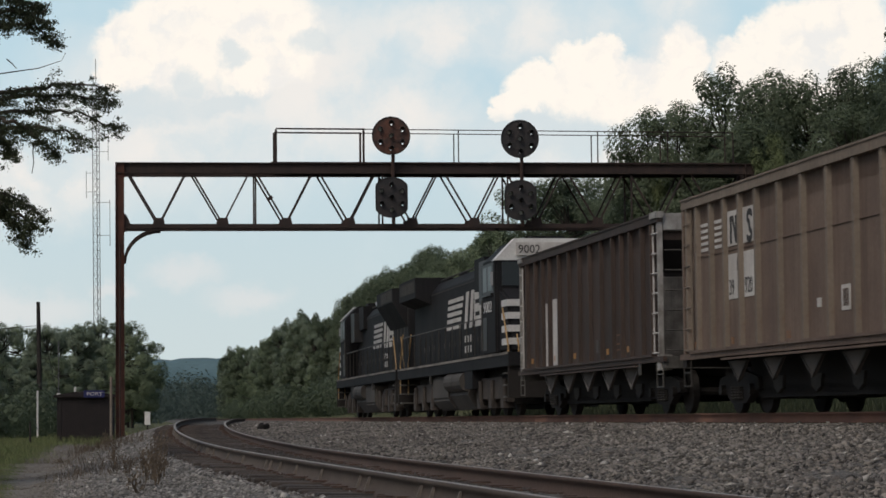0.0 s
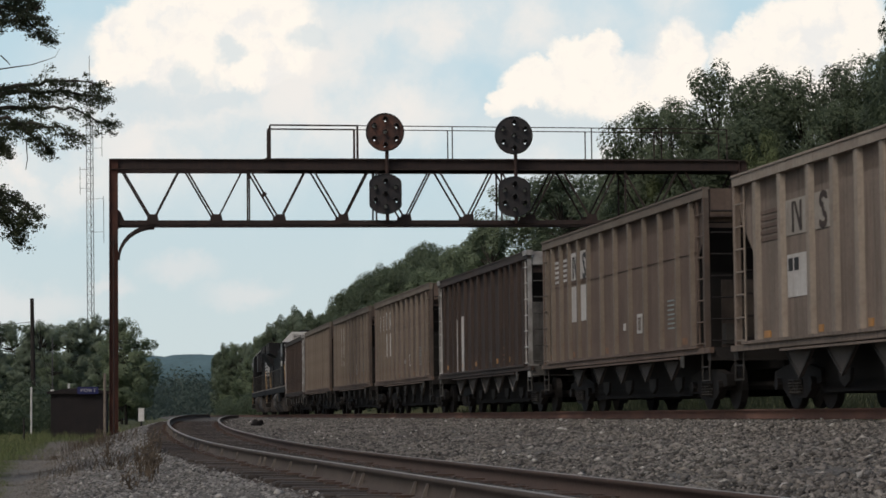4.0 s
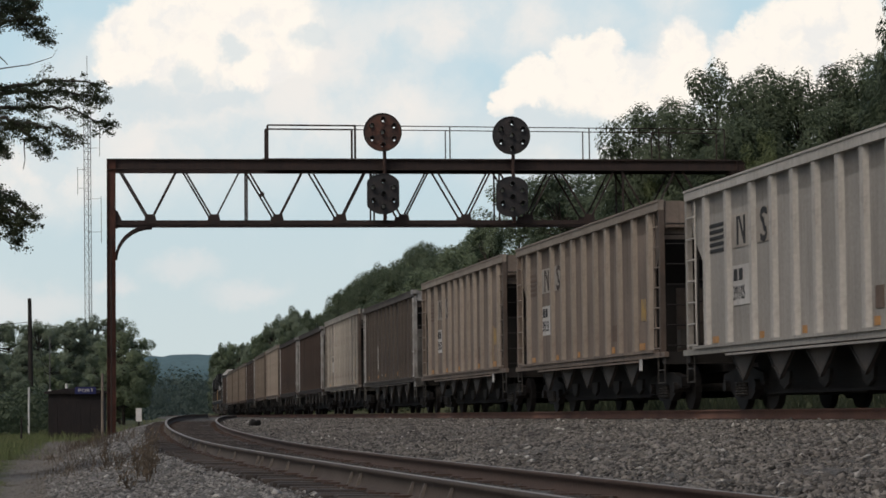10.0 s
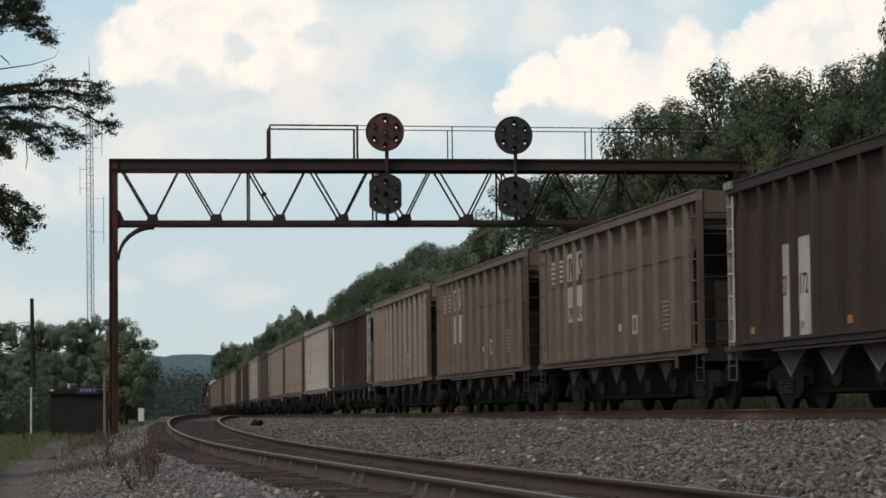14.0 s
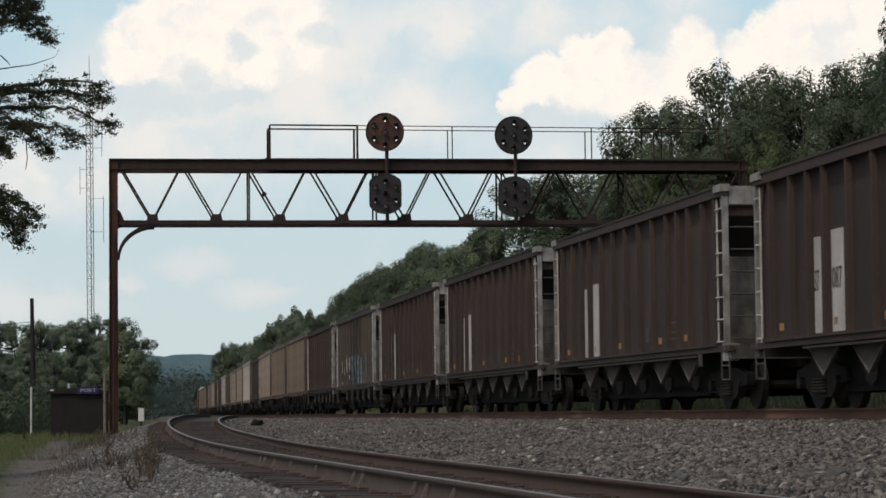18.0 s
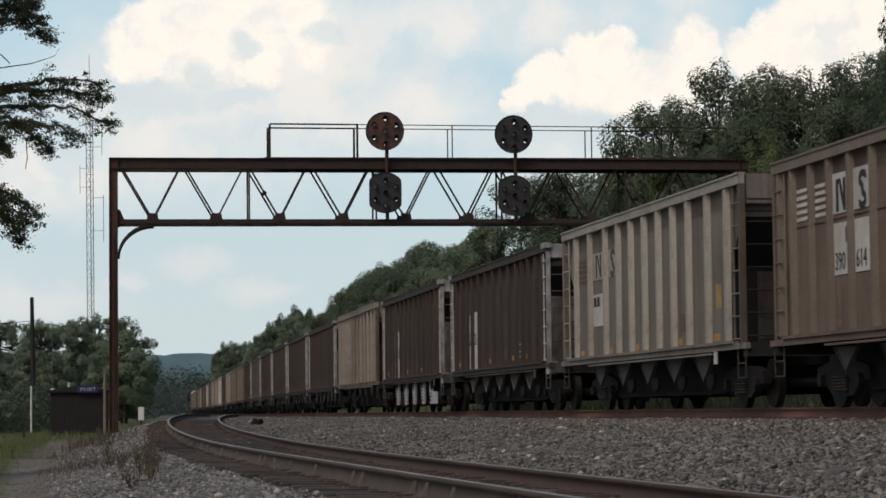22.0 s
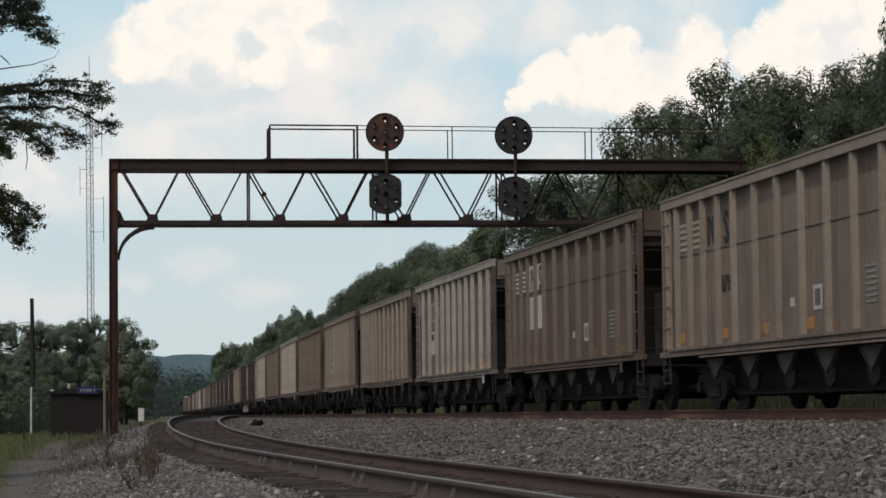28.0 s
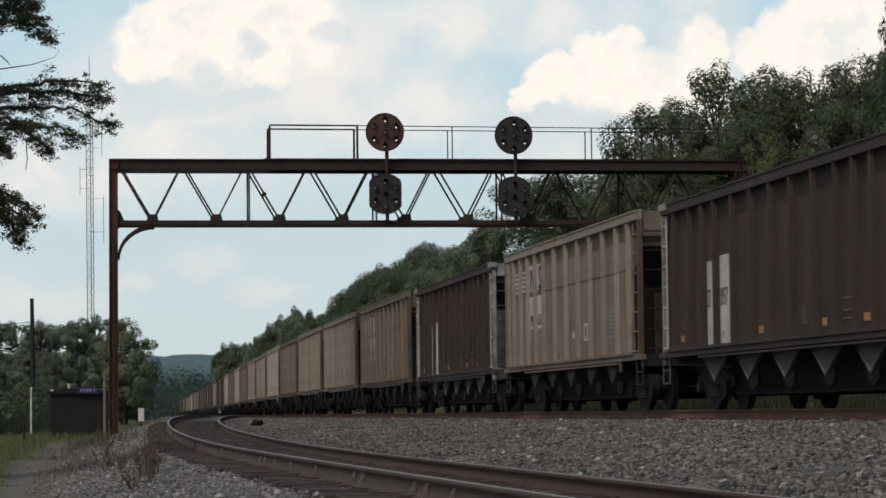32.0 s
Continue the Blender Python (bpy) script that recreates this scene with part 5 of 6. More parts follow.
        def edge(bm):
            prism(bm, [(-half - 0.02, z1), (-half + 0.03, z1), (0.0, z0 + 0.02), (0.0, z0 - 0.025)], "x", NEAR + 0.1, NEAR + 0.14)
            prism(bm, [(half + 0.02, z1), (half - 0.03, z1), (0.0, z0 + 0.02), (0.0, z0 - 0.025)], "x", NEAR + 0.1, NEAR + 0.14)
        if extra != "pale_chutes":
            plate = part("chute_plate", shared(("chute_plate", kind), gate, M["chute_plate"]), None, root, at=Matrix.Translation((0, yc, 0)))
            part("chute_edge", shared(("chute_edge", kind), edge, M["chute_edge"] if kind == "C" else M["gate_dark"]), None, plate)

        if i < 4:
            part("discharge_door", shared("discharge_door", lambda bm: prism(bm, [(-0.3, 0.62), (0.3, 0.62), (0.24, 0.42), (0.0, 0.33), (-0.24, 0.42)], "x", NEAR + 0.5, NEAR + 0.56), M["gate_dark"]), None, root, at=Matrix.Translation((0, yc + 1.02, 0)))

        # chutes and hopper bottom carry the underside's shade in their colour
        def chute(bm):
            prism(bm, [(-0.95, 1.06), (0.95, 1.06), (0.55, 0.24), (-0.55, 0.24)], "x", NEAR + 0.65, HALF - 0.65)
        part("discharge_chute", shared("discharge_chute", chute, M["soot_shade"]), None, root, at=Matrix.Translation((0, yc, 0)))
    part("hopper_bottom", shared("hopper_bottom", lambda bm: prism(bm, [(-4.95, 1.05), (4.95, 1.05), (4.2, 0.26), (-3.9, 0.26)], "x", -1.0, 1.0), M["soot_shade"]), None, root)
    part("gate_beam", shared("gate_beam", lambda bm: box(bm, -1.0, -0.88, -4.4, 4.4, 0.3, 0.46), M["under"]), None, root)
    part("centre_sill", shared("centre_sill", lambda bm: box(bm, -0.2, 0.2, -7.2, 7.2, 0.72, 1.06), M["under"]), None, root)
    if kind == "C":
        part("brake_cylinder", shared("brake_cylinder", lambda bm: rod(bm, (-0.8, -6.9, 1.5), (-0.8, -6.3, 1.5), 0.17, 10), M["gate"]), None, root)
        part("retainer_box", shared("retainer_box", lambda bm: box(bm, NEAR - 0.02, NEAR + 0.2, -7.12, -6.84, 0.82, 1.12), M["end_white"]), None, root, "scuffed cream box at the corner")
    else:
        def tank(bm):
            rod(bm, (-0.35, -6.98, 1.2), (-0.35, -6.98, 2.15), 0.2, 14)
            rod(bm, (-0.35, -6.98, 2.15), (-0.35, -6.98, 2.25), 0.2, 14, 0.1)
        part("air_reservoir", shared("air_reservoir", tank, M["reservoir"]), None, root, "dusty grey air reservoir")
        part("brake_valve", shared("brake_valve", lambda bm: box(bm, -1.2, -0.85, -7.05, -6.8, 1.15, 1.5), M["gate_dark"]), None, root)
    part("hanging_tag", shared(("hanging_tag", kind), lambda bm: box(bm, NEAR - 0.03, NEAR - 0.01, -5.5, -5.3, 0.76, 0.98), M["ladder_white"] if kind == "B" else M["gate"]), None, root)
    # lettering
    def flat(name, y0, y1, z0, z1, material, label=""):
        y0, y1 = min(y0, y1), max(y0, y1)
        key = (name, round(y0, 2), round(y1, 2), round(z0, 2), round(z1, 2), material.name)
        part(name, shared(key, lambda bm: box(bm, NEAR + 0.036, NEAR + 0.052, y0, y1, z0, z1), material), None, root, label)

    def bays():
        r = RIBS[kind]
        return [(a - (0.09 if kind == "A" else 0.14 if kind == "B" else 0.07), b + (0.09 if kind == "A" else 0.14 if kind == "B" else 0.07)) for a, b in zip(r, r[1:])]
    bay = bays()
    marks = M["decal_white"]
    if kind == "A":
        dim = paint == "tan" and n in (16, 33, 36, 37)
        mk = M["rib_light"] if dim else marks
        for b in (1, 2):
            for k in range(5):
                z = 2.88 + k * 0.11
                flat("stripe", bay[b][0] - 0.05, bay[b][1] + 0.05, z, z + 0.055, mk)
        for b, blk in ((3, 0), (4, 1)):
            a0, a1 = bay[b]
            if not dim:
                flat("emblem_field", a0, a1, 2.86, 3.46, marks)
            emblem(root, (a0 + a1) / 2, 3.13, min(0.42, a0 - a1), blk, M["decal_black"])
            if not dim:
                flat("number_panel", a0 - 0.02, a1 + 0.02, 1.95, 2.72, marks)
        if number and not dim:
            half = len(number) // 2
            flat_mark = shared(("mark", kind), lambda bm: box(bm, NEAR + 0.03, NEAR + 0.034, bay[3][1] + 0.06, bay[3][1] + 0.2, 2.42, 2.64), M["decal_black"])
            part("mark", flat_mark, None, root)
            for b, txt in ((3, number[:half]), (4, number[half:])):
                a0, a1 = bay[b]
                lettering("number", txt, 0.27, M["decal_black"], root, Matrix.Translation((NEAR + 0.034, a0 - 0.06, 2.02)) @ LEAN @ Matrix.Diagonal((0.82, 1, 1, 1)))
        part("weld_seam", shared(("weld_seam", paint), lambda bm: box(bm, NEAR + 0.03, NEAR + 0.052, -6.3, 6.3, 2.79, 2.805), body_m), None, root)
        for k, w2 in ((0, 0.3), (3, 0.12), (6, 0.18), (9, 0.2), (11, 0.3)):
            if (k * 7 + n * 5) % 4 != 1:
                flat("faded_patch", bay[k][0] - 0.12, bay[k][0] - 0.12 - w2, 1.18, 1.3, M["decal_faded"])
        flat("data_plate", -0.55, -0.75, 1.6, 1.74, marks)
        flat("tag_frame", -1.72, -2.12, 1.5, 1.88, marks)
        flat("tag", -1.78, -2.06, 1.56, 1.82, body_m)
        for k in range(7):
            flat("data_line", -4.15, -4.6, 1.5 + k * 0.085, 1.53 + k * 0.085, M["stencil"])
    elif kind == "B":
        for k in range(5):
            flat("stripe", bay[0][0], bay[0][1], 2.72 + k * 0.11, 2.78 + k * 0.11, M["decal_black"] if paint == "white" else M["hop_brown"])
        for b, blk in ((1, 0), (2, 1)):
            a0, a1 = bay[b]
            flat("emblem_field", a0, a1, 2.72, 3.28, M["rib_light"])
            emblem(root, (a0 + a1) / 2, 3.0, 0.5, blk, M["decal_black"] if paint == "white" else M["hop_grey"] if paint == "light" else M["hop_dark"])
        a0, a1 = bay[1]
        flat("number_panel", a0 - 0.05, a1 + 0.05, 1.75, 2.42, marks)
        for e in (0.12, 0.42):
            part("mark", shared(("mark", kind, e), lambda bm: box(bm, NEAR + 0.03, NEAR + 0.034, a0 - 0.22 - e, a0 - e, 2.16, 2.36), M["decal_black"]), None, root)
        if number:
            lettering("number", number, 0.24, M["decal_black"], root, Matrix.Translation((NEAR + 0.034, a0 - 0.07, 1.84)) @ LEAN @ Matrix.Diagonal((0.82, 1, 1, 1)))
        for k, dims in ((0, (0.34, 0.11)), (2, (0.2, 0.11)), (4, (0.2, 0.12)), (7, (0.22, 0.13)), (9, (0.4, 0.13))):
            a0, a1 = bay[k]
            flat("reflector", a0 - 0.1, a0 - 0.1 - dims[0], 1.16, 1.16 + dims[1], M["decal_orange"])
    else:
        if paint == "grey":
            flat("number_stripe", 3.3, 3.05, 1.5, 2.35, marks)
            for k, yy in enumerate((2.2, 0.9, -0.5, -2.4, -3.6)):
                flat("worn_mark", yy, yy - 0.12, 1.3 + 0.1 * (k % 3), 1.36 + 0.1 * (k % 3), marks)
        else:
            flat("number_stripe", 4.22, 3.92, 1.14, 2.6, marks)
            flat("number_stripe", 3.4, 2.86, 1.14, 2.66, marks)
        if number:
            few, many = number.split("/")
            lettering("number", few, 0.33, M["decal_black"], root, Matrix.Translation((NEAR + 0.034, 4.21, 1.78)) @ LEAN @ Matrix.Diagonal((0.46, 1, 1, 1)))
            lettering("number", many, 0.33, M["decal_black"], root, Matrix.Translation((NEAR + 0.034, 3.37, 1.78)) @ LEAN @ Matrix.Diagonal((0.62, 1, 1, 1)))
        for z in (1.3, 1.42, 1.6):
            flat("worn_mark", -3.15, -3.5, z, z + 0.025, M["decal_faded"] if n % 3 else marks)
        for k, w in ((0, 0.2), (3, 0.16), (5, 0.2), (8, 0.2), (10, 0.25)):
            flat("reflector", bay[k][0] - 0.2, bay[k][0] - 0.2 - w, 1.24, 1.24 + 0.12, M["decal_orange"])
        flat("data_plate", bay[7][0] - 0.3, bay[7][0] - 0.55, 1.3, 1.58, M["gate"])
    if n in (10, 12, 13, 14, 28, 32):
        flat("yellow_patch", -5.25, -5.6, 1.72, 2.14, M["yellow_patch"], "worn yellow patch")
        flat("data_plate", -2.75, -3.1, 1.4, 1.72, M["hop_brown"])
    if n == 25:
        flat("dark_patch", 0.95, 0.45, 1.3, 1.92, M["paint_dark"])
    if n == 36:
        for yy in (6.1, 3.3, 0.9, -1.4):
            flat("reflector", yy, yy - 0.3, 1.22, 1.4, M["decal_orange"])
        lettering("number", "879", 0.3, M["hop_dark"], root, Matrix.Translation((NEAR + 0.034, bay[4][0] - 0.06, 2.02)) @ LEAN @ Matrix.Diagonal((0.82, 1, 1, 1)))
    if extra == "cyan":
        scrawl(root, 1, M["paint_cyan"], -4.6, 1.8, 1.2, 2.15, 110)
        scrawl(root, 2, M["decal_white"], 1.6, 5.4, 1.2, 2.1, 26)
    if extra == "yellow":
        for k, (yy, ww, hh) in enumerate(((1.5, 0.62, 0.72), (0.6, 0.7, 0.62), (-0.25, 0.62, 0.74), (-0.85, 0.22, 0.25))):
            bm = bmesh.new()
            rim = [(yy + ww / 2 * math.cos(t) * (1 + 0.16 * math.sin(3 * t + k)), 1.66 + (0.32 if k == 3 else 0) + hh / 2 * math.sin(t) * (1 + 0.12 * math.cos(2 * t + k))) for t in np.linspace(0, 2 * math.pi, 25)[:-1]]
            prism(bm, rim, "x", NEAR + 0.03, NEAR + 0.056)
            part("graffiti", bm, M["paint_yellow"], root, "pale yellow spray-painted bubble shape")
            part("graffiti_outline", shared(("outline", k), lambda bm: box(bm, NEAR + 0.024, NEAR + 0.03, yy - 0.05, yy + 0.05, 1.55, 1.8), body_m), None, root)
    if extra == "stain":
        for yy, ww, z1 in ((-5.25, 0.5, 2.2), (-5.75, 0.2, 1.9)):
            flat("rust_stain", yy, yy + ww, 1.3, z1, M["stain"])
    if extra == "smudge":
        for k, (yy, zz, ww, hh) in enumerate(((1.75, 1.75, 0.7, 0.55), (1.1, 1.95, 0.45, 1.1), (0.35, 1.85, 0.55, 0.8), (-0.2, 1.6, 0.6, 0.75), (-0.5, 2.15, 0.4, 0.5), (1.5, 1.35, 0.3, 0.3))):
            rim = [(yy + ww / 2 * math.cos(t) * (1 + 0.3 * math.sin(3 * t + k)), zz + hh / 2 * math.sin(t) * (1 + 0.25 * math.cos(2 * t + k * 2))) for t in np.linspace(0, 2 * math.pi, 25)[:-1]]
            part("graffiti", prism(bmesh.new(), rim, "x", NEAR + 0.03 + k * 0.001, NEAR + 0.056), M["paint_dark"], root, "dark sprayed blotch")
    return root


def emblem(root, y, z, w, which, material):
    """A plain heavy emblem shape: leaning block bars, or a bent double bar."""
    bm = bmesh.new()
    x0, x1 = NEAR + 0.03, NEAR + 0.034
    if which == 0:
        prism(bm, [(y + w / 2, z - 0.24), (y + w / 2 - 0.1, z - 0.24), (y + w / 2 - 0.1, z + 0.24), (y + w / 2, z + 0.24)], "x", x0, x1)
        prism(bm, [(y + w / 2 - 0.1, z + 0.24), (y + w / 2 - 0.2, z + 0.24), (y - w / 2, z - 0.24), (y - w / 2 + 0.1, z - 0.24)], "x", x0, x1)
        prism(bm, [(y - w / 2, z + 0.24), (y - w / 2 + 0.1, z + 0.24), (y - w / 2 + 0.1, z - 0.1), (y - w / 2, z - 0.24)], "x", x0, x1)
    else:
        way = [(0.95, 0.17)] + [(0.1 + 0.75 * math.cos(t), 0.125 + 0.075 * math.sin(t)) for t in np.linspace(0.5, 4.4, 9)] + [(-0.1 + 0.75 * math.cos(t), -0.125 + 0.075 * math.sin(t)) for t in np.linspace(1.3, -2.6, 9)] + [(-0.95, -0.17)]
        way = [Vector((-u * w * 0.42, v * 1.18)) for u, v in way]
        left, right = [], []
        for i, q in enumerate(way):
            d = (way[min(i + 1, len(way) - 1)] - way[max(i - 1, 0)]).normalized()
            k = Vector((-d.y, d.x)) * 0.052
            left.append(q + k), right.append(q - k)
        for i in range(len(way) - 1):
            quad = [left[i], left[i + 1], right[i + 1], right[i]]
            vs = [[bm.verts.new((xx, y + q.x, z + q.y)) for q in quad] for xx in (x0, x1)]
            bm.faces.new(vs[0]), bm.faces.new(vs[1][::-1])
    part("emblem", bm, material, root)


def scrawl(root, seed, material, y0, y1, z0, z1, count):
    """Spray-painted strokes that cannot be read."""
    rng = random.Random(seed)
    for i in range(count):
        y, z = rng.uniform(y0, y1), rng.uniform(z0, z1)
        a, ln, w = rng.uniform(0, 3.14), rng.uniform(0.15, 0.5), rng.uniform(0.03, 0.08)
        c, s = math.cos(a), math.sin(a) * 1.3
        q = [(y + c * ln / 2 - s * w, z + s * ln / 2 + c * w), (y + c * ln / 2 + s * w, z + s * ln / 2 - c * w), (y - c * ln / 2 + s * w, z - s * ln / 2 - c * w), (y - c * ln / 2 - s * w, z - s * ln / 2 + c * w)]
        q = [(max(y0, min(y1, u)), max(z0 - 0.1, min(z1 + 0.1, v))) for u, v in q]
        part("spray_stroke", prism(bmesh.new(), q, "x", NEAR + 0.024 + (i % 7) * 0.001, NEAR + 0.06), material, root)


CARS = [("C", "dark", "", ""), ("A", "brown", "39920", ""), ("A", "brown", "39926", ""), ("A", "brown", "", ""), ("C", "dark", "", ""), ("A", "brown", "", ""),
        ("B", "dusty", "", ""), ("C", "dark", "", ""), ("C", "dark", "37/061", ""), ("B", "light", "", ""), ("C", "grey", "", ""), ("B", "dusty", "39131", "stain"),
        ("B", "dusty", "39133", ""), ("B", "white", "39105", ""), ("C", "dark", "37/141", ""), ("A", "tan", "", ""), ("A", "brown", "", ""), ("A", "brown", "390854", ""),
        ("C", "dark", "37/172", ""), ("C", "grey", "", "cyan"), ("C", "dark", "", ""), ("C", "dark", "", ""), ("C", "dark", "", ""), ("C", "dark", "37/087", ""),
        ("A", "tan", "390939", ""), ("C", "dark", "37/121", "pale_chutes"), ("C", "dark", "37/26", ""), ("B", "light", "", ""), ("A", "brown", "390614", "yellow"), ("B", "light", "39142", ""),
        ("A", "brown", "39863", "smudge"), ("B", "dusty", "39141", "stain"), ("A", "tan", "", ""), ("B", "light", "", ""), ("A", "brown", "", ""), ("A", "tan", "", ""),
        ("A", "tan", "", ""), ("A", "brown", "390710", ""), ("C", "dark", "", ""), ("A", "tan", "390636", ""), ("C", "dark", "37/097", "")]
PITCH = {"A": 16.025, "B": 16.04, "C": 15.985}


def travelled(t):
    """How far the leading corner of the first car has come along the line at t seconds."""
    return float(np.interp(t, TRAVEL_T, TRAVEL_S))


TRAVEL_T = (0, 4, 8, 12, 16, 20, 24, 28, 32)
TRAVEL_S = (63.22, 139.53, 216.01, 293.16, 371.11, 449.8, 529.05, 608.72, 688.84)
train, back = [], 0.0
for i, (kind, paint, number, extra) in enumerate(CARS):
    train.append((hopper(i + 1, kind, paint, number, extra), -back - 7.1))
    back += PITCH[kind]


# ---- locomotives ----
def locomotive(number, flared, mid):
    """A six-axle road diesel, +y the cab end, standing on the rail tops."""
    root = tagged(new("locomotive"), "black diesel locomotive with white stripes and dusty running gear", "locomotive", "locomotives of the train")
    B, W, G = M["loco"], M["loco_white"], M["loco_grey"]
    part("frame", box(bmesh.new(), -1.5, 1.5, -11.0, 11.0, 1.25, 1.6), B, root)
    for x in (-1, 1):
        part("sill_stripe", box(bmesh.new(), x * 1.5 - 0.02, x * 1.5 + 0.02, -10.9, 10.9, 1.54, 1.605), M["loco_sill"], root, "dusty pale stripe along the sill")
    # long hood with chamfered roof
    bm = bmesh.new()
    prism(bm, [(-0.98, 1.6), (0.98, 1.6), (0.98, 3.95), (0.7, 4.28), (-0.7, 4.28), (-0.98, 3.95)], "y", -10.4, 6.9)
    bmesh.ops.bevel(bm, geom=bm.edges, offset=0.03, segments=1, affect="EDGES")
    part("hood", bm, B, root)
    bm = bmesh.new()
    if flared:
        prism(bm, [(-0.99, 3.1), (0.99, 3.1), (1.5, 3.95), (1.5, 4.42), (-1.5, 4.42), (-1.5, 3.95)], "y", -10.2, -5.2)
    else:
        prism(bm, [(-1.0, 3.6), (1.0, 3.6), (1.5, 3.82), (1.5, 4.46), (-1.5, 4.46), (-1.5, 3.82)], "y", -10.4, -6.4)
    rad = part("radiator", bm, B, root)
    for x in (-1.512, 1.5):
        for k in range(9):
            y = -10.0 + k * 0.38
            part("grille", box(bmesh.new(), x, x + 0.012, y, y + 0.3, 4.0, 4.36), M["gate_dark"], rad)
    # cab and nose
    c0, c1 = 6.9, 9.1
    bm = bmesh.new()
    prism(bm, [(-1.5, 1.6), (1.5, 1.6), (1.5, 4.05), (0.95, 4.58), (-0.95, 4.58), (-1.5, 4.05)], "y", c0, c1)
    bmesh.ops.bevel(bm, geom=bm.edges, offset=0.05, segments=2, affect="EDGES")
    cab = part("cab", bm, B, root)
    bm = bmesh.new()
    prism(bm, [(c0, 1.6), (c0, 3.3), (c1 + 0.1, 3.3), (10.3, 2.98), (10.55, 1.6)], "x", -1.4, 1.4)
    bmesh.ops.bevel(bm, geom=bm.edges, offset=0.08, segments=2, affect="EDGES")
    nose = part("nose", bm, B, root)
    for k in range(4):
        z = 1.8 + k * 0.33
        part("nose_stripe", box(bmesh.new(), -1.412, 1.412, 9.5, 10.54 - k * 0.05, z, z + 0.17), W, nose, "white stripe")
    bm = bmesh.new()
    prism(bm, [(-1.52, 4.04), (1.52, 4.04), (0.97, 4.61), (-0.97, 4.61)], "y", c1 - 0.5, c1 + 0.05)
    part("cab_brow", bm, W, cab, "white painted cab front above the windows")
    for x0, x1 in ((-1.32, -0.25), (0.25, 1.32)):
        part("windscreen", box(bmesh.new(), x0, x1, c1 - 0.01, c1 + 0.02, 3.38, 4.0), M["loco_glass"], cab)
    for x in (-1.52, 1.5):
        part("window_frame", box(bmesh.new(), x + 0.006, x + 0.014, c0 + 0.2, c1 - 0.2, 3.2, 4.0), M["black"], cab)
        for y0, y1 in ((c0 + 0.35, c0 + 0.95), (c0 + 1.15, c0 + 1.8)):
            part("side_window", box(bmesh.new(), x, x + 0.02, y0, y1, 3.28, 3.92), M["loco_glass"], cab)
        part("armrest", box(bmesh.new(), x - 0.04, x + 0.06, c0 + 0.35, c0 + 1.8, 3.14, 3.2), M["black"], cab)
        part("mirror", box(bmesh.new(), x - 0.06, x + 0.08, c1 - 0.3, c1 - 0.26, 3.4, 3.75), M["galv"], cab)
    part("number_box", box(bmesh.new(), -0.95, 0.95, c1 + 0.05, c1 + 0.1, 4.16, 4.5), M["decal_white"], cab, "pale number board")
    if number:
        lettering("number", number, 0.22, M["decal_black"], cab, Matrix.Translation((0.9, c1 + 0.105, 4.22)) @ pose(0, 0, 0, 90, 0, 180) @ Matrix.Diagonal((0.95, 1, 1, 1)))
    for side in (-1, 1):
        if number:
            lettering("number", number, 0.3, W, cab, Matrix.Translation((side * 1.508, (c1 - 0.3) if side < 0 else (c0 + 0.3), 2.72)) @ pose(0, 0, 0, 90, 0, 90 * side) @ Matrix.Diagonal((1.6, 1, 1, 1)))
        u0, u1 = (side * 0.975, side * 0.995)
        # emblem: stripes, then leaning block bars, read from the viewer's left
        flip = 1 if side < 0 else -1
        for k in range(5):
            z = 2.62 + k * 0.2
            ya, yb = mid + flip * (3.2 - 0.1 * k), mid + flip * (0.5 - 0.16 * k)
            part("stripe", box(bmesh.new(), min(u0, u1), max(u0, u1), min(ya, yb), max(ya, yb), z, z + 0.12), M["decal_white"], root)
        for y, ww, lean in ((-0.3, 0.5, -0.45), (-1.25, 0.5, -0.45), (-2.1, 1.3, -0.2)):
            ya, yb = mid + flip * y, mid + flip * (y - ww)
            ln = flip * lean
            part("emblem_bar", prism(bmesh.new(), [(ya, 2.55), (yb, 2.55), (yb + ln, 3.62), (ya + ln, 3.62)], "x", u0, u1), M["decal_white"], root)
        for z in (2.85, 3.2):
            ya, yb = mid + flip * -2.45, mid + flip * -3.2
            part("emblem_gap", box(bmesh.new(), min(u0, u1) + side * 0.004, max(u0, u1) + side * 0.004, min(ya, yb), max(ya, yb), z, z + 0.12), B, root)
        # hood panels, intake screens
        for k in range(6):
            y = mid + flip * (-4.4 - k * 0.5)
            if -9.5 < y < 6.4:
                part("louvre_panel", box(bmesh.new(), min(side * 0.972, side * 0.99), max(side * 0.972, side * 0.99), y - 0.17, y + 0.17, 2.65, 3.8), M["gate_dark"] if k % 2 else B, root)
        part("hood_seam", box(bmesh.new(), min(side * 0.97, side * 0.988), max(side * 0.97, side * 0.988), -10.3, 6.8, 3.86, 3.9), M["gate_dark"], root)
        part("roof_rail", rod(bmesh.new(), (side * 0.74, -5.8, 4.33), (side * 0.74, 4.9, 4.33), 0.025, 5), M["gate_dark"], root)
        part("grab_iron", rod(bmesh.new(), (side * 1.52, c0 + 0.1, 1.75), (side * 1.52, c0 + 0.1, 3.1), 0.018, 5), M["gate"], root)
        part("cab_door", box(bmesh.new(), min(side * 1.5, side * 1.512), max(side * 1.5, side * 1.512), c0 + 0.25, c0 + 0.85, 1.72, 2.6), M["black"], root)
        part("sill_bracket", box(bmesh.new(), min(side * 1.44, side * 1.5), max(side * 1.44, side * 1.5), -3.4, -3.2, 1.0, 1.26), M["gate_dark"], root)
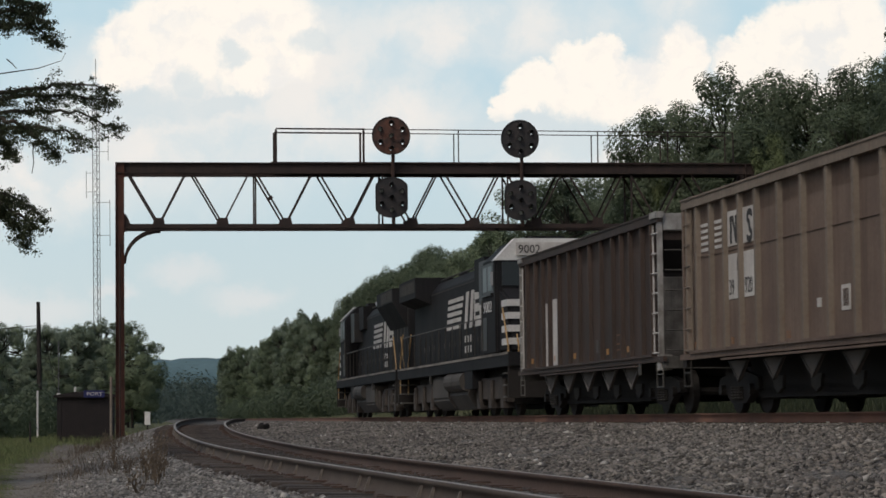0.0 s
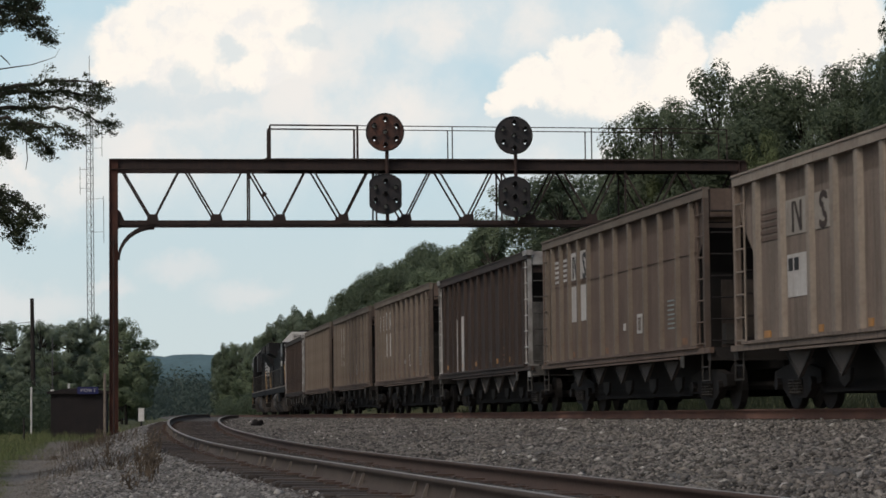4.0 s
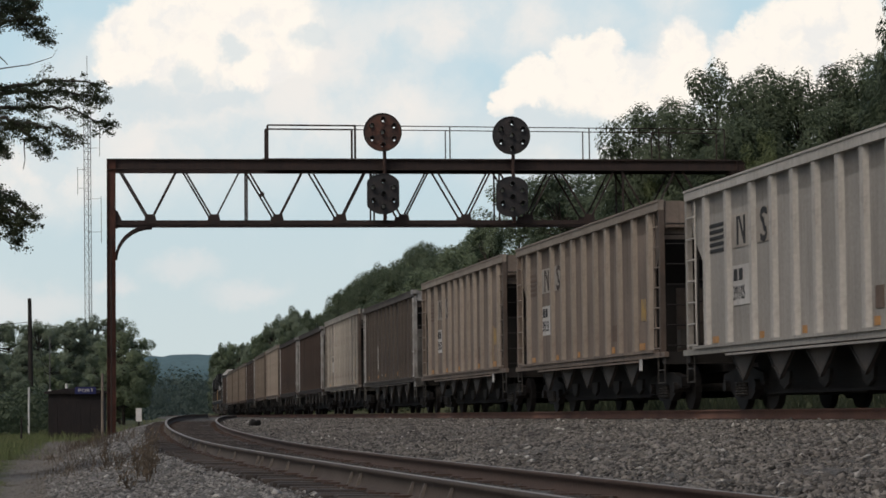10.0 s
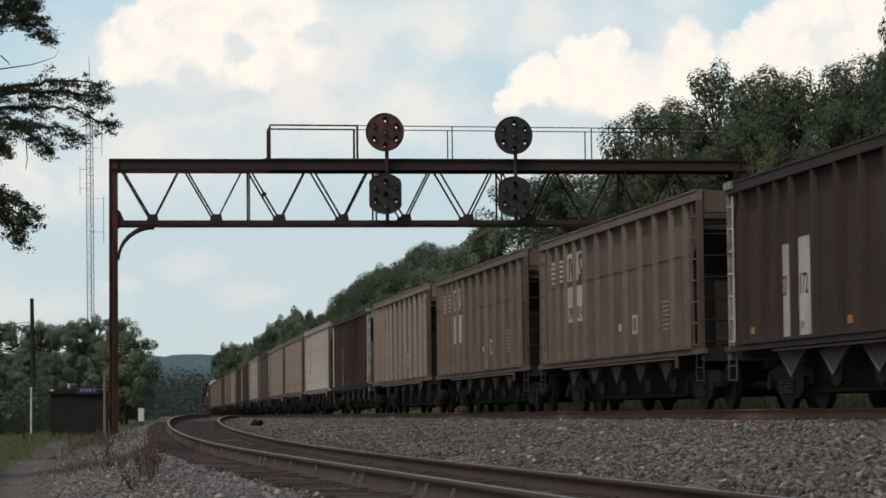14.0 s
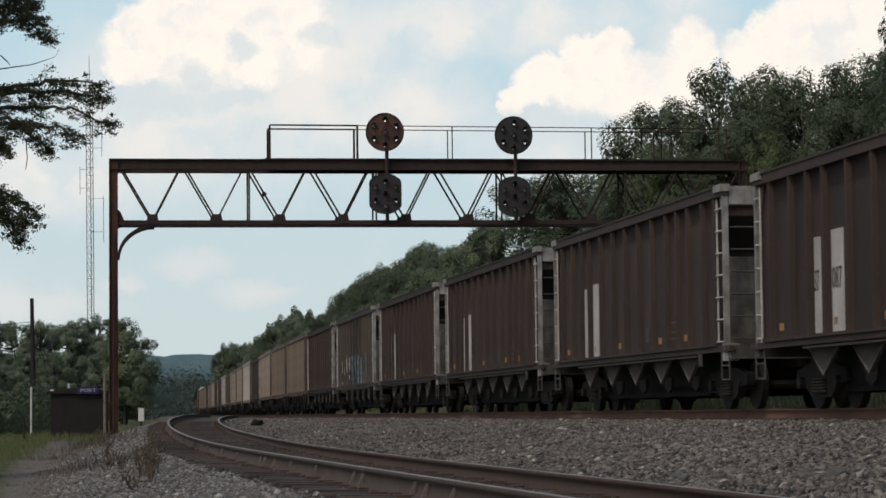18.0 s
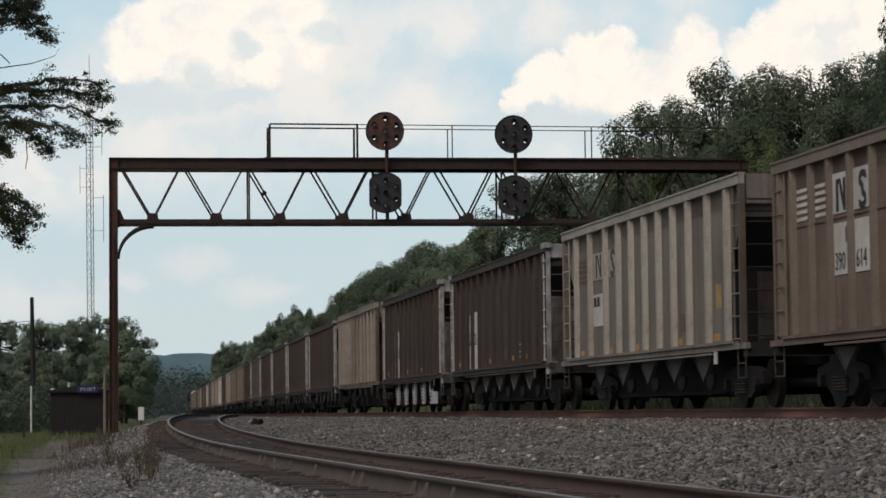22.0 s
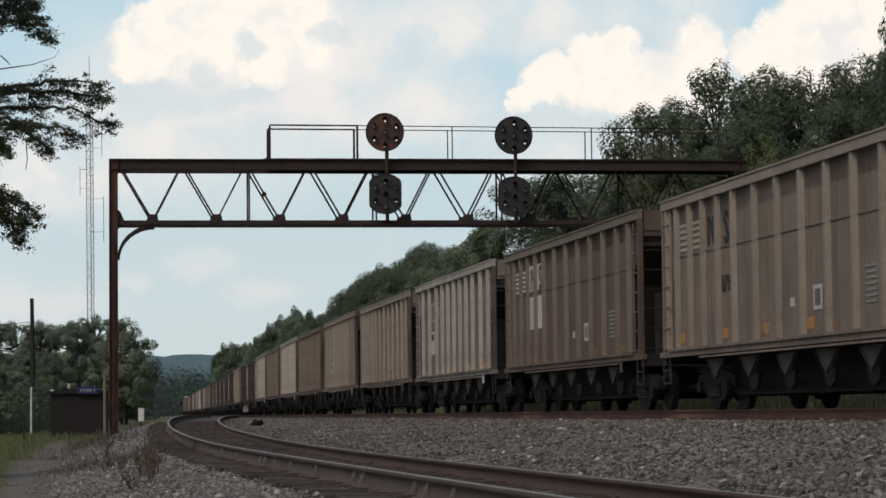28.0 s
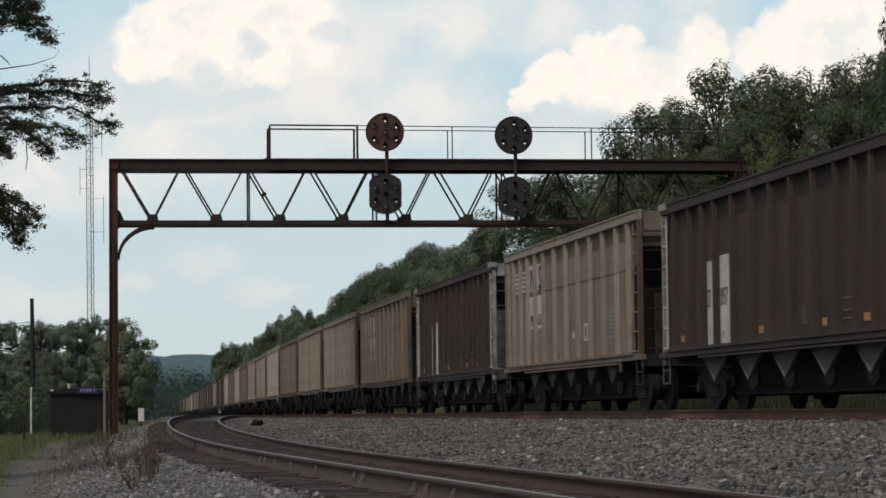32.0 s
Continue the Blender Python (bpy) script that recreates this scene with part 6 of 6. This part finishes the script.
        for k in range(2):
            for j in range(3):
                ya = mid + flip * (-0.4 - j * 0.5)
                yb = ya - flip * 0.24
                part("lettering_bar", box(bmesh.new(), min(u0, u1), max(u0, u1), min(ya, yb), max(ya, yb), 1.85 + k * 0.3, 2.05 + k * 0.3), M["decal_white"], root)
        # doors, handrails
        for k in range(15):
            y = -9.9 + k * 1.1
            part("hood_door", box(bmesh.new(), min(side * 0.97, side * 0.992), max(side * 0.97, side * 0.992), y, y + 1.0, 1.75, 2.58), B, root)
            part("hood_latch", box(bmesh.new(), min(side * 0.99, side * 1.01), max(side * 0.99, side * 1.01), y + 0.9, y + 0.94, 2.1, 2.25), M["gate"], root)
        part("handrail", rod(bmesh.new(), (side * 1.46, -9.8, 2.62), (side * 1.46, 6.8, 2.62), 0.02, 5), M["gate"], root)
        for k in range(13):
            y = -9.8 + k * 1.38
            part("stanchion", rod(bmesh.new(), (side * 1.46, y, 1.58), (side * 1.46, y, 2.62), 0.016, 5), M["gate_dark"], root)
        part("air_tank", rod(bmesh.new(), (side * 1.3, 0.1, 0.98), (side * 1.3, 1.7, 0.98), 0.29, 16), G, root)
        part("air_tank", rod(bmesh.new(), (side * 1.3, 1.76, 0.98), (side * 1.3, 3.3, 0.98), 0.29, 16), G, root)
        part("battery_box", box(bmesh.new(), side * 1.3 - 0.18, side * 1.3 + 0.18, 3.6, 5.0, 0.75, 1.25), B, root)
        part("ditch_light", rod(bmesh.new(), (side * 0.9, 10.95, 1.35), (side * 0.9, 11.05, 1.35), 0.11, 10), M["glass"], root)
    part("inertial_filter", box(bmesh.new(), -1.3, 1.3, 5.2, 6.6, 3.05, 4.22), M["black"], root)
    part("dynamic_brake", box(bmesh.new(), -1.12, 1.12, 3.3, 5.1, 3.5, 4.4), B, root)
    part("exhaust_stack", box(bmesh.new(), -0.3, 0.3, -1.2, 0.2, 4.28, 4.5), M["under"], root)
    part("air_conditioner", box(bmesh.new(), -0.5, 0.5, c0 + 0.4, c0 + 1.5, 4.58, 4.72), B, root)
    for y in (-9.2, -3.0, 1.4):
        part("roof_fan", rod(bmesh.new(), (0, y, 4.28), (0, y, 4.52 if y < -5 else 4.42), 0.6, 16), B, root)
    for q in (-0.16, 0.16):
        part("air_horn", rod(bmesh.new(), (q, 6.2, 4.42), (q, 6.9, 4.68), 0.06, 8, 0.1), M["galv"], root)
    bm = bmesh.new()
    prism(bm, [(-1.4, 1.2), (1.4, 1.2), (1.4, 0.5), (1.15, 0.18), (-1.15, 0.18), (-1.4, 0.5)], "y", -3.4, 0.0)
    bmesh.ops.bevel(bm, geom=bm.edges, offset=0.06, segments=2, affect="EDGES")
    part("fuel_tank", bm, G, root, "dusty grey fuel tank")
    bm = bmesh.new()
    prism(bm, [(-1.1, 1.2), (1.1, 1.2), (1.36, 0.6), (1.1, 0.18), (-1.1, 0.18), (-1.36, 0.6)], "y", 0.05, 3.4)
    part("tank_saddle", bm, G, root)
    for y, s in ((10.3, 1), (-10.3, -1)):
        for dx in (-1.45, -1.18, 1.18, 1.45):
            bm = bmesh.new()
            rod(bm, (dx, y + s * 0.4, 0.75), (dx, y + s * 0.4, 1.75), 0.022, 6)
            rod(bm, (dx, y + s * 0.4, 1.75), (dx, y - s * 0.4, 2.75), 0.022, 6)
            part("step_rail", bm, M["yellow_rail"], root, "yellow step handrail")
        for sx in (-1, 1):
            for z in (0.45, 0.75, 1.05):
                part("step", box(bmesh.new(), min(sx * 0.95, sx * 1.5), max(sx * 0.95, sx * 1.5), y - 0.2, y + 0.3, z, z + 0.04), M["gate"], root)
        part("pilot_plate", box(bmesh.new(), -1.5, 1.5, min(y + s * 0.55, y + s * 0.62), max(y + s * 0.55, y + s * 0.62), 0.45, 1.6), M["under"], root)
        part("coupler", rod(bmesh.new(), (0, y + s * 0.6, 0.88), (0, y + s * 1.2, 0.88), 0.13, 8), M["under"], root)
    # six-wheel bogies
    for yc in (6.6, -6.6):
        bogie = part("bogie", box(bmesh.new(), -1.0, 1.0, yc - 2.5, yc + 2.5, 0.3, 1.25), M["soot_shade"], root)
        for x in (-1.12, 1.12):
            bm = bmesh.new()
            prism(bm, [(yc - 2.5, 0.35), (yc - 2.5, 0.8), (yc - 1.6, 1.02), (yc + 1.6, 1.02), (yc + 2.5, 0.8), (yc + 2.5, 0.35), (yc + 1.3, 0.45), (yc - 1.3, 0.45)], "x", x - 0.1, x + 0.1)
            part("side_frame", bm, M["bogie"], bogie)
            for k in (-1.95, 0, 1.95):
                part("axle_box", box(bmesh.new(), x - 0.14, x + 0.14, yc + k - 0.24, yc + k + 0.24, 0.2, 0.78), M["bogie"], bogie)
                part("damper", rod(bmesh.new(), (x * 1.13, yc + k + 0.5, 0.4), (x * 1.13, yc + k + 0.5, 0.95), 0.07, 8), M["bogie"], bogie)
        for k in (-1.95, 0, 1.95):
            bm = bmesh.new()
            rod(bm, (-1.0, yc + k, 0.52), (1.0, yc + k, 0.52), 0.09, 8)
            for x in (-0.76, 0.76):
                rod(bm, (x - 0.07, yc + k, 0.52), (x + 0.07, yc + k, 0.52), 0.52, 26)
            part("wheelset", bm, M["wheel"], bogie)
    return root


lead_loco = locomotive("", True, -2.4)
second_loco = locomotive("9002", False, 0.2)
LOCO = 22.6


# ---- ties, stones, weeds ----
def ties():
    """Wooden ties with plates under the near track, where it runs past."""
    rng = random.Random(9)
    tie = shared("tie", lambda bm: bmesh.ops.bevel(box(bm, -1.3, 1.3, -0.115, 0.115, -0.17, 0.0), geom=bm.edges, offset=0.012, segments=1, affect="EDGES"), M["tie"])
    plate = shared("tie_plate", lambda bm: box(bm, -0.16, 0.16, -0.1, 0.1, 0.0, 0.018), M["rail_side"])
    anchor = shared("rail_anchor", lambda bm: prism(bm, [(-0.075, -0.165), (-0.04, -0.165), (-0.014, -0.06), (-0.014, -0.045), (-0.03, -0.045)], "y", -0.012, 0.012), M["anchor"])
    for i in range(150):
        s = 12 + i * 0.52
        x, y, _, h = far_line(s)
        d = float(near_offset(s)) + rng.uniform(-0.06, 0.06)
        m = pose(float(x + d * math.cos(h)), float(y - d * math.sin(h)), float(near_height(s)) - 0.128 + rng.uniform(-0.01, 0.008), 0, 1.2, -math.degrees(h) + rng.uniform(-1.2, 1.2))
        t = part("tie", tie, None, near_track, at=m)
        for e in (-0.7525, 0.7525):
            part("tie_plate", plate, None, t, at=Matrix.Translation((e, 0, 0)))
        if rng.random() < 0.33:
            d = float(near_offset(s)) - 0.7525
            part("rail_anchor", anchor, None, near_track, at=pose(float(x + d * math.cos(h)), float(y - d * math.sin(h)), float(near_height(s)) + 0.055, 0, 0, -math.degrees(h)))


ties()

def pathway(s, rng):
    return np.interp(s, (20, 31, 60, 85, 110), (-13.3, -13.1, -12.8, -12.4, -12.2)) + rng.normal(0, 0.5, len(s))


ROCK_V = np.array([(1, 0.1, 0.1), (-0.1, 0.9, 0.2), (-1, -0.1, -0.1), (0.1, -0.9, 0.1), (0.15, 0.1, 0.75), (0, -0.1, -0.7)])
ROCK_F = np.array([(0, 1, 4), (1, 2, 4), (2, 3, 4), (3, 0, 4), (1, 0, 5), (2, 1, 5), (3, 2, 5), (0, 3, 5)])


def rocks(name, label, count, material, seed, s_range, d_of, size, power=1.6, category="ballast", lift=0.25):
    """Broken stones strewn over the ground as one mass."""
    rng = np.random.default_rng(seed)
    u = rng.random(count)
    s0, s1 = s_range
    s = s0 * (s1 / s0) ** (u ** (1 / power) if power != 1 else u)
    x, y, zf, h = far_line(s)
    d = d_of(s, rng)
    px, py = x + d * np.cos(h), y - d * np.sin(h)
    pz = ground_heights(s, d)
    k = size * rng.lognormal(0, 0.32, count)
    v = ROCK_V[None] * rng.uniform(0.65, 1.35, (count, 6, 1)) * k[:, None, None] * np.stack([rng.uniform(0.9, 1.7, count), rng.uniform(0.7, 1.2, count), rng.uniform(0.6, 1.1, count)], 1)[:, None, :]
    a, b = rng.uniform(0, 6.28, count), rng.normal(0, 0.5, count)
    ca, sa, cb, sb = np.cos(a), np.sin(a), np.cos(b), np.sin(b)
    vx, vy, vz = v[..., 0], v[..., 1], v[..., 2]
    vy, vz = vy * cb[:, None] - vz * sb[:, None], vy * sb[:, None] + vz * cb[:, None]
    vx, vy = vx * ca[:, None] - vy * sa[:, None], vx * sa[:, None] + vy * ca[:, None]
    pts = np.stack([vx + px[:, None], vy + py[:, None], vz + (pz + k * lift)[:, None]], -1).reshape(-1, 3)
    f = (ROCK_F[None] + (np.arange(count) * 6)[:, None, None]).reshape(-1, 3)
    tagged(new(name, raw_mesh(name, pts, f, material)), label, category, kind="stuff")


def between(s, rng):
    """Between the near track's rails and the far track."""
    dn = near_offset(s)
    return dn + 0.85 + rng.random(len(s)) * (-0.78 - dn - 0.85)


def shoulder(s, rng):
    dn = near_offset(s)
    return dn - 0.85 - rng.random(len(s)) ** 1.3 * 2.3


def bed(s, rng):
    return near_offset(s) + rng.uniform(-1.4, 1.35, len(s))


rocks("ballast", "coarse grey crushed stone between the tracks", 112000, M["stone"], 31, (16, 120), between, 0.0215, 1.0)
rocks("ballast", "grey crushed stone on the shoulder of the near track", 64000, M["stone_grey"], 32, (13, 100), shoulder, 0.0165, 1.0)
rocks("ballast", "dark grimy stone between the rails", 24000, M["stone_dark"], 33, (13, 95), bed, 0.024, 1.0, lift=0.1)
rocks("pale_stones", "scattered pale stones among the ballast", 260, M["stone_light"], 34, (18, 100), between, 0.03, 1.0, lift=0.6)
rocks("pale_stones", "scattered pale stones on the shoulder", 170, M["stone_light"], 35, (15, 90), shoulder, 0.026, 1.0, lift=0.5)


rocks("gravel", "fine brown gravel and dirt on the path", 22000, M["gravel"], 36, (24, 100), pathway, 0.011, 1.0, "gravel")


def blades(name, label, clumps, material, seed, category="grass"):
    """Clumps of thin blades or stems: (s, d, spread, height, count)."""
    rng = np.random.default_rng(seed)
    P, F, base = [], [], 0
    for s, d, spread, height, count in clumps:
        ss, dd = s + rng.normal(0, spread, count), d + rng.normal(0, spread, count)
        x, y, _, h = far_line(ss)
        px, py = x + dd * np.cos(h), y - dd * np.sin(h)
        pz = ground_heights(ss, dd) - 0.02
        hh = height * rng.uniform(0.4, 1.15, count)
        lean = rng.normal(0, 0.22, (count, 2)) * hh[:, None]
        w = 0.003 + 0.010 * height * rng.uniform(0.5, 1.2, count)
        a = rng.uniform(0, 3.14, count)
        ox, oy = np.cos(a) * w, np.sin(a) * w
        quad = np.stack([np.stack([px - ox, py - oy, pz], 1), np.stack([px + ox, py + oy, pz], 1),
                         np.stack([px + lean[:, 0] * 0.45 + ox * 0.7, py + lean[:, 1] * 0.45 + oy * 0.7, pz + hh * 0.6], 1), np.stack([px + lean[:, 0], py + lean[:, 1], pz + hh], 1)], 1)
        P.append(quad.reshape(-1, 3))
        F.append(np.arange(count * 4).reshape(-1, 4) + base)
        base += count * 4
    tagged(new(name, raw_mesh(name, np.concatenate(P), np.concatenate(F), material)), label, category, kind="stuff")


_r = random.Random(3)
lawn = [(_r.uniform(52, 130), _r.uniform(-22, -14.0), 0.6, _r.uniform(0.06, 0.2), 300) for _ in range(280)]
lawn += [(_r.uniform(60, 108), _r.uniform(-15.5, -13.6), 0.35, _r.uniform(0.08, 0.24), 200) for _ in range(110)]
lawn += [(_r.uniform(34, 75), _r.uniform(-14.5, -13.8), 0.15, _r.uniform(0.03, 0.1), 200) for _ in range(110)]
lawn += [(_r.uniform(95, 150), _r.uniform(-13.0, -10.6), 0.7, _r.uniform(0.15, 0.4), 110) for _ in range(60)]
blades("grass", "rough yellow-green grass beside the path", lawn, M["grass"], 41)
# weeds take leaf_shade, so the shadow behind the train is in their colour
blades("grass", "green weeds on the far side of the raised track", [(_r.uniform(28, 110), _r.uniform(3.4, 8), 0.8, _r.uniform(0.3, 0.7), 120) for _ in range(130)], M["leaf_shade"], 42)
blades("dry_weeds", "dry brown weeds on the ballast shoulder", [(_r.uniform(40, 64), _r.uniform(-12.8, -11.9), 0.25, _r.uniform(0.08, 0.22), 26) for _ in range(24)] + [(_r.uniform(62, 90), _r.uniform(-12.2, -11.0), 0.4, _r.uniform(0.1, 0.32), 30) for _ in range(30)], M["weed"], 43, "weeds")


def weed_plant(x, y, dist, height, seed):
    """A tall dead weed with side stems."""
    rng = random.Random(seed)
    p = spot(x, y, dist)
    root = tagged(new("dead_weed"), "tall dry brown weed on the ballast shoulder", "weed", "tall dry weeds")
    root.matrix_basis = pose(p.x, p.y, p.z)
    for k in range(5):
        bm = bmesh.new()
        top = Vector((rng.uniform(-0.11, 0.11), rng.uniform(-0.1, 0.1), height * rng.uniform(0.7, 1.05)))
        foot = Vector((rng.uniform(-0.05, 0.05), rng.uniform(-0.05, 0.05), -0.05))
        rod(bm, foot, top, 0.008, 4, 0.004)
        for j in range(7):
            a = foot.lerp(top, rng.uniform(0.3, 1.0))
            b = a + Vector((rng.uniform(-0.09, 0.09), rng.uniform(-0.06, 0.06), rng.uniform(0.02, 0.12)))
            rod(bm, a, b, 0.004, 3, 0.002)
            rod(bm, b, b + Vector((0.01, 0, 0.03)), 0.012, 4, 0.004)
        part("stem", bm, M["weed"], root)


for x, y, dist, h, sd in ((268, 850, 30.5, 0.56, 1), (262, 842, 32.3, 0.46, 2), (275, 844, 31.6, 0.58, 3), (256, 848, 31.4, 0.36, 4), (271, 858, 29.4, 0.34, 6), (238, 868, 28.6, 0.2, 7),
                          (196, 832, 38.5, 0.34, 8), (190, 812, 48, 0.4, 9), (214, 836, 36.5, 0.24, 10), (178, 790, 60, 0.4, 12), (248, 832, 34.5, 0.34, 13)):
    weed_plant(x, y, dist, h, sd)


def debris(x, y, dist, r, label, material):
    """A ragged lump on the ballast."""
    rng = random.Random(int(x))
    p = spot(x, y, dist)
    bm = bmesh.new()
    bmesh.ops.create_icosphere(bm, subdivisions=2, radius=r)
    for v in bm.verts:
        v.co *= 1 + 0.45 * noise.noise(v.co * 9 + Vector((x, 0, 0)))
        v.co.z = max(v.co.z * 0.9, -r * 0.5)
    root = tagged(new("debris"), label, "debris")
    root.matrix_basis = pose(p.x, p.y, p.z)
    part("lump", bm, material, root)
    bm = bmesh.new()
    box(bm, r * 0.4, r * 1.1, -r * 0.3, r * 0.3, r * 0.1, r * 0.75)
    bmesh.ops.bevel(bm, geom=bm.edges, offset=r * 0.12, segments=1, affect="EDGES")
    part("fragment", bm, material, root)


debris(455, 751, 76, 0.17, "dark rusty lump of scrap on the ballast", M["soot_shade"])
debris(672, 805, 33, 0.055, "small dark scrap lying beside the rail", M["tie"])
debris(568, 822, 27, 0.06, "small dark scrap on the ties", M["tie"])


# ---- what moves ----
def motions():
    """The train runs along the line, the clouds drift."""
    for thing, lag in train:
        walk(thing, [(t, on_track(travelled(t) + lag)) for t in range(0, 33)])
    walk(lead_loco, [(t, on_track(travelled(t) + 1.7 + LOCO * 1.5)) for t in range(0, 33)])
    walk(second_loco, [(t, on_track(travelled(t) + 1.7 + LOCO * 0.5) @ pose(0, 0, 0, 0, 0, 180)) for t in range(0, 33)])
    walk(sky_sheet, [(0, pose(-30, SKY_Y, -5)), (32, pose(14, SKY_Y, 3))])


motions()
